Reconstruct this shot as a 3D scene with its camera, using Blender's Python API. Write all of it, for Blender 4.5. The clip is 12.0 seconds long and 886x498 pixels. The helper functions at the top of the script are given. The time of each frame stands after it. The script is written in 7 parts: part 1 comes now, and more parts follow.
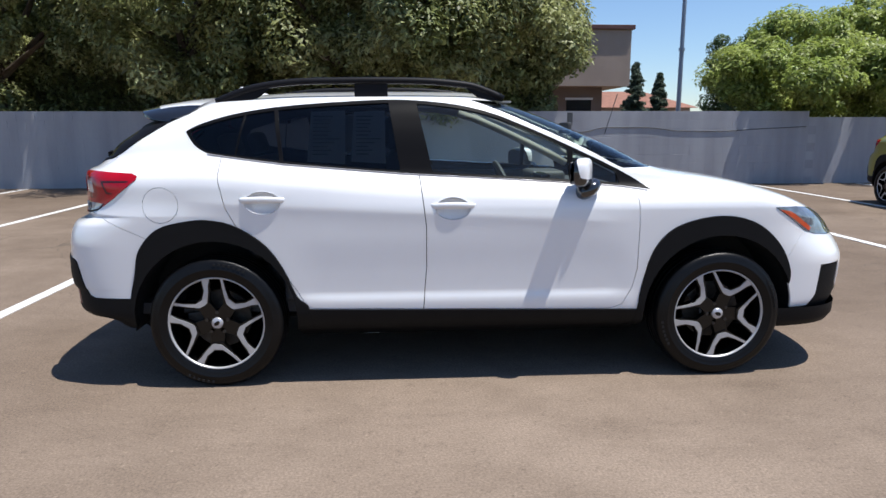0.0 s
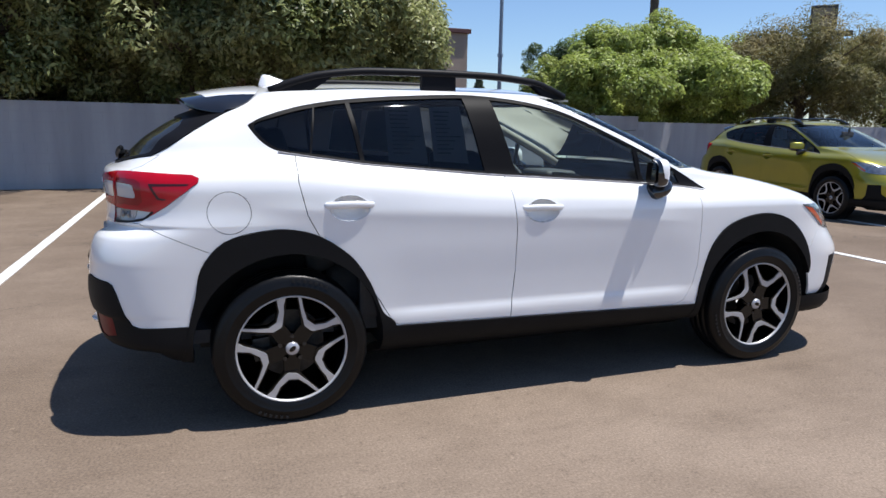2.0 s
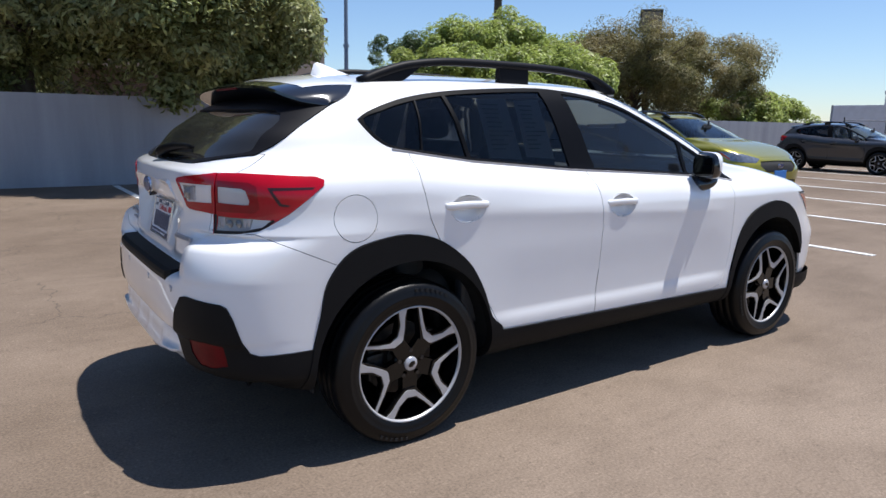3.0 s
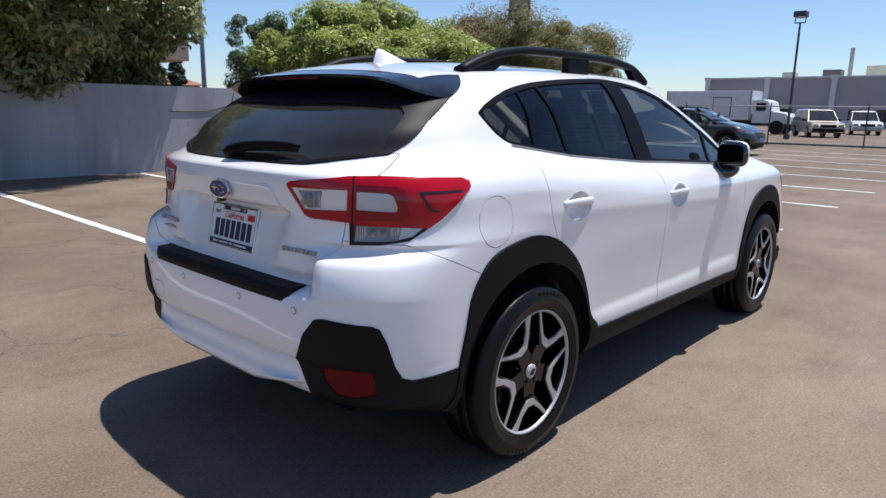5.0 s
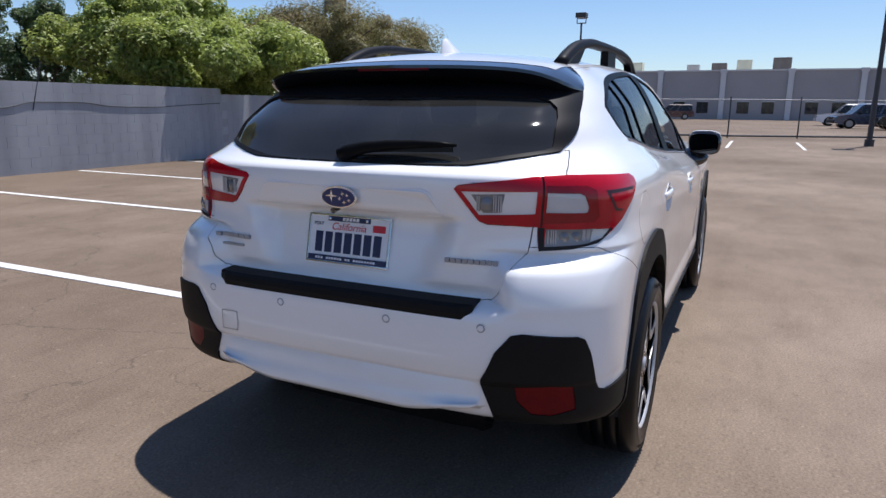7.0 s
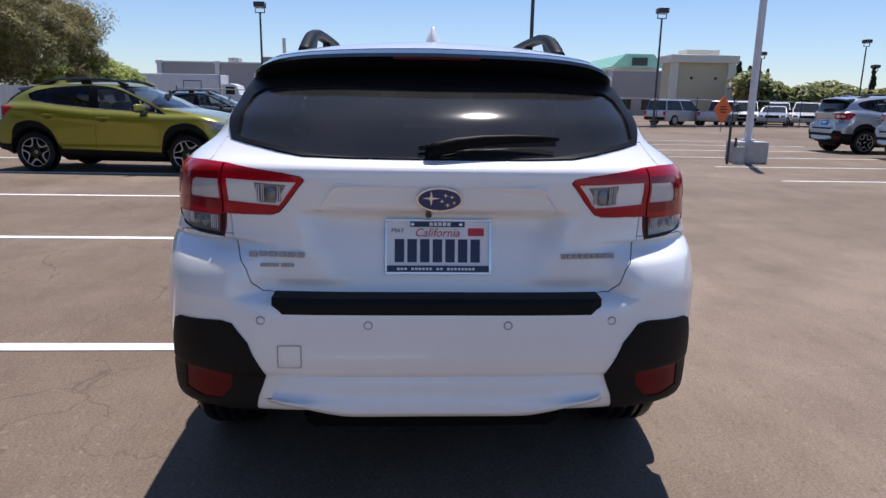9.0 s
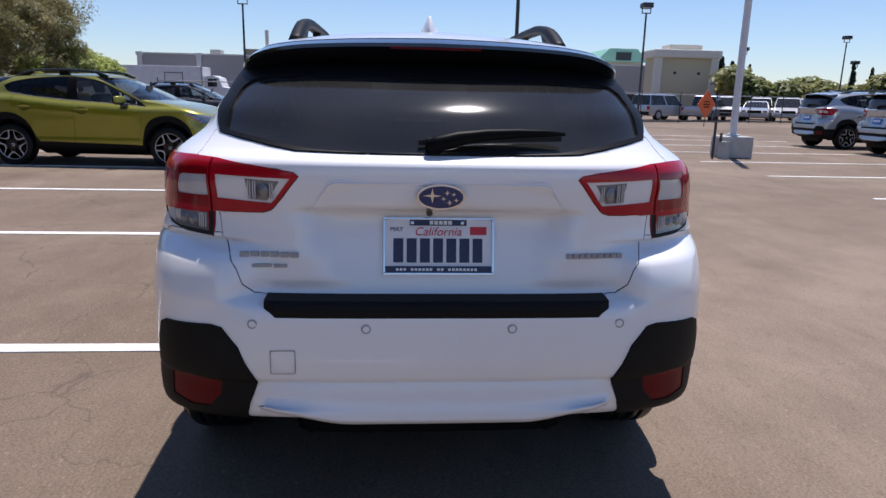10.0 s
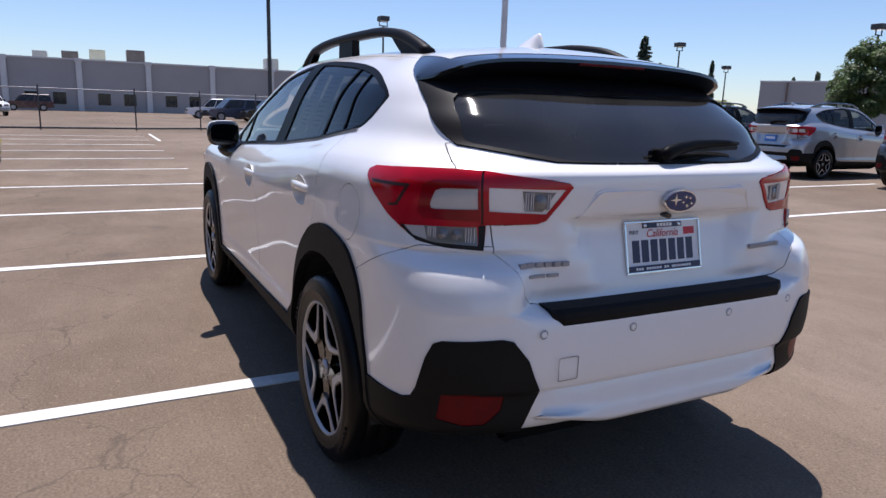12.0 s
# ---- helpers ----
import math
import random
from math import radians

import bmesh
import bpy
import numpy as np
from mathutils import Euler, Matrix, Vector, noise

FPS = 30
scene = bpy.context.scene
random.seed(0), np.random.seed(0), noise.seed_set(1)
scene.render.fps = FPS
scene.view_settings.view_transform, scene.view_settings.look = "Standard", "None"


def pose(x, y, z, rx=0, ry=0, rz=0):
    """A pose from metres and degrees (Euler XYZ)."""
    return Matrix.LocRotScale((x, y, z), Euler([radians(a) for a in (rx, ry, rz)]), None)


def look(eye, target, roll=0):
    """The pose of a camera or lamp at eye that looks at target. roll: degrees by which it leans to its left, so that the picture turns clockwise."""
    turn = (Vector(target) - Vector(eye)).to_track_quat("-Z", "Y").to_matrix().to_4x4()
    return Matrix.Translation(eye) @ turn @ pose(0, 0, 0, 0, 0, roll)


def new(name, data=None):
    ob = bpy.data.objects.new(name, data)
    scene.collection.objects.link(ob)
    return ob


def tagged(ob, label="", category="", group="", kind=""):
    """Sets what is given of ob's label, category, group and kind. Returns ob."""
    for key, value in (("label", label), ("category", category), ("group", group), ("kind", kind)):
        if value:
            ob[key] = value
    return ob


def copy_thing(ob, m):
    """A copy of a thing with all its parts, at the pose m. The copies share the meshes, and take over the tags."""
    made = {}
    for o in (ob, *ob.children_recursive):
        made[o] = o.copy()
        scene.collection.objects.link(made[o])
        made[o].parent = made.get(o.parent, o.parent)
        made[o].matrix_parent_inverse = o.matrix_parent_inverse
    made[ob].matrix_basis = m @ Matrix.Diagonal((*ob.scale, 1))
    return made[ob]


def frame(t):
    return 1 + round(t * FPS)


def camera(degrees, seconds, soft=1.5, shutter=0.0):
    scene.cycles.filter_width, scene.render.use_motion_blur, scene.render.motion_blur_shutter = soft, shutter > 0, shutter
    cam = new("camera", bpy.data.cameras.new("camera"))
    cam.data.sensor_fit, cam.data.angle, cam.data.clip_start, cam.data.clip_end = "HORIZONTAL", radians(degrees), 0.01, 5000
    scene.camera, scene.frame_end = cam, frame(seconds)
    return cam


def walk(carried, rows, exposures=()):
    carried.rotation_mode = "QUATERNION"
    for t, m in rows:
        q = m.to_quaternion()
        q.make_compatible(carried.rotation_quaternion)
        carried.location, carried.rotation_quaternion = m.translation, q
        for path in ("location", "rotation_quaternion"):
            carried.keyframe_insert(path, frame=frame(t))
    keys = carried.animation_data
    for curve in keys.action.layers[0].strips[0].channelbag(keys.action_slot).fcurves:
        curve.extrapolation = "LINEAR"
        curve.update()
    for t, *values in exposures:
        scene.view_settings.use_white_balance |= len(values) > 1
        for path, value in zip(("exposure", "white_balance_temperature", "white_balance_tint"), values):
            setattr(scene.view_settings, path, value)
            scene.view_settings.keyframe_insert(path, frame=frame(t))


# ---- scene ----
cam = camera(67.6, 12.0)
PATH = [
    (0, (-0.369, -4.235, 1.34), (-0.247, -2.272, 0.978), -0.1),
    (0.5, (-0.437, -4.164, 1.331), (-0.28, -2.203, 0.97), 0.4),
    (1, (-0.683, -4.089, 1.3), (-0.409, -2.139, 0.949), 1.2),
    (1.5, (-1.17, -3.996, 1.322), (-0.7, -2.083, 0.977), 1.0),
    (2, (-1.695, -3.739, 1.324), (-1.009, -1.896, 0.963), 1.0),
    (2.5, (-2.248, -3.439, 1.329), (-1.333, -1.699, 0.962), 1.2),
    (3, (-2.711, -3.038, 1.315), (-1.582, -1.431, 0.939), 1.1),
    (3.5, (-3.072, -2.671, 1.317), (-1.785, -1.19, 0.928), 0.5),
    (3.7, (-3.137, -2.522, 1.316), (-1.811, -1.08, 0.913), 0.5),
    (5.3, (-3.399, -2.216, 1.332), (-1.936, -0.914, 0.925), 1.1),
    (5.5, (-3.433, -2.204, 1.329), (-1.961, -0.912, 0.924), 1.2),
    (6, (-3.538, -2.102, 1.314), (-2.028, -0.855, 0.906), 1.6),
    (6.5, (-3.656, -1.67, 1.316), (-2.036, -0.571, 0.905), 1.3),
    (7, (-3.864, -1.171, 1.317), (-2.091, -0.348, 0.895), 0.5),
    (7.2, (-3.925, -0.975, 1.316), (-2.099, -0.278, 0.893), -0.2),
    (8.8, (-4.016, 0.066, 1.306), (-2.065, -0.014, 0.875), 0.8),
    (9, (-3.978, 0.082, 1.303), (-2.028, -0.017, 0.87), 1.0),
    (9.5, (-3.92, 0.099, 1.3), (-1.972, -0.018, 0.86), 1.0),
    (10, (-3.887, 0.125, 1.299), (-1.944, -0.022, 0.849), 1.3),
    (10.5, (-3.836, 0.194, 1.289), (-1.897, -0.012, 0.846), 2.0),
    (11, (-3.834, 0.548, 1.267), (-1.917, 0.174, 0.836), 2.5),
    (11.5, (-3.738, 1.046, 1.268), (-1.892, 0.406, 0.843), 2.8),
    (12, (-3.558, 1.547, 1.276), (-1.821, 0.643, 0.869), 1.8),
]
walk(cam, [(t, look(eye, target, roll)) for t, eye, target, roll in PATH],
     exposures=((0, 0.24, 6280, 10), (3.7, 0.18, 6230, 11), (7.2, 0.09, 6200, 13), (9.5, 0.06, 6280, 16), (12, 0.13, 6330, 17)))

# ---- light: a high sun ahead of the car and a little to its right, clear sky ----
SUN_WAY = Vector((0.29, -0.11, 1.0)).normalized()
world = bpy.data.worlds.new("sky")
scene.world = world
world.use_nodes = True
wn = world.node_tree
wn.nodes.clear()
sky = wn.nodes.new("ShaderNodeTexSky")
sky.sky_type = 'NISHITA'
sky.sun_disc = False
sky.sun_elevation = math.asin(SUN_WAY.z)
sky.sun_rotation = math.atan2(SUN_WAY.x, SUN_WAY.y)
sky.air_density, sky.dust_density, sky.ozone_density = 1.0, 0.15, 3.0
bg = wn.nodes.new("ShaderNodeBackground")
bg.inputs["Strength"].default_value = 0.112
wo = wn.nodes.new("ShaderNodeOutputWorld")
tone = wn.nodes.new("ShaderNodeMix")
tone.data_type, tone.blend_type = 'RGBA', 'MULTIPLY'
tone.inputs["Factor"].default_value = 1.0
tone.inputs["B"].default_value = (0.91, 0.965, 1.06, 1)
wn.links.new(sky.outputs[0], tone.inputs["A"])
wn.links.new(tone.outputs["Result"], bg.inputs["Color"])
wn.links.new(bg.outputs[0], wo.inputs["Surface"])
sun = new("sun", bpy.data.lights.new("sun", "SUN"))
sun.data.energy, sun.data.angle, sun.data.color = 5.5, radians(0.53), (1.0, 0.95, 0.88)
sun.matrix_world = look((0, 0, 0), -SUN_WAY)

# ---- materials ----


def mat(name, color, rough=0.5, metal=0.0, vary=0.0, grain=0.0, scale=8.0, fine=120.0, bump=0.0, coat=0.0,
        other=None, emit=0.0, spec=0.5, island=0.0, stretch=1.0):
    """A principled material: colour mixed with a second one by stains of two scales, grain in gloss and relief."""
    m = bpy.data.materials.new(name)
    m.use_nodes = True
    t = m.node_tree
    b = t.nodes["Principled BSDF"]
    b.inputs["Base Color"].default_value = (*color, 1)
    b.inputs["Roughness"].default_value = rough
    b.inputs["Metallic"].default_value = metal
    b.inputs["Coat Weight"].default_value = coat
    b.inputs["Coat Roughness"].default_value = 0.03
    b.inputs["Specular IOR Level"].default_value = spec
    if emit:
        b.inputs["Emission Color"].default_value = (*color, 1)
        b.inputs["Emission Strength"].default_value = emit
    if vary or grain or bump or other or island:
        co = t.nodes.new("ShaderNodeTexCoord")
        big = t.nodes.new("ShaderNodeTexNoise")
        big.inputs["Scale"].default_value, big.inputs["Detail"].default_value = scale, 6
        sm = t.nodes.new("ShaderNodeTexNoise")
        sm.inputs["Scale"].default_value, sm.inputs["Detail"].default_value = fine, 3
        for n in (big, sm):
            t.links.new(co.outputs["Object"], n.inputs["Vector"])
        if stretch != 1.0:
            mp = t.nodes.new("ShaderNodeMapping")
            mp.inputs["Scale"].default_value = (1, 1, stretch)
            geo0 = t.nodes.new("ShaderNodeNewGeometry")
            t.links.new(geo0.outputs["Position"], mp.inputs["Vector"])
            t.links.new(mp.outputs[0], big.inputs["Vector"])
        mix = t.nodes.new("ShaderNodeMix")
        mix.data_type = 'RGBA'
        second = other if other else tuple(c * (1 - vary) for c in color)
        mix.inputs["A"].default_value, mix.inputs["B"].default_value = (*color, 1), (*second, 1)
        ramp = t.nodes.new("ShaderNodeMapRange")
        ramp.inputs["From Min"].default_value, ramp.inputs["From Max"].default_value = 0.35, 0.65
        t.links.new(big.outputs["Fac"], ramp.inputs["Value"])
        t.links.new(ramp.outputs[0], mix.inputs["Factor"])
        last = mix.outputs["Result"]
        if grain or island:
            hsv = t.nodes.new("ShaderNodeHueSaturation")
            gr = t.nodes.new("ShaderNodeMapRange")
            gr.inputs["From Min"].default_value, gr.inputs["From Max"].default_value = 0.3, 0.7
            gr.inputs["To Min"].default_value, gr.inputs["To Max"].default_value = 1 - grain, 1 + grain
            t.links.new(sm.outputs["Fac"], gr.inputs["Value"])
            val = gr.outputs[0]
            if island:
                geo = t.nodes.new("ShaderNodeNewGeometry")
                isl = t.nodes.new("ShaderNodeMapRange")
                isl.inputs["To Min"].default_value, isl.inputs["To Max"].default_value = 1 - island, 1 + island
                t.links.new(geo.outputs["Random Per Island"], isl.inputs["Value"])
                mul = t.nodes.new("ShaderNodeMath")
                mul.operation = 'MULTIPLY'
                t.links.new(val, mul.inputs[0])
                t.links.new(isl.outputs[0], mul.inputs[1])
                val = mul.outputs[0]
            t.links.new(val, hsv.inputs["Value"])
            t.links.new(last, hsv.inputs["Color"])
            last = hsv.outputs["Color"]
        t.links.new(last, b.inputs["Base Color"])
        if bump:
            bp = t.nodes.new("ShaderNodeBump")
            bp.inputs["Strength"].default_value, bp.inputs["Distance"].default_value = bump, 0.01
            t.links.new(sm.outputs["Fac"], bp.inputs["Height"])
            t.links.new(bp.outputs[0], b.inputs["Normal"])
    return m


def glass(name, tint, gloss=1.0, dust=0.0, rough=0.02):
    """A window pane: tinted clear, with a mirror gloss that grows at grazing angles."""
    m = bpy.data.materials.new(name)
    m.use_nodes = True
    t = m.node_tree
    t.nodes.clear()
    out = t.nodes.new("ShaderNodeOutputMaterial")
    tr = t.nodes.new("ShaderNodeBsdfTransparent")
    tr.inputs["Color"].default_value = (*tint, 1)
    gl = t.nodes.new("ShaderNodeBsdfGlossy")
    gl.inputs["Roughness"].default_value = rough
    gl.inputs["Color"].default_value = (gloss, gloss, gloss, 1)
    fr = t.nodes.new("ShaderNodeFresnel")
    fr.inputs["IOR"].default_value = 1.5
    mx = t.nodes.new("ShaderNodeMixShader")
    t.links.new(fr.outputs[0], mx.inputs["Fac"])
    under = tr.outputs[0]
    if dust:
        df = t.nodes.new("ShaderNodeBsdfDiffuse")
        df.inputs["Color"].default_value = (0.13, 0.128, 0.125, 1)
        co, nz = t.nodes.new("ShaderNodeTexCoord"), t.nodes.new("ShaderNodeTexNoise")
        nz.inputs["Scale"].default_value, nz.inputs["Detail"].default_value = 4.0, 6
        t.links.new(co.outputs["Object"], nz.inputs["Vector"])
        rg = t.nodes.new("ShaderNodeMapRange")
        rg.inputs["From Min"].default_value, rg.inputs["From Max"].default_value = 0.3, 0.7
        rg.inputs["To Min"].default_value, rg.inputs["To Max"].default_value = dust * 0.75, dust * 1.25
        t.links.new(nz.outputs["Fac"], rg.inputs["Value"])
        md = t.nodes.new("ShaderNodeMixShader")
        t.links.new(rg.outputs[0], md.inputs["Fac"])
        t.links.new(tr.outputs[0], md.inputs[1])
        t.links.new(df.outputs[0], md.inputs[2])
        under = md.outputs[0]
    t.links.new(under, mx.inputs[1])
    t.links.new(gl.outputs[0], mx.inputs[2])
    t.links.new(mx.outputs[0], out.inputs["Surface"])
    return m


def asphalt_material():
    """Sun-bleached brownish asphalt: wide worn patches, oil stains, fine cracks and grit."""
    m = bpy.data.materials.new("worn_asphalt")
    m.use_nodes = True
    t = m.node_tree
    b = t.nodes["Principled BSDF"]
    co = t.nodes.new("ShaderNodeTexCoord")

    def noise_of(scale, detail=5, rough=0.6):
        n = t.nodes.new("ShaderNodeTexNoise")
        n.inputs["Scale"].default_value, n.inputs["Detail"].default_value = scale, detail
        n.inputs["Roughness"].default_value = rough
        t.links.new(co.outputs["Object"], n.inputs["Vector"])
        return n

    def ranged(socket, a, c, lo, hi):
        r = t.nodes.new("ShaderNodeMapRange")
        for k, v in zip(("From Min", "From Max", "To Min", "To Max"), (a, c, lo, hi)):
            r.inputs[k].default_value = v
        t.links.new(socket, r.inputs["Value"])
        return r.outputs[0]

    def mixed(fac, a, c):
        x = t.nodes.new("ShaderNodeMix")
        x.data_type = 'RGBA'
        t.links.new(fac, x.inputs["Factor"])
        for s, v in (("A", a), ("B", c)):
            if isinstance(v, tuple):
                x.inputs[s].default_value = (*v, 1)
            else:
                t.links.new(v, x.inputs[s])
        return x.outputs["Result"]

    wide = noise_of(0.16, 6, 0.62)
    mid = noise_of(0.9, 7, 0.68)
    grit = noise_of(90, 2, 0.6)
    col = mixed(ranged(wide.outputs["Fac"], 0.36, 0.64, 0, 1), (0.144, 0.106, 0.077), (0.232, 0.180, 0.137))
    col = mixed(ranged(mid.outputs["Fac"], 0.42, 0.66, 0, 0.45), col, (0.108, 0.080, 0.058))
    # stains drawn out along the lane
    drawn = t.nodes.new("ShaderNodeMapping")
    drawn.inputs["Scale"].default_value = (0.45, 1.5, 1.0)
    t.links.new(co.outputs["Object"], drawn.inputs["Vector"])
    smear = noise_of(1.7, 7, 0.72)
    t.links.new(drawn.outputs[0], smear.inputs["Vector"])
    col = mixed(ranged(smear.outputs["Fac"], 0.50, 0.72, 0, 0.34), col, (0.092, 0.067, 0.048))
    col = mixed(ranged(smear.outputs["Fac"], 0.44, 0.28, 0, 0.28), col, (0.274, 0.215, 0.167))
    # the older, browner paving of the stalls
    sep = t.nodes.new("ShaderNodeSeparateXYZ")
    t.links.new(co.outputs["Object"], sep.inputs[0])
    wav = noise_of(0.7, 5, 0.65)
    old = t.nodes.new("ShaderNodeMath")
    old.operation = 'MULTIPLY_ADD'
    old.inputs[1].default_value = 2.4
    t.links.new(wav.outputs["Fac"], old.inputs[0])
    t.links.new(sep.outputs["Y"], old.inputs[2])
    stalls = ranged(old.outputs[0], 0.9, 3.0, 0, 1)
    patch = noise_of(0.55, 7, 0.7)
    worn = t.nodes.new("ShaderNodeMath")
    worn.operation = 'MULTIPLY'
    t.links.new(stalls, worn.inputs[0])
    t.links.new(ranged(patch.outputs["Fac"], 0.42, 0.66, 0.0, 0.5), worn.inputs[1])
    col = mixed(worn.outputs[0], col, (0.106, 0.075, 0.052))
    # oil drips
    spots = t.nodes.new("ShaderNodeTexVoronoi")
    spots.inputs["Scale"].default_value = 0.75
    t.links.new(co.outputs["Object"], spots.inputs["Vector"])
    col = mixed(ranged(spots.outputs["Distance"], 0.03, 0.10, 0.35, 0.0), col, (0.060, 0.053, 0.046))
    # cracks, on the stalls towards the wall
    warp = noise_of(1.3, 4)
    add = t.nodes.new("ShaderNodeVectorMath")
    add.operation = 'MULTIPLY_ADD'
    t.links.new(warp.outputs["Color"], add.inputs[0])
    add.inputs[1].default_value = (0.9, 0.9, 0)
    t.links.new(co.outputs["Object"], add.inputs[2])
    cr = t.nodes.new("ShaderNodeTexVoronoi")
    cr.feature = 'DISTANCE_TO_EDGE'
    cr.inputs["Scale"].default_value = 0.75
    t.links.new(add.outputs[0], cr.inputs["Vector"])
    ck = t.nodes.new("ShaderNodeMath")
    ck.operation = 'MULTIPLY'
    t.links.new(ranged(cr.outputs["Distance"], 0.0, 0.006, 0.55, 0.0), ck.inputs[0])
    t.links.new(stalls, ck.inputs[1])
    col = mixed(ck.outputs[0], col, (0.051, 0.044, 0.036))
    speck = noise_of(16, 5, 0.75)
    col = mixed(ranged(speck.outputs["Fac"], 0.56, 0.72, 0, 0.55), col, (0.093, 0.070, 0.051))
    pale = noise_of(27, 3, 0.7)
    col = mixed(ranged(pale.outputs["Fac"], 0.60, 0.74, 0, 0.5), col, (0.314, 0.244, 0.180))
    hsv = t.nodes.new("ShaderNodeHueSaturation")
    t.links.new(col, hsv.inputs["Color"])
    t.links.new(ranged(grit.outputs["Fac"], 0.3, 0.7, 0.76, 1.24), hsv.inputs["Value"])
    t.links.new(hsv.outputs[0], b.inputs["Base Color"])
    b.inputs["Roughness"].default_value = 0.9
    b.inputs["Specular IOR Level"].default_value = 0.25
    bp = t.nodes.new("ShaderNodeBump")
    bp.inputs["Strength"].default_value, bp.inputs["Distance"].default_value = 0.16, 0.008
    t.links.new(grit.outputs["Fac"], bp.inputs["Height"])
    t.links.new(bp.outputs[0], b.inputs["Normal"])
    return m


ASPHALT = asphalt_material()
STRIPE = mat("stripe_paint", (0.72, 0.71, 0.68), 0.7, vary=0.22, grain=0.1, scale=6, fine=70)
BLOCK = mat("painted_block", (0.345, 0.35, 0.375), 0.85, other=(0.26, 0.265, 0.29), grain=0.05, scale=2.2, fine=60, bump=0.15, stretch=0.12)
MORTAR = mat("mortar", (0.30, 0.305, 0.33), 0.9, vary=0.1, scale=3)
WHITE = mat("white_paint", (0.83, 0.83, 0.835), 0.28, coat=1.0, vary=0.015, scale=5)
GREEN = mat("yellow_green_paint", (0.30, 0.275, 0.015), 0.3, metal=0.45, coat=1.0, vary=0.06, scale=4)
SILVER = mat("silver_paint", (0.42, 0.44, 0.47), 0.32, metal=0.6, coat=1.0, vary=0.03, scale=4)
DARKGREY = mat("dark_grey_paint", (0.035, 0.037, 0.042), 0.3, metal=0.3, coat=1.0, vary=0.05, scale=4)
BLACKPAINT = mat("black_paint", (0.007, 0.007, 0.008), 0.25, coat=0.4, spec=0.3, vary=0.1, scale=4)
BLUEGREY = mat("blue_grey_paint", (0.05, 0.065, 0.11), 0.3, metal=0.4, coat=1.0, vary=0.05, scale=4)
MAROON = mat("maroon_paint", (0.06, 0.012, 0.014), 0.3, coat=1.0, vary=0.05, scale=4)
BEIGECAR = mat("beige_paint", (0.42, 0.38, 0.31), 0.35, metal=0.3, coat=1.0, vary=0.03, scale=4)
CLAD = mat("black_cladding", (0.0075, 0.0075, 0.008), 0.6, spec=0.16, vary=0.15, grain=0.12, scale=9, fine=260, bump=0.08)
GLOSSBLACK = mat("gloss_black_trim", (0.010, 0.010, 0.012), 0.12, coat=1.0, vary=0.1, scale=6)
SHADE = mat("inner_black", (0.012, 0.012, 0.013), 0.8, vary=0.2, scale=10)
RUBBER = mat("tyre_rubber", (0.0045, 0.0045, 0.005), 0.36, spec=0.22, vary=0.25, grain=0.15, scale=14, fine=150, bump=0.1)
ALLOY = mat("machined_alloy", (0.50, 0.50, 0.51), 0.38, metal=0.35, vary=0.05, grain=0.05, scale=20, fine=300)
RIMDARK = mat("dark_rim_paint", (0.003, 0.003, 0.003), 0.22, spec=0.25, coat=0.25, vary=0.1, scale=15)
BRAKE = mat("brake_steel", (0.08, 0.075, 0.07), 0.5, metal=0.9, vary=0.3, scale=30)
CHROME = mat("chrome", (0.75, 0.75, 0.76), 0.12, metal=1.0, vary=0.03, scale=20)
SATIN = mat("satin_silver_strip", (0.50, 0.50, 0.53), 0.25, metal=0.35, vary=0.05, scale=20)
REDLENS = mat("red_lens", (0.43, 0.001, 0.012), 0.16, coat=0.35, spec=0.25, vary=0.2, scale=9)
DARKRED = mat("dark_red_reflector", (0.13, 0.002, 0.005), 0.4, spec=0.15, vary=0.25, grain=0.1, scale=20, fine=200)
CLEARLENS = mat("clear_lens", (0.74, 0.73, 0.73), 0.1, coat=1.0, vary=0.10, scale=7)
REVLENS = mat("reverse_lens", (0.20, 0.197, 0.197), 0.12, coat=1.0, vary=0.35, scale=11)
AMBER = mat("amber_lens", (0.55, 0.07, 0.015), 0.15, coat=1.0, vary=0.2, scale=20)
HEADGLASS = mat("headlamp_lens", (0.30, 0.32, 0.35), 0.08, metal=0.55, coat=1.0, vary=0.4, scale=22)
GLASS_SIDE = glass("clear_green_glass", (0.87, 0.95, 0.91), dust=0.04)
GLASS_DARK = glass("privacy_glass", (0.30, 0.305, 0.31), gloss=0.6)
GLASS_REAR = glass("dusty_rear_glass", (0.06, 0.06, 0.062), dust=0.16, rough=0.05)
GLASS_WIND = glass("windscreen_glass", (0.84, 0.92, 0.88))
SEAT = mat("dark_seat_cloth", (0.085, 0.086, 0.088), 0.9, vary=0.2, grain=0.12, scale=12, fine=300)
DASH = mat("dash_plastic", (0.06, 0.06, 0.062), 0.6, vary=0.15, scale=9, grain=0.08, fine=250)
LINER = mat("headliner_cloth", (0.40, 0.39, 0.37), 0.95, vary=0.08, scale=6)
PAPER = mat("window_paper", (0.84, 0.85, 0.86), 0.8, vary=0.06, scale=12)
PAPERINK = mat("paper_print", (0.30, 0.31, 0.33), 0.8, vary=0.1, scale=30)
PLATEWHITE = mat("plate_white", (0.78, 0.79, 0.82), 0.35, vary=0.04, scale=20)
PLATENAVY = mat("plate_navy", (0.014, 0.022, 0.075), 0.35, vary=0.1, scale=20)
PLATERED = mat("plate_red", (0.55, 0.02, 0.04), 0.4, vary=0.1, scale=20)
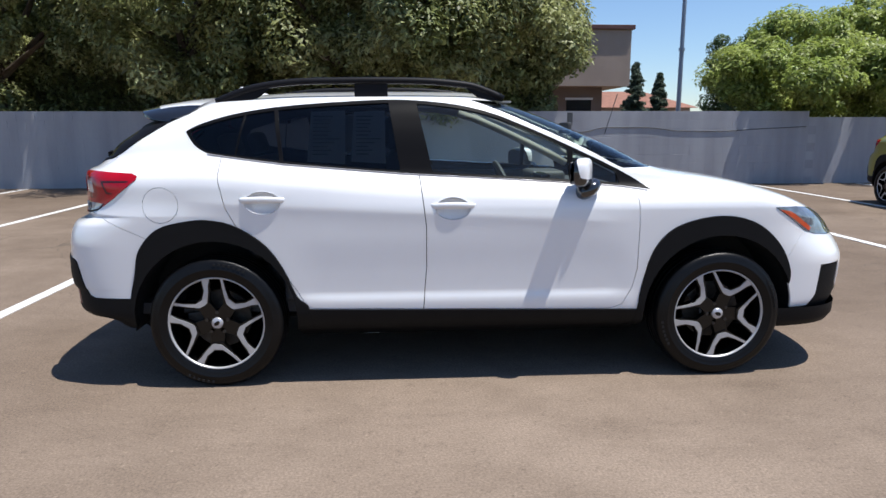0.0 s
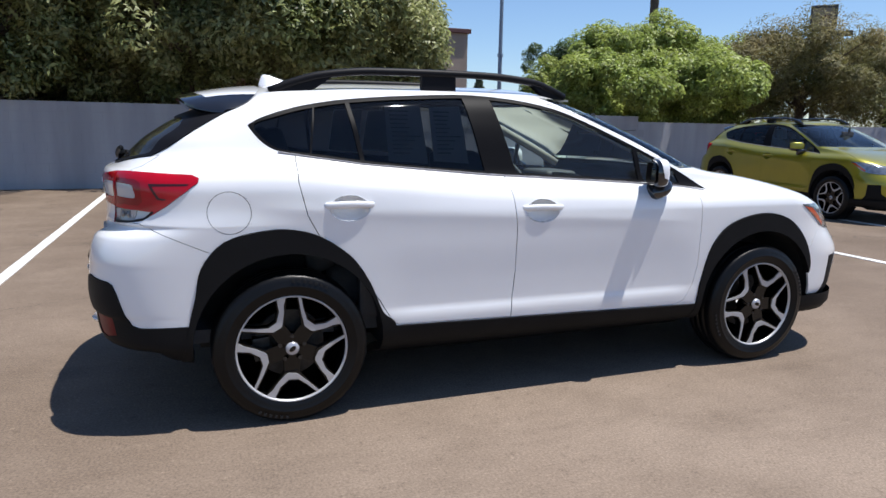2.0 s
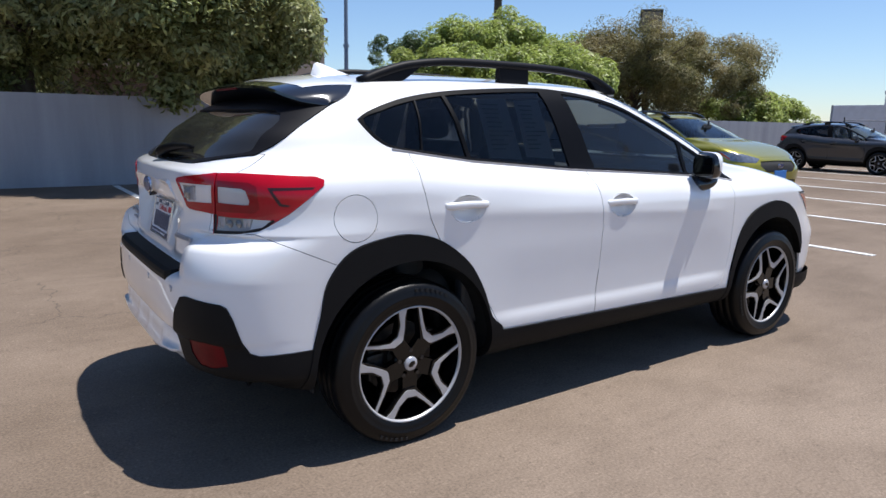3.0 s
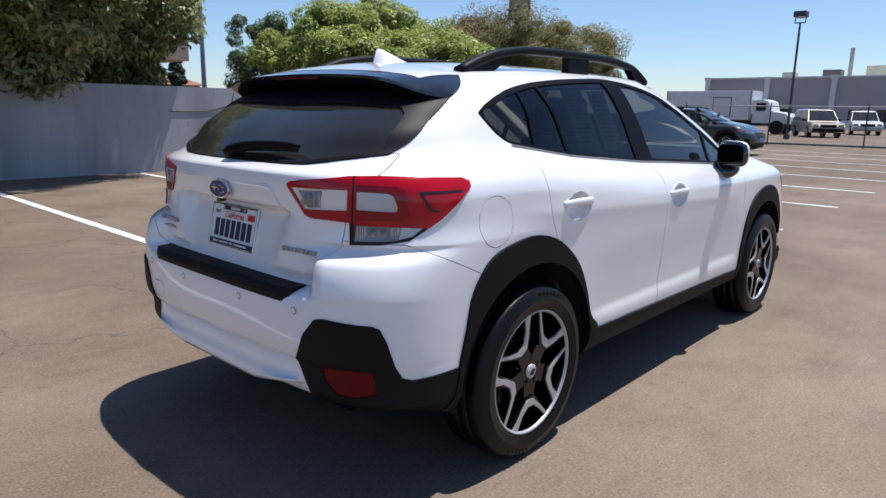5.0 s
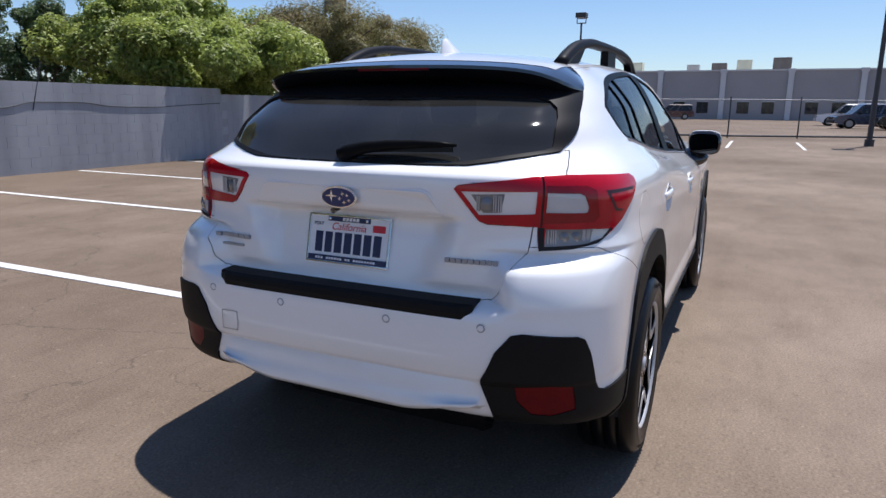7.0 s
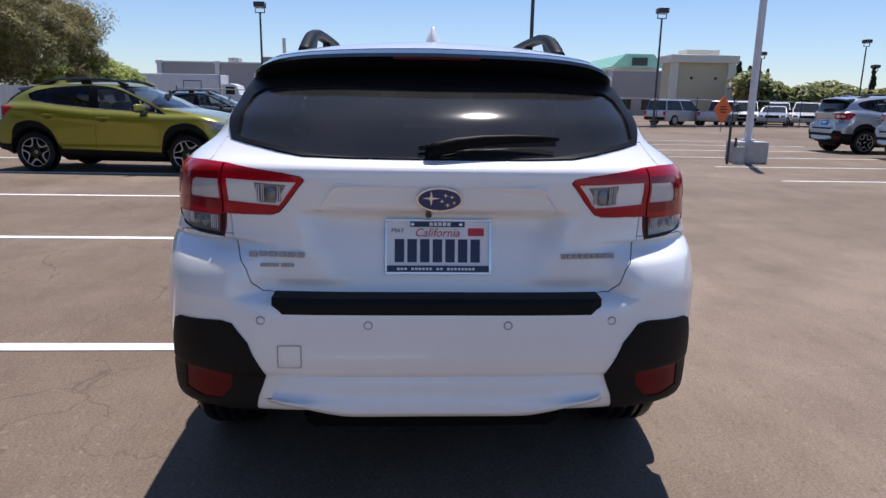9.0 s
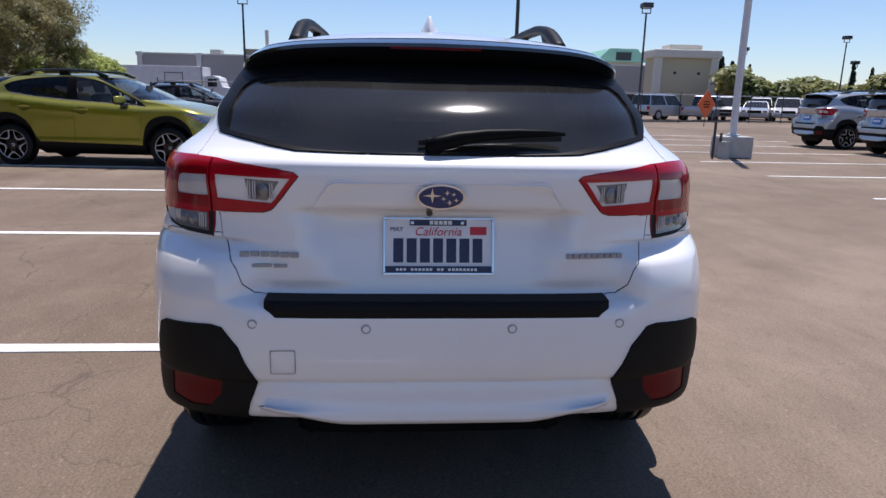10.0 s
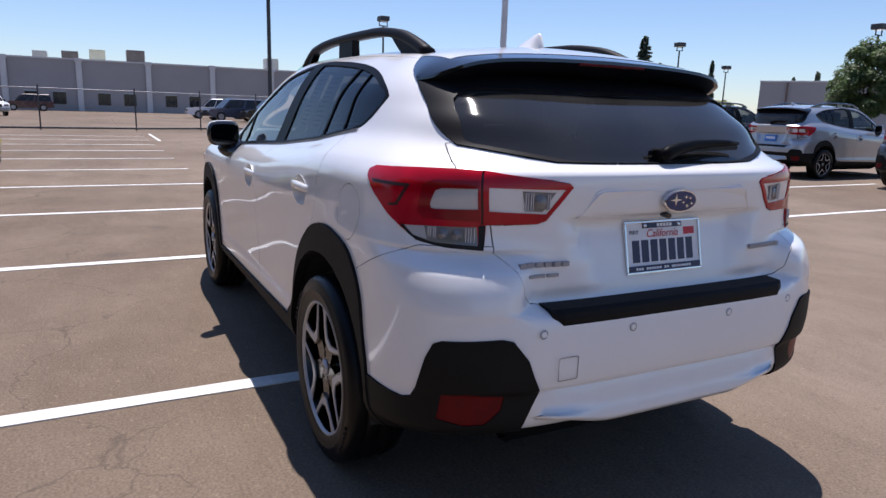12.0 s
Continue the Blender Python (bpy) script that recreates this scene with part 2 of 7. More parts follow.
BADGEBLUE = mat("badge_blue", (0.014, 0.024, 0.11), 0.35, coat=0.2, vary=0.1, scale=20)
CARDBLUE = mat("card_plate_blue", (0.05, 0.22, 0.62), 0.4, vary=0.1, scale=20)
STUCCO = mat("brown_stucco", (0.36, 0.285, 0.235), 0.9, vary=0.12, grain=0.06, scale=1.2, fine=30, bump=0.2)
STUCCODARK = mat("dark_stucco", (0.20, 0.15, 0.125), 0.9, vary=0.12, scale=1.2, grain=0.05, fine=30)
ROOFTRIM = mat("red_brown_trim", (0.12, 0.05, 0.045), 0.6, vary=0.15, scale=3)
TILEROOF = mat("clay_tile_roof", (0.28, 0.13, 0.085), 0.85, vary=0.25, scale=3, grain=0.12, fine=20)
WAREWALL = mat("grey_tilt_up_wall", (0.36, 0.345, 0.35), 0.85, vary=0.06, scale=0.35, grain=0.04, fine=8)
PILASTER = mat("white_pilaster", (0.62, 0.62, 0.63), 0.7, vary=0.08, scale=0.8)
BEIGEWALL = mat("beige_wall", (0.55, 0.48, 0.34), 0.85, vary=0.05, scale=0.5)
CREAM = mat("cream_cornice", (0.70, 0.66, 0.58), 0.8, vary=0.05, scale=0.6)
GREENROOF = mat("green_metal_roof", (0.22, 0.46, 0.36), 0.5, vary=0.1, scale=0.8)
DARKWIN = mat("dark_window", (0.028, 0.031, 0.036), 0.06, vary=0.3, scale=1.0, spec=0.35)
UNIT = mat("roof_unit_metal", (0.42, 0.41, 0.38), 0.5, metal=0.3, vary=0.15, scale=1.5)
UNITBROWN = mat("brown_roof_unit", (0.15, 0.125, 0.11), 0.6, vary=0.3, scale=1.5)
UNITCREAM = mat("cream_roof_unit", (0.62, 0.60, 0.44), 0.6, vary=0.12, scale=1.5)
STEEL = mat("galvanised_steel", (0.36, 0.37, 0.39), 0.45, metal=0.7, vary=0.15, scale=5)
POLEDARK = mat("dark_bronze_pole", (0.045, 0.045, 0.05), 0.5, vary=0.15, scale=4)
POLEBLUE = mat("blue_grey_pole", (0.20, 0.25, 0.33), 0.5, vary=0.12, scale=4)
POLEWHITE = mat("white_pole_paint", (0.66, 0.66, 0.68), 0.45, vary=0.1, scale=3)
CONCRETE = mat("concrete", (0.46, 0.45, 0.43), 0.9, vary=0.2, grain=0.08, scale=4, fine=60, bump=0.15)
ORANGE = mat("orange_sign_face", (0.75, 0.13, 0.02), 0.5, vary=0.06, scale=6)
SIGNFACE = mat("sign_face", (0.30, 0.25, 0.19), 0.5, vary=0.4, scale=2.2)
BARK = mat("bark", (0.13, 0.095, 0.07), 0.95, vary=0.4, grain=0.2, scale=6, fine=40, bump=0.5)


def leafy(m, share=0.42):
    """Lets part of the light through a leaf."""
    t = m.node_tree
    b, out = t.nodes["Principled BSDF"], t.nodes["Material Output"]
    tr = t.nodes.new("ShaderNodeBsdfTranslucent")
    mx = t.nodes.new("ShaderNodeMixShader")
    mx.inputs["Fac"].default_value = share
    src = b.inputs["Base Color"].links[0].from_socket
    t.links.new(src, tr.inputs["Color"])
    t.links.new(b.outputs[0], mx.inputs[1])
    t.links.new(tr.outputs[0], mx.inputs[2])
    t.links.new(mx.outputs[0], out.inputs["Surface"])
    return m


LEAF_DARK = mat("dark_leaves", (0.20, 0.235, 0.085), 0.5, other=(0.40, 0.405, 0.18), grain=0.2, scale=0.7, fine=5, island=0.45)
LEAF_BRIGHT = mat("bright_leaves", (0.34, 0.395, 0.10), 0.5, other=(0.24, 0.31, 0.07), grain=0.2, scale=0.7, fine=5, island=0.4)
LEAF_DEEP = mat("deep_green_leaves", (0.075, 0.125, 0.045), 0.5, other=(0.11, 0.16, 0.06), grain=0.2, scale=0.7, fine=5, island=0.4)
LEAF_OLIVE = mat("olive_leaves", (0.25, 0.205, 0.085), 0.6, other=(0.155, 0.16, 0.056), grain=0.2, scale=0.6, fine=5, island=0.4)
LEAF_BLUE = mat("conifer_needles", (0.06, 0.095, 0.06), 0.6, other=(0.09, 0.12, 0.075), grain=0.2, scale=0.6, fine=5, island=0.35)
LEAF_HEDGE = mat("mixed_hedge_leaves", (0.15, 0.185, 0.06), 0.6, other=(0.27, 0.24, 0.085), vary=0.3, grain=0.2, scale=0.15, fine=3, island=0.5)
for m in (LEAF_DARK, LEAF_HEDGE, LEAF_BRIGHT, LEAF_DEEP, LEAF_OLIVE, LEAF_BLUE):
    leafy(m)

# ---- building helpers ----


def link_mesh(name, bm, material, parent=None, label="", smooth=False):
    me = bpy.data.meshes.new(name)
    bm.to_mesh(me)
    bm.free()
    for m in (material if isinstance(material, (list, tuple)) else [material]):
        me.materials.append(m)
    if smooth:
        me.shade_smooth()
    ob = new(name, me)
    if parent:
        ob.parent = parent
    if label:
        tagged(ob, label)
    return ob


def part(name, bm, material, parent, label="", smooth=False):
    """Links a bmesh as one mesh object under a thing or a part."""
    return link_mesh(name, bm, material, parent, label, smooth)


def empty(name, m, label, category, group="", kind=""):
    ob = new(name)
    ob.empty_display_size = 0.2
    ob.matrix_world = m
    return tagged(ob, label, category, group, kind)


def box(bm, x0, x1, y0, y1, z0, z1, bevel=0.0, m=None, seg=2):
    got = bmesh.ops.create_cube(bm, size=1.0)["verts"]
    place = Matrix.Translation(((x0 + x1) / 2, (y0 + y1) / 2, (z0 + z1) / 2)) @ Matrix.Diagonal((abs(x1 - x0), abs(y1 - y0), abs(z1 - z0), 1))
    bmesh.ops.transform(bm, matrix=(m @ place) if m else place, verts=got)
    if bevel:
        edges = list({e for v in got for e in v.link_edges})
        bmesh.ops.bevel(bm, geom=edges, offset=bevel, segments=seg, affect='EDGES', profile=0.6)
    return bm


def box_bm(*a, **k):
    return box(bmesh.new(), *a, **k)


def cyl(bm, p, q, r0, r1=None, n=12, caps=True):
    """A tapered bar from p to q."""
    p, q = Vector(p), Vector(q)
    r1 = r0 if r1 is None else r1
    way = q - p
    turn = way.to_track_quat("Z", "Y").to_matrix().to_4x4()
    bmesh.ops.create_cone(bm, cap_ends=caps, segments=n, radius1=r0, radius2=r1, depth=way.length,
                          matrix=Matrix.Translation((p + q) / 2) @ turn)
    return bm


def cyl_bm(*a, **k):
    return cyl(bmesh.new(), *a, **k)


def prism(bm, outline, z0, z1, m=None, bevel=0.0):
    """A flat outline of (x, y) drawn out from z0 to z1, in the frame m."""
    m = m or Matrix()
    low = [bm.verts.new(m @ Vector((x, y, z0))) for x, y in outline]
    top = [bm.verts.new(m @ Vector((x, y, z1))) for x, y in outline]
    faces = [bm.faces.new(top), bm.faces.new(low[::-1])]
    k = len(outline)
    for i in range(k):
        faces.append(bm.faces.new((low[i], low[(i + 1) % k], top[(i + 1) % k], top[i])))
    bmesh.ops.recalc_face_normals(bm, faces=faces)
    if bevel:
        edges = list({e for f in (faces[0],) for e in f.edges})
        bmesh.ops.bevel(bm, geom=edges, offset=bevel, segments=2, affect='EDGES')
    return bm


def lathe(bm, profile, n=48, axis="Y", m=None):
    """A profile of (radius, height) turned round an axis."""
    rings = []
    for r, h in profile:
        ring = []
        for i in range(n):
            a = 2 * math.pi * i / n
            v = Vector((r * math.cos(a), h, r * math.sin(a))) if axis == "Y" else Vector((r * math.cos(a), r * math.sin(a), h))
            ring.append(bm.verts.new(m @ v if m else v))
        rings.append(ring)
    faces = []
    for a, b in zip(rings, rings[1:]):
        for i in range(n):
            faces.append(bm.faces.new((a[i], a[(i + 1) % n], b[(i + 1) % n], b[i])))
    return bm, faces


def sweep(bm, line, section, up=Vector((0, 0, 1)), close=True):
    """A section of (side, up) offsets carried along a line of points."""
    pts = [Vector(p) for p in line]
    rings = []
    for i, p in enumerate(pts):
        way = (pts[min(i + 1, len(pts) - 1)] - pts[max(i - 1, 0)]).normalized()
        side = way.cross(up).normalized()
        top = side.cross(way).normalized()
        sec = section(i / (len(pts) - 1)) if callable(section) else section
        rings.append([bm.verts.new(p + side * a + top * b) for a, b in sec])
    k = len(rings[0])
    for a, b in zip(rings, rings[1:]):
        for i in range(k):
            bm.faces.new((a[i], a[(i + 1) % k], b[(i + 1) % k], b[i]))
    if close:
        bm.faces.new(rings[0][::-1])
        bm.faces.new(rings[-1])
    bmesh.ops.recalc_face_normals(bm, faces=bm.faces[:])
    return bm


def curve(*keys):
    """A smooth curve through keyed values, with no overshoot."""
    xs, ys = np.array([k[0] for k in keys], float), np.array([k[1] for k in keys], float)
    h, d = np.diff(xs), np.diff(ys) / np.diff(xs)
    s = np.zeros(len(xs))
    s[0], s[-1] = d[0], d[-1]
    for i in range(1, len(xs) - 1):
        if d[i - 1] * d[i] > 0:
            w1, w2 = 2 * h[i] + h[i - 1], h[i] + 2 * h[i - 1]
            s[i] = (w1 + w2) / (w1 / d[i - 1] + w2 / d[i])

    def at(x):
        x = np.clip(np.asarray(x, float), xs[0], xs[-1])
        i = np.clip(np.searchsorted(xs, x) - 1, 0, len(xs) - 2)
        t = (x - xs[i]) / h[i]
        return ((1 + 2 * t) * (1 - t) ** 2 * ys[i] + t * (1 - t) ** 2 * h[i] * s[i]
                + t * t * (3 - 2 * t) * ys[i + 1] + t * t * (t - 1) * h[i] * s[i + 1])
    return at


def ease(a, b, x):
    t = np.clip((np.asarray(x, float) - a) / (b - a), 0, 1)
    return t * t * (3 - 2 * t)


def inside(poly, p):
    hit, (x, y), j = False, p, len(poly) - 1
    for i in range(len(poly)):
        (xi, yi), (xj, yj) = poly[i], poly[j]
        if (yi > y) != (yj > y) and x < (xj - xi) * (y - yi) / (yj - yi) + xi:
            hit = not hit
        j = i
    return hit

# ---- the lot: ground, stall lines, block wall ----
bm = bmesh.new()
bmesh.ops.create_grid(bm, x_segments=2, y_segments=2, size=900)
ground = tagged(link_mesh("ground", bm, ASPHALT), "worn brown-grey asphalt of a parking lot", "ground", kind="structure")

PITCH, FIRST = 2.74, -0.45


def stall_line(x, y0, y1, width=0.105):
    bm = bmesh.new()
    n = max(2, int(abs(y1 - y0) / 0.35))
    rnd = random.Random(int(x * 100) + 7)
    rows = []
    for i in range(n + 1):
        y = y0 + (y1 - y0) * i / n
        w = width / 2 * rnd.uniform(0.93, 1.05)
        rows.append([bm.verts.new(p) for p in ((x - w, y, -0.01), (x - w, y, 0.006), (x + w, y, 0.006), (x + w, y, -0.01))])
    for a, b in zip(rows, rows[1:]):
        for i in range(3):
            bm.faces.new((a[i], b[i], b[i + 1], a[i + 1]))
    for r in (rows[0], rows[-1]):
        bm.faces.new(r)
    bmesh.ops.recalc_face_normals(bm, faces=bm.faces[:])
    tagged(link_mesh("parking_line", bm, STRIPE), "worn white painted stall line on the asphalt", "parking line", "stall lines", "structure")


DRIFT = {0: -0.13, -1: -0.10, 1: -0.02, 2: 0.03, 3: 0.04}
for k in range(-12, 10):
    stall_line(FIRST + PITCH * k + DRIFT.get(k, 0.0), 0.0, 10.95)
for k in range(-4, 9):
    stall_line(FIRST + PITCH * k, -6.7, -13.6)

# two marks across the far lane
for y in (-0.3, -2.7):
    bm = box_bm(21.0, 26.5, y - 0.05, y + 0.05, -0.01, 0.006)
    tagged(link_mesh("parking_line", bm, STRIPE), "worn white painted stall line on the asphalt", "parking line", "stall lines", "structure")

WALL_Y, WALL_STEP = 11.12, 9.25


def block_wall(name, x0, x1, top, near):
    """Running-bond block wall: near blocks are pieces of their own, the rest one mesh."""
    tall, long = 0.2, 0.4
    bm = box_bm(x0, x1, WALL_Y + 0.003, WALL_Y + 0.19, 0, top - 0.005)
    wall = tagged(link_mesh(name, bm, MORTAR), "grey painted concrete block wall along the parking lot", "wall", kind="structure")
    piece = bmesh.new()
    box(piece, -long / 2 + 0.0012, long / 2 - 0.0012, 0, 0.205, 0.0012, tall - 0.0012, bevel=0.0015, seg=1)
    me = bpy.data.meshes.new("block")
    piece.to_mesh(me)
    piece.free()
    me.materials.append(BLOCK)
    verts, faces = [], []
    rows = int(math.ceil(top / tall))
    rnd = random.Random(3)
    for r in range(rows):
        z = top - tall * (r + 1)
        x = x0 + (long / 2 if r % 2 else 0)
        while x < x1 - 0.05:
            w = min(long, x1 - x)
            c = x + w / 2
            dy = rnd.uniform(-0.0008, 0.0008)
            if near[0] < c < near[1] and w > 0.39 and z > -0.05 and r < 7:
                ob = new("block", me)
                ob.parent = wall
                ob.location = (c, WALL_Y + dy, z)
            elif z + tall > 0.02:
                i = len(verts)
                for yy in (WALL_Y + dy, WALL_Y + 0.2):
                    verts += [(x + 0.0016, yy, max(z, 0) + 0.0016), (x + w - 0.0016, yy, max(z, 0) + 0.0016), (x + w - 0.0016, yy, z + tall - 0.0016), (x + 0.0016, yy, z + tall - 0.0016)]
                faces += [(i, i + 1, i + 2, i + 3), (i + 7, i + 6, i + 5, i + 4), (i + 3, i + 2, i + 6, i + 7), (i, i + 3, i + 7, i + 4), (i + 1, i + 5, i + 6, i + 2)]
            x += w
    me2 = bpy.data.meshes.new("block_courses")
    me2.from_pydata(verts, [], faces)
    me2.materials.append(BLOCK)
    ob = new("block_courses", me2)
    ob.parent = wall
    tagged(ob, kind="stuff")
    return wall


block_wall("wall_north", -44.0, WALL_STEP, 1.70, (-6.0, 9.2))
block_wall("wall_east", WALL_STEP, 31.0, 1.56, (9.3, 9.31))

# a loose cable along the wall and a thin rod standing against it
sag = curve((3.0, 1.20), (3.8, 1.22), (4.4, 1.33), (5.3, 1.33), (6.1, 1.25), (7.0, 1.24), (8.3, 1.30), (9.2, 1.34))
bm = sweep(bmesh.new(), [(x, WALL_Y - 0.008, float(sag(x))) for x in np.linspace(3.0, 9.2, 50)], [(0.009 * math.cos(a), 0.009 * math.sin(a)) for a in np.linspace(0, 2 * math.pi, 6, endpoint=False)])
tagged(link_mesh("cable", bm, POLEDARK, smooth=True), "loose dark cable hanging along the block wall", "cable")
bm = cyl_bm((4.35, WALL_Y - 0.012, 1.18), (4.62, WALL_Y + 0.02, 2.08), 0.010, n=8)
tagged(link_mesh("rod", bm, POLEDARK), "thin dark rod leaning on the block wall", "rod")

# ---- the crossover: one smooth skin of rings, cut into panels ----
AXLE, HUB_Z, TYRE_R = 1.3325, 0.343, 0.345

REAR = curve((0.20, -1.86), (0.30, -1.90), (0.36, -1.98), (0.388, -2.125), (0.42, -2.150), (0.515, -2.163), (0.530, -2.176), (0.60, -2.185), (0.70, -2.182), (0.730, -2.172),
             (0.742, -2.150), (0.752, -2.105), (0.80, -2.092), (0.90, -2.068), (0.965, -2.052), (0.985, -2.062), (0.997, -2.098), (1.03, -2.108),
             (1.075, -2.112), (1.108, -2.110), (1.122, -2.101), (1.131, -2.084), (1.140, -2.060), (1.18, -2.018), (1.30, -1.905), (1.40, -1.783), (1.44, -1.70), (1.47, -1.60), (1.50, -1.47))
SHOULDER = curve((0.70, -2.182), (0.80, -2.178), (0.842, -2.171), (0.855, -2.162), (0.864, -2.147), (0.904, -2.074), (0.94, -2.07))
FRONT = curve((0.20, 2.02), (0.30, 2.18), (0.45, 2.235), (0.60, 2.25), (0.70, 2.235), (0.79, 2.17), (0.85, 2.08), (0.90, 1.97), (0.94, 1.87), (0.98, 1.76), (1.02, 1.63),
              (1.05, 1.50), (1.08, 1.33), (1.10, 1.17), (1.13, 1.06), (1.20, 0.93), (1.28, 0.78), (1.36, 0.61), (1.44, 0.42), (1.50, 0.24))
SIDE = curve((0.20, 0.60), (0.265, 0.74), (0.295, 0.82), (0.33, 0.853), (0.40, 0.872), (0.55, 0.874), (0.70, 0.876), (0.85, 0.877), (0.925, 0.876), (0.965, 0.869),
             (1.005, 0.850), (1.035, 0.820), (1.06, 0.788), (1.09, 0.764), (1.15, 0.738), (1.25, 0.700), (1.35, 0.655), (1.42, 0.618), (1.465, 0.582), (1.50, 0.538))
LEDGE = curve((0.38, -0.002), (0.440, 0.000), (0.466, -0.003), (0.492, -0.009), (0.60, -0.007), (0.80, 0.0), (0.95, 0.0))
LIFT = curve((-2.2, 0.12), (-1.4, 0.115), (-0.9, 0.07), (-0.3, 0.02), (0.3, 0.0), (0.95, -0.045), (1.2, -0.04), (2.2, -0.04))
TAPER = curve((-2.2, 0.975), (-1.7, 0.985), (-1.3, 0.994), (-0.5, 1.0), (0.6, 1.0), (1.3, 0.995), (1.8, 0.975), (2.3, 0.94))
PINCH = curve((0.90, 0.0), (0.97, 0.014), (1.08, 0.022), (1.14, 0.032), (1.20, 0.034), (1.30, 0.034), (1.40, 0.036), (1.50, 0.036))
ROOFLINE = curve((-2.2, -0.075), (-1.6, -0.055), (-1.3, -0.028), (-0.9, -0.006), (-0.4, 0.0), (0.0, -0.004), (0.3, -0.02), (1.2, -0.05))


WIN_LOW = curve((-1.478, 1.318), (-1.455, 1.283), (-1.42, 1.245), (-1.36, 1.212), (-1.16, 1.183), (-0.97, 1.158), (-0.37, 1.108), (0.10, 1.082), (0.49, 1.058), (0.79, 1.036), (0.955, 1.014))
WIN_TOP = curve((-1.478, 1.320), (-1.45, 1.338), (-1.41, 1.357), (-1.23, 1.412), (-1.02, 1.447), (-0.70, 1.474), (-0.41, 1.487), (-0.31, 1.484), (-0.10, 1.464), (0.09, 1.424), (0.26, 1.360), (0.51, 1.250), (0.66, 1.180), (0.82, 1.100), (0.955, 1.016))


def half_width(x, z):
    fade = ease(0.86, 1.06, z) * (1 - ease(1.30, 1.49, z))
    y = SIDE(z - LIFT(x) * fade) * TAPER(x)
    # squarer shoulders under the end of the roof
    y = y + 0.026 * ease(1.31, 1.43, z) * (1 - ease(-1.55, -1.10, x))
    # the tail draws in above the bumper
    y = y - PINCH(z) * (1 - ease(-1.98, -1.05, x))
    # the crease along the doors, falling towards the front
    d = z - (0.885 - 0.052 * (x - 0.2))
    y = y + 0.009 * np.exp(-np.sqrt(d * d + 0.0002) / 0.06) * ease(-1.55, -1.2, x) * (1 - ease(0.5, 0.9, x))
    return y + LEDGE(z) * ease(-1.05, -0.75, x) * (1 - ease(0.70, 0.92, x))


def rear_end(y, z):
    """x of the tail before its corners are rounded: tailgate between the bumper's shoulders."""
    w = ease(0.50, 0.585, np.abs(y)) * ease(0.70, 0.745, z) * (1 - ease(0.893, 0.907, z))
    x = REAR(z)
    if 0.765 < z < 1.02:
        # the plate's recess, narrower towards its foot
        rim = 0.345 - 0.36 * (0.99 - min(z, 0.985))
        out = ease(rim, rim + 0.04, np.abs(y)) * ease(0.765, 0.80, z)
        x = x * (1 - out) + min(float(x), -2.107) * out
    return x * (1 - w) + SHOULDER(z) * w


def rear_round(z):
    """Where the rear corner begins, and how square it is."""
    return (-1.60 + 0.42 * float(ease(1.08, 1.42, z)) - 0.07 * float(ease(1.29, 1.42, z)),
            4.2 - 1.2 * float(ease(0.72, 0.95, z)) + 1.5 * float(ease(1.16, 1.30, z)) + 0.3 * float(ease(1.30, 1.42, z)))


def corner(n, a):
    r = (np.cos(a) ** n + np.sin(a) ** n) ** (-1.0 / n)
    return r * np.cos(a), r * np.sin(a)


def skin():
    """Grid of places over the left half: rings from the sill up to the roof, each from tail to nose."""
    zs = np.unique(np.round(np.concatenate([
        np.linspace(0.20, 0.50, 24), np.linspace(0.505, 0.54, 7), np.linspace(0.55, 0.72, 12), np.linspace(0.725, 0.765, 9),
        np.linspace(0.78, 0.83, 6), np.linspace(0.838, 0.914, 17), np.linspace(0.922, 0.96, 5), np.linspace(0.965, 1.005, 8), np.linspace(1.01, 1.10, 10), np.linspace(1.106, 1.15, 12), np.linspace(1.165, 1.42, 16), np.linspace(1.43, 1.50, 9)]), 4))
    nr, nf, ns = 38, 30, 78
    rings = []
    for z in zs:
        xf = float(FRONT(z))
        cr, n_r = rear_round(z)
        cf = xf - (0.66 - 0.30 * float(ease(0.80, 1.0, z)))
        n_f = 3.3 - 0.6 * float(ease(0.6, 0.75, z)) + 1.5 * float(ease(0.75, 1.0, z)) - 1.0 * float(ease(1.05, 1.2, z))
        a = np.linspace(0, math.pi / 2, nr + 1)
        cx, sy = corner(n_r, a)
        y1 = half_width(-1.9, z) * sy
        x1 = cr + (rear_end(y1, z) - cr) * cx
        y1 = half_width(x1, z) * sy
        x2 = np.linspace(cr, cf, ns + 1)[1:-1]
        y2 = half_width(x2, z)
        cx, sy = corner(n_f, a[::-1][: nf + 1])
        x3 = cf + (xf - cf) * cx
        y3 = half_width(x3, z) * sy
        x, y = np.concatenate([x1, x2, x3]), np.concatenate([y1, y2, y3])
        y[0] = y[-1] = 0.0
        w = float(ease(1.16, 1.50, z))
        rings.append(np.stack([x, y, z + w * ROOFLINE(x)], 1))
    top = rings[-1]
    for k in range(1, 13):
        r = k / 12
        y = top[:, 1] * (1 - r)
        rings.append(np.stack([top[:, 0], y, top[:, 2] + 0.19 * (top[:, 1] ** 2 - y ** 2)], 1))
    return np.array(rings), nr, ns, nf


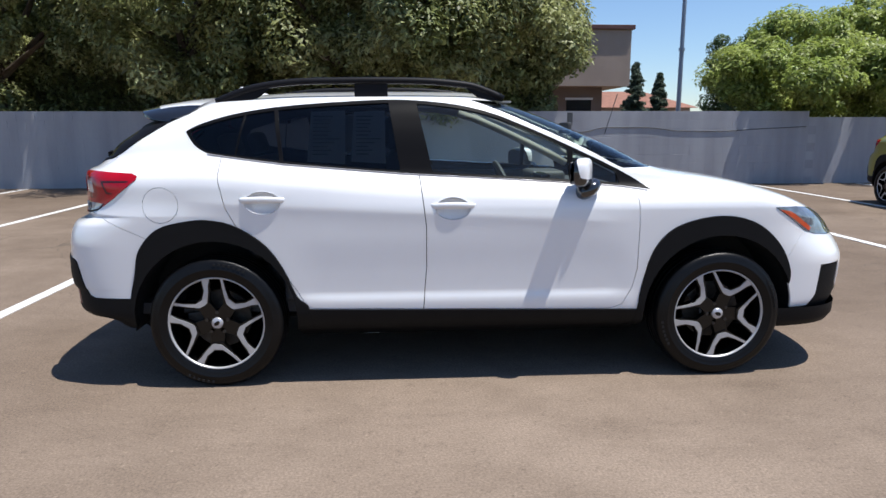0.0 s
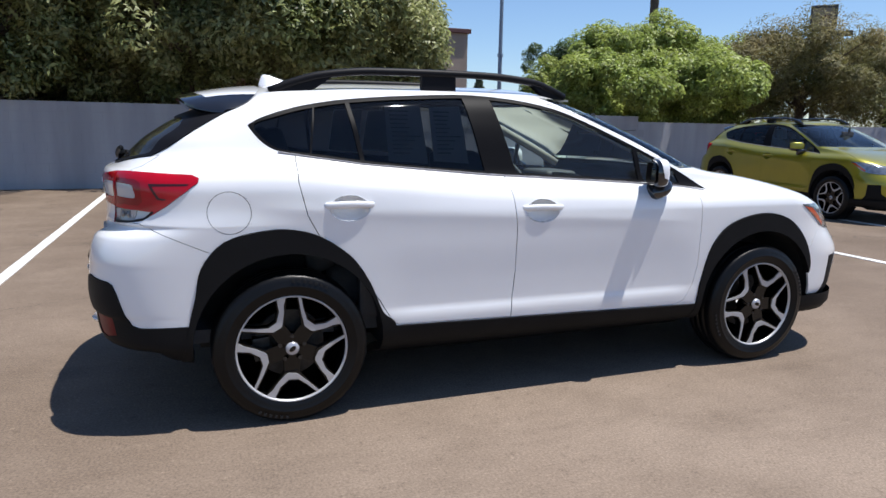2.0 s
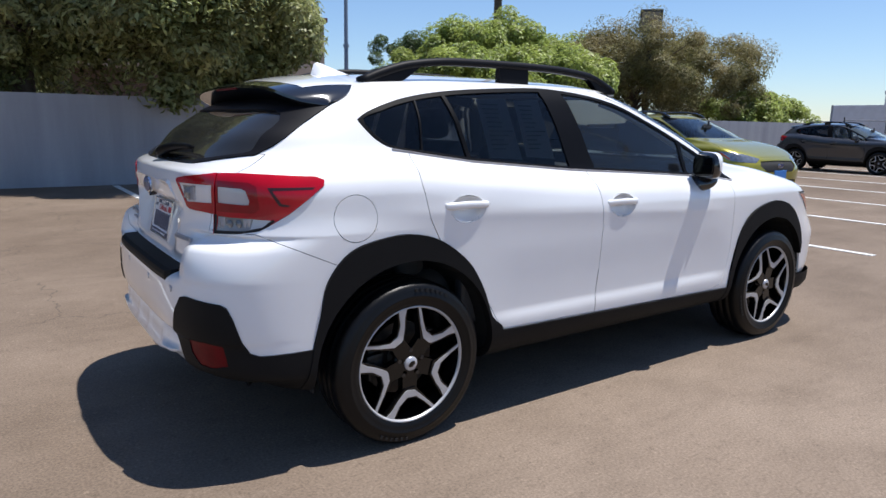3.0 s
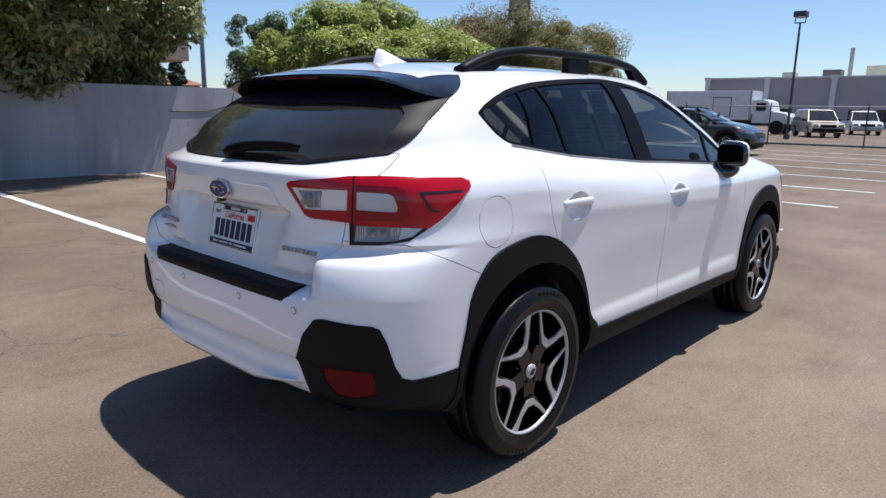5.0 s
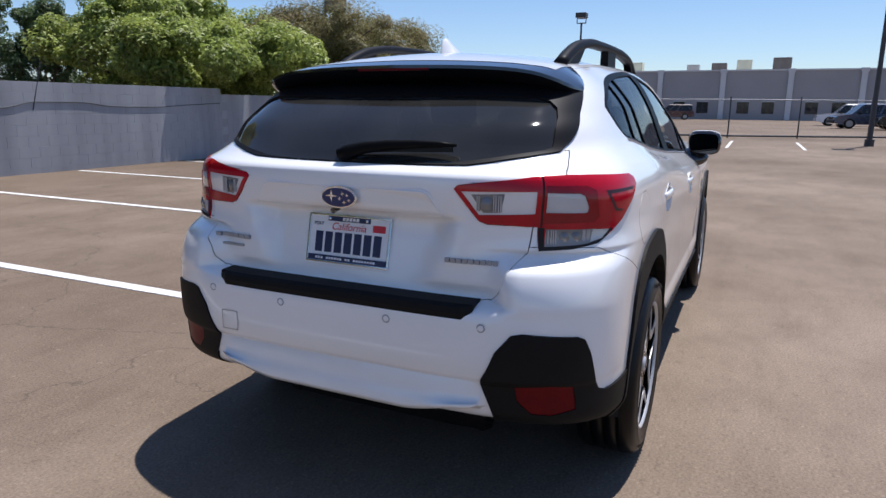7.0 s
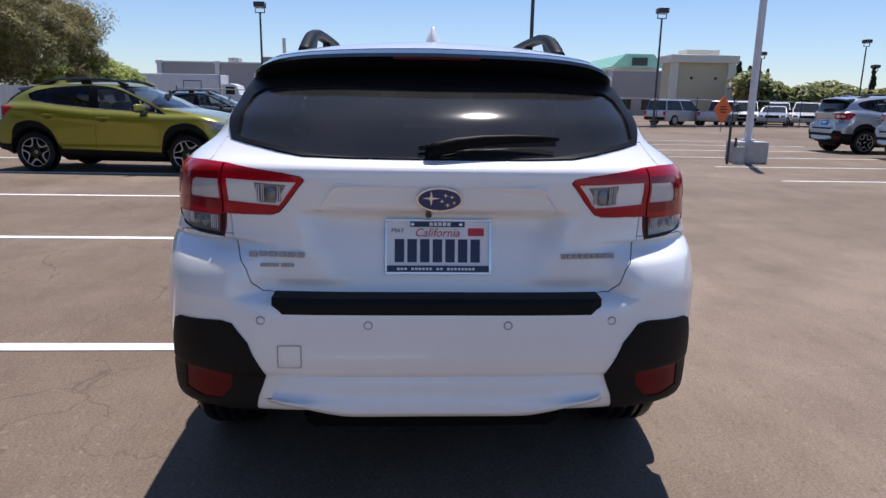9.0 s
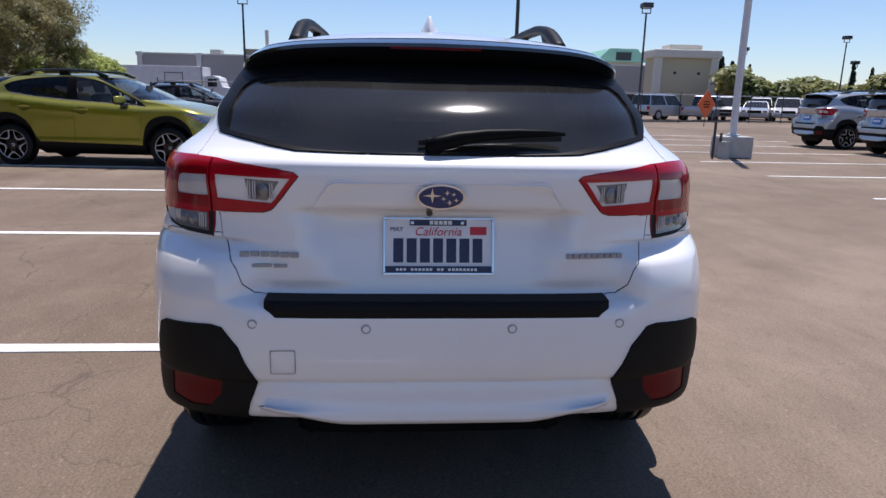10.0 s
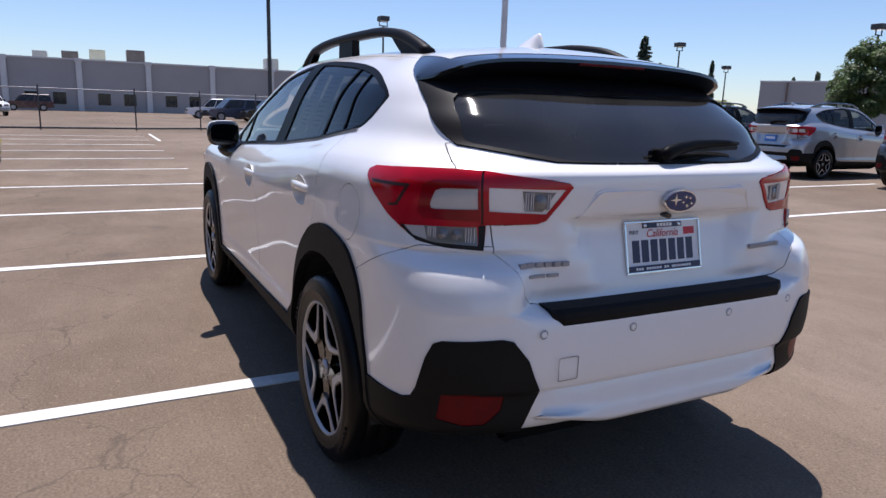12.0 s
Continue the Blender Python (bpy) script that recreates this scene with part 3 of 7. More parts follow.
class Soup:
    """Convex faces that share vertices and can be cut along outlines."""

    def __init__(self):
        g, nr, ns, nf = skin()
        rows, cols = g.shape[:2]
        fn = np.zeros_like(g)
        e1 = g[1:, 1:] - g[:-1, :-1]
        e2 = g[1:, :-1] - g[:-1, 1:]
        n = np.cross(e2, e1)
        n /= np.linalg.norm(n, axis=2, keepdims=True) + 1e-12
        for a, b in ((0, 0), (0, 1), (1, 0), (1, 1)):
            fn[a:rows - 1 + a, b:cols - 1 + b] += n
        fn[:, 0, 1] = fn[:, -1, 1] = 0
        fn[-1, :, 1] = 0
        fn /= np.linalg.norm(fn, axis=2, keepdims=True) + 1e-12
        if fn[10, cols // 2, 1] < 0:
            fn = -fn
        self.v = [tuple(p) for p in g.reshape(-1, 3)]
        self.n = [tuple(p) for p in fn.reshape(-1, 3)]
        self.f = []
        for i in range(rows - 1):
            for j in range(cols - 1):
                a, b, c, d = i * cols + j, i * cols + j + 1, (i + 1) * cols + j + 1, (i + 1) * cols + j
                ids = [a, b, c, d]
                keep = []
                for q in ids:
                    if not any(math.dist(self.v[q], self.v[k]) < 1e-6 for k in keep):
                        keep.append(q)
                if len(keep) > 2:
                    front = j >= nr + ns
                    ratio = self.v[a][1] / max(1e-6, float(half_width(self.v[a][0], min(1.5, self.v[a][2]))))
                    self.f.append((keep, (i, j, "front" if front else "rear" if j < nr else "side", ratio)))
        self.rows, self.zrows = rows, rows - 13
        self.splits = {}

    def healed(self, ids):
        """The face with all vertices that cuts of its neighbours put on its edges."""
        out = []

        def walk_edge(a, b):
            key = (min(a, b), max(a, b))
            if key in self.splits:
                m = self.splits[key]
                walk_edge(a, m)
                out.append(m)
                walk_edge(m, b)
        for k in range(len(ids)):
            out.append(ids[k])
            walk_edge(ids[k], ids[(k + 1) % len(ids)])
        return out

    def cut(self, proj, poly, keep):
        """Cuts the faces for which keep(centre) holds along a closed outline in a linear projection."""
        us, vs = [p[0] for p in poly], [p[1] for p in poly]
        lo, hi = (min(us) - 0.03, min(vs) - 0.03), (max(us) + 0.03, max(vs) + 0.03)
        near, rest = [], []
        pr = {}
        for f in self.f:
            for q in f[0]:
                if q not in pr:
                    pr[q] = proj(self.v[q])
            c = [sum(self.v[q][k] for q in f[0]) / len(f[0]) for k in range(3)]
            uv = [pr[q] for q in f[0]]
            if keep(c) and min(u for u, _ in uv) < hi[0] and max(u for u, _ in uv) > lo[0] and min(v for _, v in uv) < hi[1] and max(v for _, v in uv) > lo[1]:
                near.append(f)
            else:
                rest.append(f)
        for i in range(len(poly)):
            (ax, ay), (bx, by) = poly[i], poly[(i + 1) % len(poly)]
            ln = math.hypot(bx - ax, by - ay)
            if ln < 1e-7:
                continue
            nx, ny = (by - ay) / ln, (ax - bx) / ln
            x0, x1, y0, y1 = min(ax, bx), max(ax, bx), min(ay, by), max(ay, by)
            made, cache = [], {}
            for ids, tag in near:
                ids = self.healed(ids)
                for q in ids:
                    if q not in pr:
                        pr[q] = proj(self.v[q])
                uv = [pr[q] for q in ids]
                if max(u for u, _ in uv) < x0 or min(u for u, _ in uv) > x1 or max(v for _, v in uv) < y0 or min(v for _, v in uv) > y1:
                    made.append((ids, tag))
                    continue
                d = [(u - ax) * nx + (v - ay) * ny for u, v in uv]
                if max(d) < 1e-5 or min(d) > -1e-5:
                    made.append((ids, tag))
                    continue
                pos, neg = [], []
                for k in range(len(ids)):
                    p, q, dp, dq = ids[k], ids[(k + 1) % len(ids)], d[k], d[(k + 1) % len(ids)]
                    if dp >= -1e-5:
                        pos.append(p)
                    if dp <= 1e-5:
                        neg.append(p)
                    if (dp > 1e-5 and dq < -1e-5) or (dp < -1e-5 and dq > 1e-5):
                        key = (min(p, q), max(p, q))
                        if key in self.splits:
                            cache[key] = self.splits[key]
                        if key not in cache:
                            a, b = key
                            da, db = (dp, dq) if a == p else (dq, dp)
                            t = da / (da - db)
                            self.v.append(tuple(self.v[a][m] + t * (self.v[b][m] - self.v[a][m]) for m in range(3)))
                            self.n.append(tuple(self.n[a][m] + t * (self.n[b][m] - self.n[a][m]) for m in range(3)))
                            cache[key] = self.splits[key] = len(self.v) - 1
                            pr[cache[key]] = proj(self.v[-1])
                        pos.append(cache[key])
                        neg.append(cache[key])
                for half in (pos, neg):
                    if len(half) > 2:
                        made.append((half, tag))
            near = made
        self.f = rest + near

    def take(self, test):
        """Removes and returns the faces whose centre passes the test."""
        got, left = [], []
        for f in self.f:
            c = [sum(self.v[q][k] for q in f[0]) / len(f[0]) for k in range(3)]
            (got if test(c, f[1]) else left).append(f)
        self.f = left
        return got


def xz(p):
    return p[0], p[2]


def yz(p):
    return p[1], p[2]


def tail_mz(p):
    return p[1] + p[0] + 2.2, p[2]


def nose_mz(p):
    return p[0] - p[1], p[2]


def arc(cx, cz, r, n=40):
    return [(cx + r * math.cos(2 * math.pi * i / n), cz + r * math.sin(2 * math.pi * i / n)) for i in range(n)]


def smooth_outline(pts, n=4):
    """Catmull-Rom through a closed outline."""
    out = []
    k = len(pts)
    for i in range(k):
        p0, p1, p2, p3 = (Vector(pts[(i + d) % k]) for d in (-1, 0, 1, 2))
        for j in range(n):
            t = j / n
            q = 0.5 * (2 * p1 + (p2 - p0) * t + (2 * p0 - 5 * p1 + 4 * p2 - p3) * t * t + (3 * p1 - p0 - 3 * p2 + p3) * t ** 3)
            out.append((q.x, q.y))
    return out


# front edge of the black fins beside the rear window
FIN_LINE = ((-1.866, 0.656, 1.187), (-1.812, 0.657, 1.217), (-1.757, 0.653, 1.254), (-1.695, 0.645, 1.296), (-1.645, 0.637, 1.327), (-1.600, 0.629, 1.353), (-1.560, 0.619, 1.376), (-1.520, 0.606, 1.393), (-1.480, 0.590, 1.412))


def panels():
    """All panels of the left half: name -> faces."""
    s = Soup()
    out = {}

    def region(name, proj, poly, keep):
        s.cut(proj, poly, keep)
        out[name] = s.take(lambda c, tag: keep(c) and inside(poly, proj(c)))

    side = lambda c: c[1] > 0.42
    region("hole_rear", xz, arc(-AXLE, 0.36, 0.415), side)
    region("hole_front", xz, arc(AXLE, 0.36, 0.415), side)
    # windows
    xs = -1.478 + 2.433 * (1 - np.cos(np.linspace(0, math.pi / 2, 44)))
    dlo = [(float(x), float(WIN_LOW(x))) for x in xs] + [(float(x), float(WIN_TOP(x))) for x in xs[::-1][1:-1]]
    glassy = lambda c: c[1] > 0.40 and -1.6 < c[0] < 1.05 and c[2] > 0.98
    s.cut(xz, dlo, glassy)

    def shrink(a0, a1, b0, b1):
        """The pane between a slanted rear edge (a0 low, a1 high) and front edge, inside the trim."""
        low = [(float(x), float(WIN_LOW(x)) + 0.010 + 0.012 * float(ease(-1.36, -1.44, x) if x < -1.36 else 0)) for x in np.linspace(a0, b0, 16)]
        top = [(float(x), float(WIN_TOP(x)) - 0.018 + 0.006 * float(ease(-1.36, -1.44, x) if x < -1.36 else 0)) for x in np.linspace(b1, a1, 16)]
        return low + top

    for name, a in (("quarter_glass", (-1.452, -1.452, -1.223, -1.188)), ("rear_vent_glass", (-1.215, -1.18, -0.995, -1.035)), ("rear_door_glass", (-0.975, -1.015, -0.375, -0.435)),
                    ("front_door_glass", (-0.205, -0.285, 0.522, 0.515)), ("front_vent_glass", (0.545, 0.545, 0.79, 0.77))):
        region(name, xz, shrink(*a), glassy)
    out["window_trim"] = s.take(lambda c, tag: glassy(c) and inside(dlo, xz(c)))
    # tail lamps, round the corner
    tail = lambda c: c[0] < -1.5 and 0.3 < c[1] and 0.85 < c[2] < 1.2
    region("bulb_bay", tail_mz, [(0.548, 1.066), (0.668, 1.070), (0.656, 1.014), (0.594, 1.012)], tail)
    region("inner_clear", tail_mz, [(0.514, 1.074), (0.788, 1.077), (0.784, 1.013), (0.580, 1.006)], tail)
    region("outer_clear", tail_mz, [(0.828, 1.074), (0.965, 1.071), (0.990, 1.064), (1.010, 1.030), (1.006, 1.016), (0.990, 1.014), (0.825, 1.017)], tail)
    region("lamp_band", tail_mz, [(0.824, 1.094), (1.0, 1.092), (1.045, 1.078), (1.062, 1.002), (1.035, 0.986), (0.816, 0.985)], tail)
    region("lamp_seam", tail_mz, [(0.811, 1.1185), (0.820, 1.119), (0.812, 0.976), (0.803, 0.976)], tail)
    region("reverse_end", tail_mz, [(1.030, 0.9655), (1.118, 0.962), (1.075, 0.937), (1.015, 0.928)], tail)
    region("reverse_lamp", tail_mz, [(0.826, 0.969), (1.040, 0.966), (1.015, 0.926), (0.980, 0.922), (0.818, 0.917)], tail)
    region("reverse_frame", tail_mz, [(0.796, 0.974), (0.821, 0.974), (0.817, 0.921), (0.980, 0.926), (1.075, 0.941), (1.125, 0.966), (1.138, 0.960), (1.100, 0.940), (1.060, 0.925), (0.940, 0.911), (0.796, 0.905)], tail)
    region("side_dark", tail_mz, [(1.098, 1.076), (1.306, 1.077), (1.298, 1.069), (1.122, 1.066), (1.166, 1.020), (1.204, 1.016), (1.196, 1.010), (1.155, 1.013)], tail)
    lamp = [(0.489, 1.080), (0.503, 1.090), (0.58, 1.099), (0.80, 1.119), (0.93, 1.122), (1.07, 1.120), (1.30, 1.113), (1.338, 1.101), (1.342, 1.083), (1.292, 1.043), (1.202, 0.986), (1.138, 0.957), (1.06, 0.925), (0.94, 0.911), (0.796, 0.905), (0.795, 0.975), (0.608, 0.980), (0.580, 0.988)]
    region("tail_lamp", tail_mz, lamp, tail)
    # rear glass with its black side fins, spoiler shade painted black above it, tailgate
    back = lambda c: c[0] < -1.40 and c[1] < 0.70
    glass_out = [(-0.05, 1.131), (0.20, 1.130), (0.343, 1.135), (0.455, 1.152)]
    # ends low so that the black band covers the spoiler's shadow on the pane
    glass_in = [(-0.05, 1.141), (0.20, 1.140), (0.34, 1.146), (0.45, 1.162), (0.598, 1.187), (0.614, 1.196), (0.611, 1.235), (0.603, 1.28), (0.588, 1.312), (0.562, 1.333), (0.52, 1.345), (0.40, 1.348), (-0.05, 1.350)]
    region("rear_glass", yz, glass_in, back)
    fin_side = [(-2.4, 1.10), (-1.93, 1.155)] + [(x, z) for x, _, z in FIN_LINE] + [(-1.45, 1.46), (-1.44, 1.60), (-2.4, 1.60)]
    fin_back = glass_out + [(0.612, 1.179), (0.656, 1.187), (0.80, 1.20), (0.80, 1.60), (-0.05, 1.60)]
    behind = lambda c: c[0] < -1.40 and c[2] > 1.10
    s.cut(xz, fin_side, behind)
    s.cut(yz, fin_back, behind)
    out["rear_fin"] = s.take(lambda c, tag: behind(c) and inside(fin_side, xz(c)) and inside(fin_back, yz(c)))
    gate = [(-0.05, 0.750), (0.46, 0.750), (0.510, 0.758), (0.538, 0.785), (0.552, 0.83), (0.575, 0.87), (0.602, 0.905), (0.610, 0.98), (0.625, 1.06), (0.640, 1.10), (0.690, 1.11), (0.679, 1.13), (0.658, 1.187), (0.56, 1.20), (-0.05, 1.20)]
    region("tailgate", yz, gate, lambda c: c[0] < -1.80 and c[1] < 0.70)
    # arch cladding, sills
    region("hole_low_rear", xz, [(-1.90, 0.325), (-1.62, 0.315), (-0.93, 0.27), (-0.93, 0.1), (-1.90, 0.1)], side)
    region("hole_low_front", xz, [(0.92, 0.27), (1.73, 0.275), (1.73, 0.1), (0.92, 0.1)], side)

    def arch(cx, shape):
        return [(cx + a, b) for a, b in shape]
    region("rear_arch", xz, arch(-AXLE, smooth_outline([(-0.43, 0.44), (-0.395, 0.60), (-0.365, 0.73), (-0.27, 0.835), (-0.12, 0.876), (0.0, 0.880), (0.13, 0.845), (0.27, 0.745), (0.355, 0.62), (0.415, 0.48), (0.48, 0.405), (0.48, 0.18), (0.0, 0.15), (-0.44, 0.18)], 4)), side)
    region("front_arch", xz, arch(AXLE, smooth_outline([(-0.45, 0.375), (-0.42, 0.56), (-0.37, 0.71), (-0.27, 0.815), (-0.11, 0.868), (0.05, 0.874), (0.20, 0.825), (0.325, 0.71), (0.39, 0.575), (0.385, 0.48), (0.37, 0.33), (0.37, 0.18), (0.0, 0.15), (-0.45, 0.18)], 4)), side)
    region("sill", xz, [(-1.0, 0.412), (0.95, 0.378), (0.95, 0.15), (-1.0, 0.15)], side)
    # black corner cladding, bumper
    corner_keep = lambda c: c[0] < -1.5 and c[2] < 0.8
    region("reflector", yz, [(0.600, 0.516), (0.70, 0.526), (0.755, 0.518), (0.762, 0.44), (0.70, 0.424), (0.645, 0.428), (0.606, 0.47)], corner_keep)
    region("rear_corner", tail_mz, [(0.545, 0.53), (0.585, 0.62), (0.64, 0.675), (0.68, 0.682), (0.90, 0.672), (0.935, 0.662), (0.965, 0.62), (1.005, 0.53), (1.035, 0.492), (1.08, 0.480), (1.6, 0.478), (1.6, 0.18), (0.75, 0.18), (0.60, 0.425)], corner_keep)
    region("rear_bumper", xz, [(-2.4, 0.93), (-1.93, 0.912), (-1.66, 0.79), (-1.45, 0.60), (-1.45, 0.385), (-2.4, 0.385)], lambda c: c[0] < -1.5 and c[2] < 0.94)
    # front lamps and black lower front
    nose = lambda c: c[0] > 1.45
    region("turn_lamp", nose_mz, [(0.775, 0.907), (0.86, 0.895), (1.05, 0.80), (1.02, 0.785)], nose)
    region("headlamp", nose_mz, [(0.755, 0.918), (0.92, 0.918), (1.10, 0.905), (1.30, 0.885), (1.70, 0.815), (1.62, 0.745), (1.25, 0.752), (1.08, 0.768), (0.98, 0.79)], nose)
    region("fog_surround", nose_mz, [(1.10, 0.595), (1.34, 0.60), (1.36, 0.47), (1.50, 0.40), (1.62, 0.26), (0.96, 0.22), (0.96, 0.36), (1.03, 0.37), (1.085, 0.43)], nose)
    region("grille", yz, [(-0.05, 0.785), (0.42, 0.775), (0.47, 0.70), (0.36, 0.60), (-0.05, 0.59)], nose)
    region("lower_intake", yz, [(-0.05, 0.47), (0.50, 0.46), (0.56, 0.36), (0.50, 0.33), (-0.05, 0.33)], nose)
    region("front_lip", xz, [(1.6, 0.362), (2.4, 0.38), (2.4, 0.15), (1.6, 0.15)], nose)
    region("front_bumper", xz, [(1.62, 0.15), (1.66, 0.55), (1.735, 0.70), (1.80, 0.795), (2.4, 0.795), (2.4, 0.15)], lambda c: c[0] > 1.45 and c[2] < 0.85)
    # handle cups, doors, fuel flap
    for name, cx, cz in (("cup_rear", -1.070, 0.974), ("cup_front", -0.108, 0.938)):
        region(name, xz, [(cx + 0.088 * math.cos(a), cz - 0.008 + 0.056 * math.sin(a)) for a in np.linspace(0, 2 * math.pi, 30, endpoint=False)], lambda c: c[1] > 0.5)
    region("fuel_flap", xz, arc(-1.577, 0.957, 0.088), lambda c: c[1] > 0.5)
    door = lambda c: c[1] > 0.5 and 0.3 < c[2] < 1.25
    region("rear_door", xz, [(-1.288, 1.21), (-1.288, 1.08), (-1.255, 0.94), (-1.21, 0.855), (-1.15, 0.775), (-1.01, 0.65), (-0.93, 0.53), (-0.87, 0.430), (-0.845, 0.414), (-0.262, 0.404), (-0.245, 0.63), (-0.245, 0.84), (-0.262, 0.98), (-0.285, 1.16)], door)
    region("front_door", xz, [(-0.285, 1.16), (-0.262, 0.98), (-0.245, 0.84), (-0.245, 0.63), (-0.262, 0.402), (0.735, 0.386), (0.80, 0.41), (0.85, 0.50), (0.872, 0.60), (0.875, 0.83), (0.865, 1.02), (0.86, 1.05), (0.5, 1.08)], door)
    # windscreen, bonnet, roof
    COL = 38 + 78 + 14
    out["windscreen"] = s.take(lambda c, tag: tag[2] == "front" and 1.125 < c[2] and tag[0] < s.zrows - 1 and tag[1] >= 38 + 78 + 7 and c[0] < 1.12)
    out["bonnet"] = s.take(lambda c, tag: tag[2] == "front" and 0.84 < c[2] < 1.13 and tag[1] >= COL and c[0] < 2.1)
    out["roof"] = s.take(lambda c, tag: tag[0] >= s.zrows - 1)
    out["under_edge"] = s.take(lambda c, tag: c[2] < 0.385 and c[0] < -1.5)
    out["body_side"] = s.f
    for key in out:
        out[key] = [(s.healed(ids), tag) for ids, tag in out[key]]
    return s, out


SKIN, PANELS = panels()


def panel_mesh(name, faces, sides, lift=0.0, gap=0.0, flange=0.012):
    """A panel as a mesh: sides (1, -1) or both in one; edges drawn in by gap and turned inwards by flange."""
    verts, norms, polys = [], [], []
    count = {}
    for ids, _ in faces:
        for k in range(len(ids)):
            e = (ids[k], ids[(k + 1) % len(ids)])
            count[frozenset(e)] = count.get(frozenset(e), 0) + 1
    centre_line = {q for f, _ in faces for q in f if abs(SKIN.v[q][1]) < 1e-6}
    pull = {}
    edge_list = []
    for ids, _ in faces:
        c = [sum(SKIN.v[q][k] for q in ids) / len(ids) for k in range(3)]
        for k in range(len(ids)):
            a, b = ids[k], ids[(k + 1) % len(ids)]
            if count[frozenset((a, b))] == 1 and not (a in centre_line and b in centre_line):
                va, vb = Vector(SKIN.v[a]), Vector(SKIN.v[b])
                way = vb - va
                if way.length < 1e-7:
                    continue
                inn = Vector(c) - va
                inn -= way * (inn.dot(way) / way.length_squared)
                inn = inn.normalized() if inn.length > 1e-9 else Vector()
                edge_list.append((a, b))
                for q in (a, b):
                    pull.setdefault(q, []).append(inn)
    for sgn in sides:
        idx = {}

        def vert(q):
            if q not in idx:
                p, n = Vector(SKIN.v[q]), Vector(SKIN.n[q]).normalized()
                if q in pull and gap:
                    t = sum(pull[q], Vector())
                    if t.length > 1e-6:
                        p = p + t.normalized() * gap
                if abs(SKIN.v[q][1]) < 1e-6:
                    p.y = 0
                p = p + n * lift
                idx[q] = len(verts)
                verts.append((p.x, p.y * sgn, p.z))
                norms.append((n.x, n.y * sgn, n.z))
            return idx[q]
        for ids, _ in faces:
            poly = [vert(q) for q in ids]
            polys.append(poly if sgn > 0 else poly[::-1])
        if flange:
            low = {}
            for a, b in edge_list:
                for q in (a, b):
                    if q not in low:
                        i = idx[q]
                        p, n = Vector(verts[i]), Vector(norms[i])
                        w = p - n * (flange + max(lift, 0))
                        low[q] = (len(verts), len(verts) + 1)
                        verts.extend((tuple(p), tuple(w)))
                        t = sum(pull[q], Vector())
                        t = Vector((-t.x, -t.y * sgn, -t.z))
                        t = tuple(t.normalized()) if t.length > 1e-6 else tuple(n)
                        norms.extend((t, t))
                quad = [low[b][0], low[a][0], low[a][1], low[b][1]]
                polys.append(quad if sgn > 0 else quad[::-1])
    me = bpy.data.meshes.new(name)
    me.from_pydata(verts, [], polys)
    # outward winding
    me.update()
    flip = sum(np.dot(p.normal, norms[p.vertices[0]]) for p in me.polygons[: max(1, len(polys) // 2)])
    if flip < 0:
        me.flip_normals()
    me.shade_smooth()
    me.normals_split_custom_set_from_vertices(norms)
    return me

# ---- car assembly ----


def hung(name, me, material, parent, label=""):
    me.materials.append(material)
    ob = new(name, me)
    ob.parent = parent
    if label:
        tagged(ob, label)
    return ob


def surface_y(x, z):
    return float(half_width(x, z))


def polar(r, deg):
    return r * math.cos(radians(deg)), r * math.sin(radians(deg))


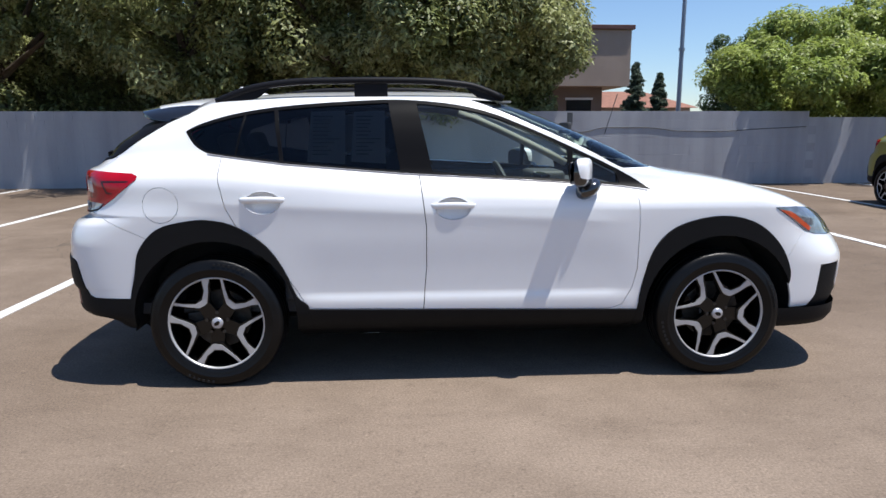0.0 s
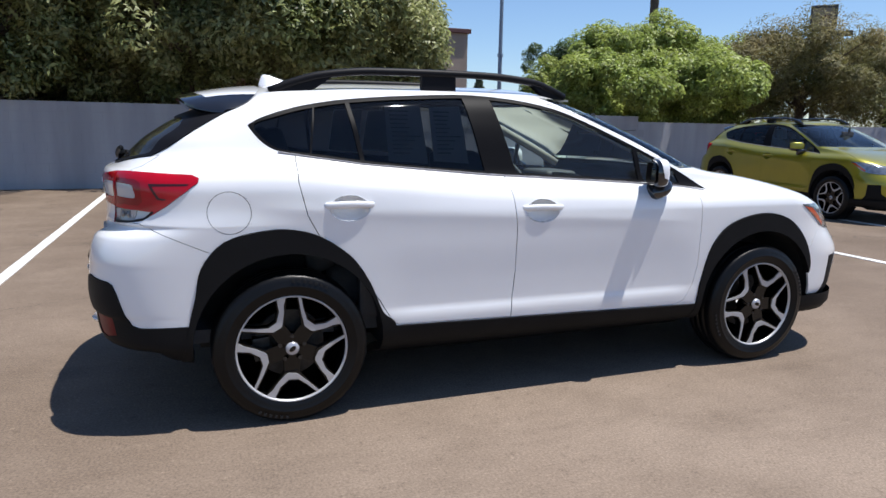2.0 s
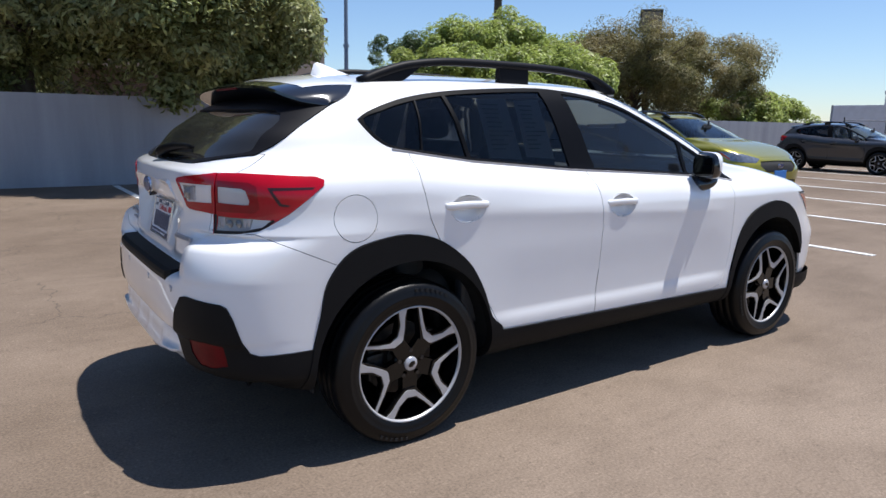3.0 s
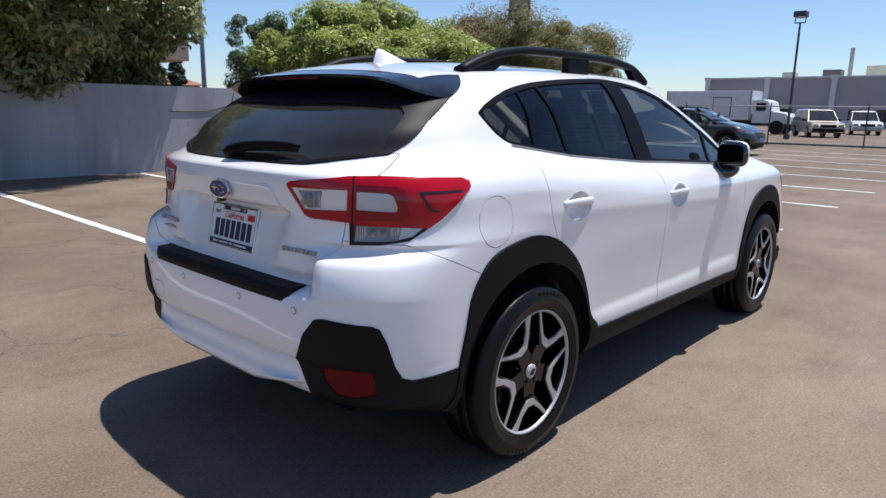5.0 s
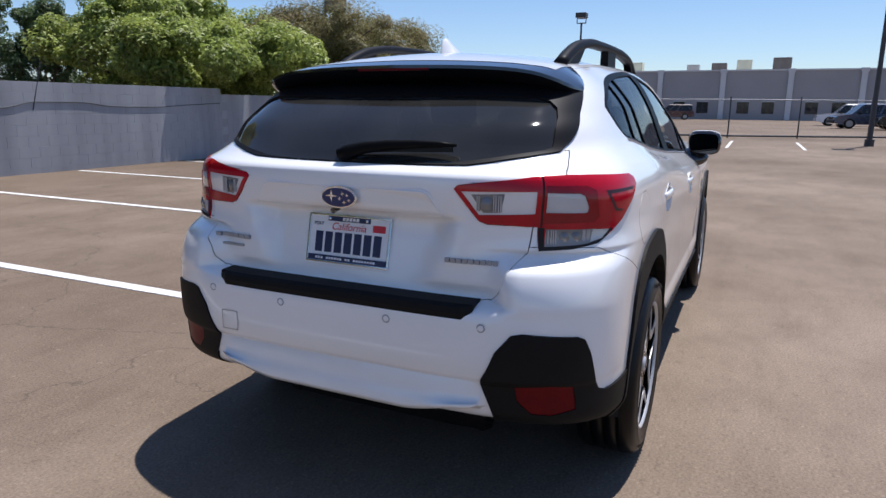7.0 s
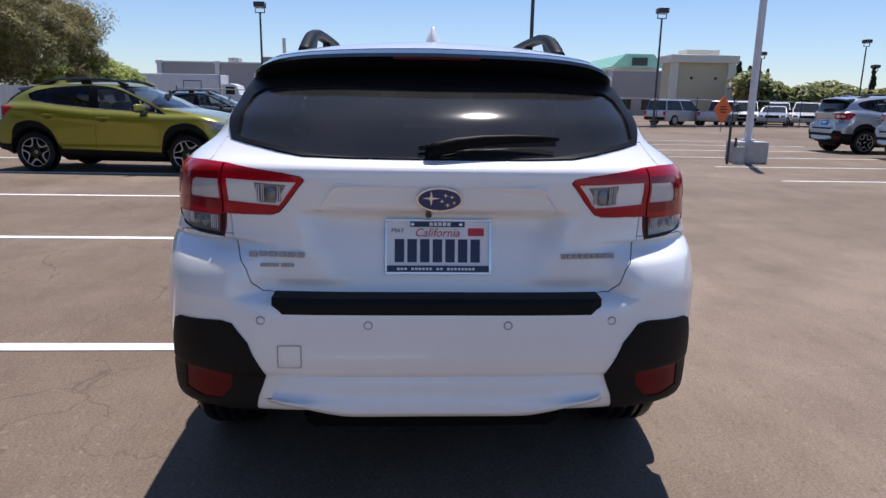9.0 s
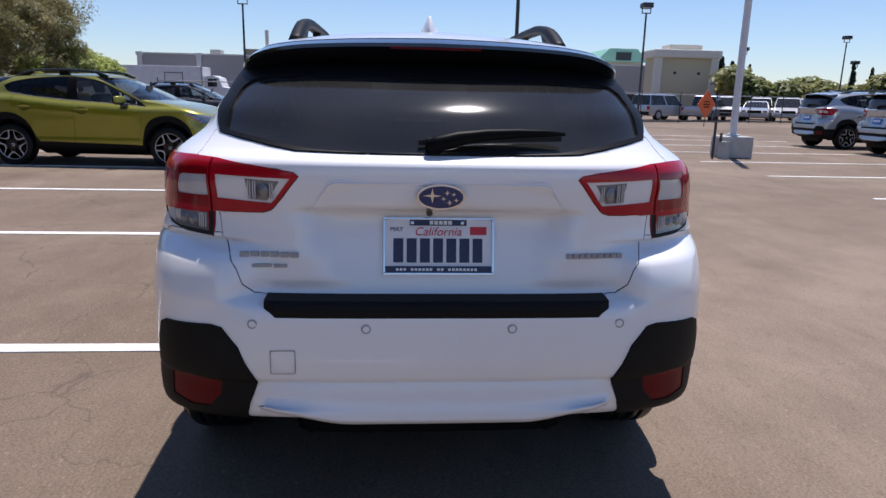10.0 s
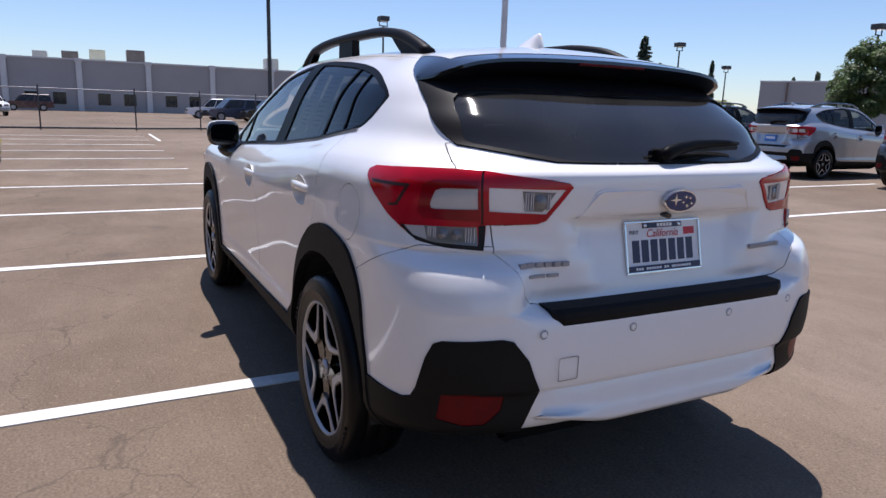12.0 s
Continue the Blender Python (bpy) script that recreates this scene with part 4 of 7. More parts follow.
def wheel_parts(parent, sgn):
    """A tyre and a five-spoke rim, hub at the origin, outer face towards sgn along y."""
    # tyre: shoulders, sidewall ribs, tread grooves
    R = TYRE_R
    prof = [(0.243, 0.100), (0.252, 0.106), (0.268, 0.111), (0.283, 0.1125), (0.285, 0.1140), (0.291, 0.1140), (0.293, 0.1125), (0.310, 0.110), (0.326, 0.104), (0.337, 0.095),
            (0.343, 0.080), (R, 0.058), (R, 0.052), (0.338, 0.050), (0.338, 0.042), (R, 0.040), (R, 0.008), (0.338, 0.006), (0.338, -0.006), (R, -0.008), (R, -0.040), (0.338, -0.042), (0.338, -0.050),
            (R, -0.052), (0.343, -0.080), (0.337, -0.095), (0.310, -0.110), (0.268, -0.111), (0.243, -0.100)]
    bm, _ = lathe(bmesh.new(), [(r, h * sgn) for r, h in prof], 72)
    # tread sipes: notch every second segment's shoulder
    bm.verts.ensure_lookup_table()
    for k, (r, h) in enumerate(prof):
        if abs(h) in (0.095, 0.080) and r > 0.33:
            for i in range(0, 72, 2):
                v = bm.verts[k * 72 + i]
                f = 0.995
                v.co.x *= f
                v.co.z *= f
    bmesh.ops.recalc_face_normals(bm, faces=bm.faces[:])
    tyre = part("tyre", bm, RUBBER, parent, "black rubber road tyre", smooth=True)
    # raised sidewall lettering as plain bars
    for a0, k in ((205, 6), (25, 7)):
        for i in range(k):
            bm = bmesh.new()
            a = a0 + i * 4.6
            m = pose(0, 0.1135 * sgn, 0) @ Matrix.Rotation(radians(-a), 4, 'Y') @ Matrix.Translation((0.3135, 0, 0))
            box(bm, -0.0065, 0.0065, -0.0012, 0.0012, -0.006, 0.006, m=m)
            part("sidewall_mark", bm, SATINRUB, tyre)
    bm, _ = lathe(bmesh.new(), [(0.244, 0.098 * sgn), (0.2465, 0.103 * sgn), (0.243, 0.105 * sgn), (0.239, 0.102 * sgn), (0.236, 0.094 * sgn)], 72)
    bmesh.ops.recalc_face_normals(bm, faces=bm.faces[:])
    rim = part("rim", bm, ALLOY, parent, "five-spoke alloy rim, machined silver over black", smooth=True)
    bm, _ = lathe(bmesh.new(), [(0.238, 0.098 * sgn), (0.228, 0.06 * sgn), (0.215, 0.0), (0.215, -0.09 * sgn), (0.05, -0.09 * sgn)], 48)
    part("barrel", bm, RIMDARK, rim, smooth=True)
    face = Matrix.Rotation(radians(90), 4, 'X') if sgn < 0 else Matrix.Rotation(radians(-90), 4, 'X')
    flip = 1 if sgn < 0 else -1
    for k in range(5):
        turn = Matrix.Rotation(radians(72 * k + 18), 4, 'Z')
        m = face @ turn
        band = [polar(0.239, -30), polar(0.205, -26.5), polar(0.165, -24), polar(0.118, -15), polar(0.112, -9), polar(0.116, 8), polar(0.165, 21.5), polar(0.239, 29),
                polar(0.239, 26), polar(0.185, 19.5), polar(0.146, 9), polar(0.143, -8), polar(0.183, -18.5), polar(0.239, -20.5)]
        back = [polar(0.240, -31), polar(0.165, -26), polar(0.112, -18), polar(0.105, 12), polar(0.165, 23.5), polar(0.240, 30.5),
                polar(0.240, 25), polar(0.186, 18), polar(0.151, 7.5), polar(0.149, -7), polar(0.187, -16.5), polar(0.240, -19)]
        band = [(x, y * flip) for x, y in band]
        back = [(x, y * flip) for x, y in back]
        bm = prism(bmesh.new(), back, 0.055, 0.0935, m)
        arm = [polar(0.045, 52), polar(0.075, 26), polar(0.122, 14), polar(0.122, -18), polar(0.075, -30), polar(0.045, -52)]
        prism(bm, [(x, y * flip) for x, y in arm], 0.050, 0.086, m)
        part("spoke", bm, RIMDARK, rim)
        bm = prism(bmesh.new(), band, 0.0935, 0.0965, m, bevel=0.0012)
        part("machined_face", bm, ALLOY, rim)
        bm = bmesh.new()
        x, y = polar(0.056, 72 * k + 54)
        cyl(bm, face @ Vector((x, y, 0.06)), face @ Vector((x, y, 0.088)), 0.0095, n=6)
        part("lug_nut", bm, BRAKE, rim)
    bm, _ = lathe(bmesh.new(), [(0.0, 0.080 * sgn), (0.040, 0.080 * sgn), (0.066, 0.074 * sgn), (0.070, 0.05 * sgn)], 32)
    part("hub", bm, RIMDARK, rim, smooth=True)
    bm, _ = lathe(bmesh.new(), [(0.0, 0.0955 * sgn), (0.024, 0.0945 * sgn), (0.030, 0.090 * sgn), (0.030, 0.07 * sgn)], 28)
    cap = part("centre_cap", bm, SATIN, rim, "silver centre cap with an oval mark", smooth=True)
    bm = prism(bmesh.new(), [(0.017 * math.cos(a), 0.010 * math.sin(a)) for a in np.linspace(0, 2 * math.pi, 20, endpoint=False)], 0.0950, 0.0975, face)
    part("cap_mark", bm, RIMDARK, rim)
    bm, _ = lathe(bmesh.new(), [(0.06, -0.005 * sgn), (0.155, -0.005 * sgn), (0.155, -0.028 * sgn), (0.06, -0.028 * sgn)], 40)
    part("brake_disc", bm, BRAKE, parent)
    m = face @ Matrix.Rotation(radians(150 if sgn < 0 else 30), 4, 'Z')
    bm = box_bm(0.085, 0.165, -0.055, 0.055, -0.04, 0.025, bevel=0.008, m=m)
    part("brake_caliper", bm, BRAKE, parent)


TRIM = mat("satin_black_trim", (0.005, 0.005, 0.006), 0.45, vary=0.1, scale=8, spec=0.06)
FINBLACK = mat("satin_black_fin", (0.008, 0.008, 0.010), 0.5, spec=0.12, vary=0.1, scale=6)
DEEPRED = mat("deep_red_lens", (0.25, 0.001, 0.007), 0.14, coat=0.35, spec=0.25, vary=0.2, scale=12)
SEAMRED = mat("dark_red_seam", (0.03, 0.002, 0.004), 0.4, vary=0.1, scale=20)
LETTER = mat("dull_chrome_letters", (0.36, 0.36, 0.38), 0.3, metal=0.15, vary=0.1, scale=40)
# near-black tint puts the mirror's dark reflection into its colour
MIRROR = mat("door_mirror_glass", (0.045, 0.05, 0.055), 0.05, metal=1.0, vary=0.05, scale=8)
OUTERLENS = mat("grey_clear_lens", (0.50, 0.50, 0.51), 0.12, coat=1.0, vary=0.15, scale=8)
SATINRUB = mat("sidewall_lettering", (0.02, 0.02, 0.021), 0.6, spec=0.2, vary=0.2, scale=30)


def star_badge(parent, m, w):
    """Oval badge: chrome rim, blue field, small bright marks."""
    oval = lambda a, b: [(a * math.cos(t), b * math.sin(t)) for t in np.linspace(0, 2 * math.pi, 36, endpoint=False)]
    bm = prism(bmesh.new(), oval(w, w * 0.53), 0, 0.008, m, bevel=0.003)
    badge = part("badge", bm, CHROME, parent, "oval blue badge with a chrome rim")
    bm = prism(bmesh.new(), oval(w * 0.91, w * 0.45), 0.008, 0.0095, m)
    part("badge_field", bm, BADGEBLUE, badge)
    for x, y, r in ((-0.36, 0.06, 0.40), (0.25, 0.18, 0.16), (0.52, 0.12, 0.14), (0.62, -0.12, 0.14), (0.35, -0.22, 0.16), (0.10, -0.06, 0.14)):
        pts = []
        for i in range(8):
            a = math.pi / 4 * i
            rr = r * w * (1.0 if i % 2 == 0 else 0.22)
            pts.append((x * w + rr * math.cos(a), y * w + rr * math.sin(a) * 0.8))
        part("badge_mark", prism(bmesh.new(), pts, 0.0095, 0.0112, m), CHROME, badge)


def rear_x(y, z):
    """x of the skin at the tail for a half-breadth y and height z."""
    cr, n = rear_round(z)
    w = float(half_width(-1.95, z))
    return cr + (float(rear_end(y, z)) - cr) * max(0.0, 1 - min(1.0, abs(y) / w) ** n) ** (1 / n)


def crossover(paint, at, label, category="car", group="", hero=False):
    car = empty("car", at, label, category, group)
    P = PANELS
    both = (1, -1)
    A = lambda key, **k: panel_mesh(key, P[key], both, **k)
    L = lambda key, **k: [panel_mesh(key, P[key], (s,), **k) for s in both]
    for me in L("body_side", gap=0.0015):
        hung("body_side", me, paint, car)
    hung("roof", A("roof", flange=0), paint, car)
    hung("bonnet", A("bonnet", gap=0.002), paint, car)
    gate = hung("tailgate", A("tailgate", gap=0.0022), paint, car)
    bumper = hung("rear_bumper", A("rear_bumper", gap=0.001), paint, car)
    nose = hung("front_bumper", A("front_bumper", gap=0.001), paint, car)
    hung("under_edge", A("under_edge"), CLAD, bumper)
    for key, mt, lift in (("grille", GLOSSBLACK, -0.02), ("lower_intake", CLAD, -0.015), ("front_lip", CLAD, 0.004)):
        hung(key, A(key, lift=lift, flange=0.03), mt, nose)
    # chin under the front bumper
    bm = bmesh.new()
    xf = float(FRONT(0.36))
    rows = []
    for i in range(57):
        a = radians(-84 + 3 * i)
        c, s2 = corner(3.3, np.array([abs(a)]))
        y = 0.862 * float(s2[0]) * (1 if a > 0 else -1)
        x = xf - 0.66 + 0.66 * float(c[0])
        rows.append([bm.verts.new(p) for p in ((x + 0.004, y * 1.004, 0.366), (x + 0.002, y * 1.002, 0.30), (x - 0.02, y * 0.985, 0.262), (x - 0.05, y * 0.955, 0.250), (x - 0.14, y * 0.86, 0.255))])
    for p, q in zip(rows, rows[1:]):
        for i in range(4):
            bm.faces.new((p[i], p[i + 1], q[i + 1], q[i]))
    bmesh.ops.recalc_face_normals(bm, faces=bm.faces[:])
    part("front_chin", bm, CLAD, nose, "black plastic chin", smooth=True)
    hung("windscreen", A("windscreen", lift=-0.003), GLASS_WIND, car, "greenish windscreen")
    hung("rear_glass", A("rear_glass", lift=-0.002, flange=0.006), GLASS_REAR, gate, "dark tinted rear window")
    hung("rear_fin", A("rear_fin", lift=0.005, flange=0.008), FINBLACK, gate, "satin black fins and band round the rear window, spoiler shade painted into the band")
    doors = {}
    for key in ("front_door", "rear_door"):
        doors[key] = [hung(key, me, paint, car) for me in L(key, gap=0.0022)]
    for key, mt, lift, lab in (("fuel_flap", paint, 0.0005, ""), ("rear_corner", CLAD, 0.006, "black plastic corner cladding"), ("rear_arch", CLAD, 0.010, "black plastic wheel-arch cladding"),
                               ("front_arch", CLAD, 0.010, "black plastic wheel-arch cladding"), ("sill", CLAD, 0.008, "black plastic sill cladding"),
                               ("window_trim", TRIM, 0.001, ""), ("fog_surround", CLAD, -0.004, "")):
        for me in L(key, lift=lift, gap=0.0009 if key == "fuel_flap" else 0.0, flange=0.03 if mt is CLAD else 0.012):
            hung(key, me, mt, nose if key == "fog_surround" else car, lab)
    for key, mt, up in (("quarter_glass", GLASS_DARK, ""), ("rear_vent_glass", GLASS_DARK, "rear_door"), ("rear_door_glass", GLASS_DARK, "rear_door"),
                        ("front_door_glass", GLASS_SIDE, "front_door"), ("front_vent_glass", GLASS_SIDE, "front_door")):
        for k, me in enumerate(L(key, lift=-0.004, flange=0.005)):
            hung(key, me, mt, doors[up][k] if up else car)
    for k, me in enumerate(L("tail_lamp", lift=0.004, flange=0.03)):
        lamp = hung("tail_lamp", me, REDLENS, car, "red tail lamp with clear insets")
        for key, mt, lift in (("inner_clear", CLEARLENS, 0.001), ("bulb_bay", REVLENS, 0.0), ("outer_clear", OUTERLENS, 0.001), ("lamp_band", DEEPRED, 0.0035), ("lamp_seam", SEAMRED, -0.001), ("reverse_frame", SHADE, 0.001), ("reverse_lamp", REVLENS, 0.003), ("reverse_end", OUTERLENS, 0.003), ("side_dark", SEAMRED, 0.0045)):
            hung(key, panel_mesh(key, P[key], (both[k],), lift=lift, flange=0.012), mt, lamp)
        sg = both[k]
        # bulb seats and flutes behind the clear insets
        at_m = lambda m, z: min(((abs(y + rear_x(y, z) + 2.2 - m), y) for y in np.linspace(0.36, 0.82, 231)))[1]
        bulbs = ((0.608, 1.040, 0.020), (0.900, 0.945, 0.015), (0.955, 0.946, 0.015))
        for m_at, z, r in bulbs:
            y = at_m(m_at, z)
            bm, _ = lathe(bmesh.new(), [(0.0, 0.006), (r * 0.6, 0.005), (r * 0.7, 0.002), (r, 0.003), (r, 0.0)], 18, axis="Z", m=pose(rear_x(y, z) - 0.003, y * sg, z) @ Matrix.Rotation(radians(-90), 4, 'Y') @ Matrix.Rotation(radians(-25 * sg), 4, 'X'))
            part("bulb", bm, REVLENS, lamp, smooth=True)
        for z0, z1, ms in ((1.016, 1.066, np.arange(0.632, 0.665, 0.0085)), (1.018, 1.062, np.arange(0.572, 0.584, 0.008)), (0.925, 0.966, np.arange(0.985, 1.02, 0.010)), (0.923, 0.967, np.arange(0.838, 0.87, 0.010))):
            for m_at in ms:
                y = at_m(m_at, (z0 + z1) / 2)
                x = rear_x(y, (z0 + z1) / 2)
                part("flute", box_bm(x - 0.0065, x + 0.006, y * sg - 0.0016, y * sg + 0.0016, z0, z1), SATIN, lamp)
    for k, me in enumerate(L("headlamp", lift=0.003, flange=0.03)):
        lamp = hung("headlamp", me, HEADGLASS, car, "clear headlamp with an amber side lens")
        hung("turn_lamp", panel_mesh("turn_lamp", P["turn_lamp"], (both[k],), lift=0.004, flange=0.02), AMBER, lamp)
    # dark lining behind all panels
    solid = [f for key in P if "glass" not in key and not key.startswith(("hole", "cup")) and key not in ("windscreen", ) for f in P[key]]
    hung("inner_shell", panel_mesh("inner_shell", solid, both, lift=-0.014, flange=0), SHADE, car)
    # floor pan and wheel wells
    bm = box_bm(-1.72, 1.80, -0.52, 0.52, 0.27, 0.30, bevel=0.01)
    box(bm, -0.86, 0.86, -0.72, 0.72, 0.255, 0.29, bevel=0.01)
    part("floor_pan", bm, SHADE, car)
    for ax in (-AXLE, AXLE):
        for sg in both:
            bm = bmesh.new()
            n = 22
            ring = [(ax + 0.425 * math.cos(a), 0.36 + 0.425 * math.sin(a)) for a in np.linspace(-0.14, math.pi + 0.14, n)]
            rows = [[bm.verts.new((x, y * sg, z)) for x, z in ring] for y in (0.52, 0.70, 0.845)]
            for a, b in zip(rows, rows[1:]):
                for i in range(n - 1):
                    bm.faces.new((a[i], a[i + 1], b[i + 1], b[i]))
            bm.faces.new(rows[0])
            part("wheel_well", bm, SHADE, car)
    # wheels
    for ax in (-AXLE, AXLE):
        for sg in both:
            wheel = new("wheel")
            wheel.parent = car
            wheel.location = (ax, 0.775 * sg, HUB_Z)
            wheel.rotation_euler = (0, radians({(-AXLE, -1): -36, (AXLE, -1): 18}.get((ax, sg), 5)), 0)
            wheel_parts(wheel, sg)
    # mirrors
    for sg in both:
        bm = bmesh.new()
        bmesh.ops.create_uvsphere(bm, u_segments=20, v_segments=12, radius=1.0)
        for v in bm.verts:
            x, y, z = v.co
            p = lambda t, e: math.copysign(abs(t) ** e, t)
            v.co = Vector((0.555 + p(x, 0.62) * 0.047, (0.890 + p(y, 0.55) * 0.098) * sg, 1.112 + p(z, 0.6) * 0.074))
        if sg < 0:
            bmesh.ops.reverse_faces(bm, faces=bm.faces[:])
        geom = bm.verts[:] + bm.edges[:] + bm.faces[:]
        bmesh.ops.bisect_plane(bm, geom=geom, plane_co=(0.5, 0, 1.105), plane_no=(0.25, 0, 1), clear_inner=True)
        bmesh.ops.bisect_plane(bm, geom=bm.verts[:] + bm.edges[:] + bm.faces[:], plane_co=(0.553, 0, 1.112), plane_no=(1, 0, 0.3), clear_inner=True)
        # the housing is swept back towards its outer end
        sweep_back = Matrix(((1, -0.42 * sg, 0, 0.42 * 0.890), (0, 1, 0, 0), (0, 0, 1, 0), (0, 0, 0, 1)))
        bmesh.ops.transform(bm, matrix=sweep_back, verts=bm.verts[:])
        mirror = part("door_mirror", bm, paint, car, "body-coloured door mirror on a black foot", smooth=True)
        bm = bmesh.new()
        bmesh.ops.create_uvsphere(bm, u_segments=20, v_segments=10, radius=1.0)
        for v in bm.verts:
            x, y, z = v.co
            p = lambda t, e: math.copysign(abs(t) ** e, t)
            v.co = Vector((0.555 + p(x, 0.62) * 0.0455, (0.890 + p(y, 0.55) * 0.0965) * sg, 1.111 + p(z, 0.6) * 0.0725))
        bmesh.ops.transform(bm, matrix=sweep_back, verts=bm.verts[:])
        part("mirror_shell", bm, GLOSSBLACK, mirror, smooth=True)
        bm = bmesh.new()
        bmesh.ops.create_uvsphere(bm, u_segments=16, v_segments=8, radius=1.0)
        for v in bm.verts:
            x, y, z = v.co
            v.co = Vector((0.600 + x * 0.060 + 0.03 * z, (0.830 + y * 0.090) * sg, 1.022 + z * 0.058))
        part("mirror_foot", bm, GLOSSBLACK, mirror, smooth=True)
        outline = [(math.copysign(abs(math.cos(t)) ** 0.5, math.cos(t)) * 0.083, math.copysign(abs(math.sin(t)) ** 0.5, math.sin(t)) * 0.057) for t in np.linspace(0, 2 * math.pi, 28, endpoint=False)]
        bm = prism(bmesh.new(), outline, 0, 0.004, pose(0.5075, 0.890 * sg, 1.109, 90, 0, 90) @ Matrix.Rotation(math.pi, 4, 'Y'))
        bmesh.ops.transform(bm, matrix=sweep_back, verts=bm.verts[:])
        part("mirror_glass", bm, MIRROR, mirror)
    # door handles with their dished cups
    for (x0, x1, z), key in (((-1.183, -0.957, 0.980), "rear_door"), ((-0.222, 0.006, 0.944), "front_door")):
        for k, sg in enumerate(both):
            cx = (x0 + x1) / 2
            y = surface_y(cx, z)
            bm = bmesh.new()
            n = 18
            line = [(x0 + (x1 - x0) * i / n, (y - 0.006 + 0.013 * math.sin(math.pi * min(1, max(0, (i / n - 0.04) / 0.92))) ** 0.4) * sg, z + 0.004 * math.sin(math.pi * i / n)) for i in range(n + 1)]
            sec = lambda t: [(a * (0.65 + 0.35 * math.sin(math.pi * t) ** 0.4), b * (0.75 + 0.25 * math.sin(math.pi * t) ** 0.4)) for a, b in
                             ((-0.007, -0.013), (0.003, -0.016), (0.008, -0.007), (0.008, 0.007), (0.003, 0.016), (-0.007, 0.013))]
            sweep(bm, line, sec)
            handle = part("door_handle", bm, paint, doors[key][k], "white grip handle" if paint is WHITE else "", smooth=True)
            cup = [(0.090 * math.cos(t), 0.058 * math.sin(t)) for t in np.linspace(0, 2 * math.pi, 24, endpoint=False)]
            m = Matrix.Translation((cx, (y - 0.0015) * sg, z - 0.014)) @ Matrix.Rotation(radians(90 if sg < 0 else -90), 4, 'X')
            bm = bmesh.new()
            rings = []
            for f, d in ((1.0, 0.0), (0.95, -0.016), (0.82, -0.034), (0.55, -0.044)):
                rings.append([bm.verts.new(m @ Vector((a * f, b * f * 1.0, d))) for a, b in cup])
            for a, b in zip(rings, rings[1:]):
                for i in range(24):
                    bm.faces.new((a[i], a[(i + 1) % 24], b[(i + 1) % 24], b[i]))
            bm.faces.new(rings[-1])
            bmesh.ops.recalc_face_normals(bm, faces=bm.faces[:])
            part("handle_cup", bm, paint, handle, smooth=True)
    # bright strip under the side windows
    xs = np.linspace(-1.36, 0.93, 60)
    zl = lambda x: float(np.interp(x, [-1.36, -1.16, -0.97, -0.37, 0.10, 0.49, 0.79, 0.955], [1.212, 1.183, 1.158, 1.108, 1.082, 1.058, 1.036, 1.012]))
    for sg in both:
        line = [(x, (surface_y(x, zl(x) - 0.006) + 0.001) * sg, zl(x) - 0.006) for x in xs]
        bm = sweep(bmesh.new(), line, [(-0.003, -0.0045), (0.003, -0.0045), (0.004, 0.003), (-0.003, 0.0045)])
        part("belt_strip", bm, SATIN, car)
    # roof rails
    rail_z = curve((-1.36, 0.0), (-1.27, 0.032), (-1.12, 0.066), (-0.85, 0.082), (-0.3, 0.080), (0.0, 0.062), (0.12, 0.030), (0.20, 0.0))
    roof_z = lambda x: 1.50 + float(ROOFLINE(x)) + 0.19 * (float(half_width(x, 1.5)) ** 2 - 0.487 ** 2)
    for sg in both:
        line = [(x, (0.492 - 0.012 * (x + 0.6) ** 2) * sg, roof_z(x) + float(rail_z(x))) for x in np.linspace(-1.365, 0.20, 46)]
        sec = lambda t: [(-0.023, -0.016), (0.023, -0.016), (0.026, 0.002), (0.019, 0.014), (0.008, 0.019), (-0.008, 0.019), (-0.019, 0.014), (-0.026, 0.002)]
        rail = part("roof_rail", sweep(bmesh.new(), line, sec), FINBLACK if hero else GLOSSBLACK, car, "black roof rail with three feet", smooth=True)
        for x0, x1 in ((-1.345, -1.06), (-0.62, -0.44), (-0.02, 0.19)):
            bm = bmesh.new()
            cols = np.linspace(x0, x1, 8)
            up, dn = [], []
            for x in cols:
                y = (0.492 - 0.012 * (x + 0.6) ** 2) * sg
                zt, zb = roof_z(x) + float(rail_z(x)) - 0.004, roof_z(x) - 0.012
                if x0 < -1 and x > -1.18:
                    zb = zb + (x + 1.18) / 0.12 * (zt - zb) * 0.96
                if x1 > 0.1 and x < 0.08:
                    zb = zb + (0.08 - x) / 0.10 * (zt - zb) * 0.96
                up.append([bm.verts.new((x, y + w, zt)) for w in (-0.017, 0.017)])
                dn.append([bm.verts.new((x, y + w, zb)) for w in (-0.019, 0.019)])
            for i in range(7):
                bm.faces.new((up[i][0], up[i + 1][0], dn[i + 1][0], dn[i][0]))
                bm.faces.new((up[i + 1][1], up[i][1], dn[i][1], dn[i + 1][1]))
            for i in (0, 7):
                bm.faces.new((up[i][0], up[i][1], dn[i][1], dn[i][0]))
            part("rail_foot", bm, FINBLACK if hero else GLOSSBLACK, rail)
    # aerial fin
    bm = bmesh.new()
    outline = [(-1.37, 0.0), (-1.352, 0.066), (-1.338, 0.076), (-1.31, 0.071), (-1.26, 0.050), (-1.20, 0.026), (-1.13, 0.0)]
    rows = []
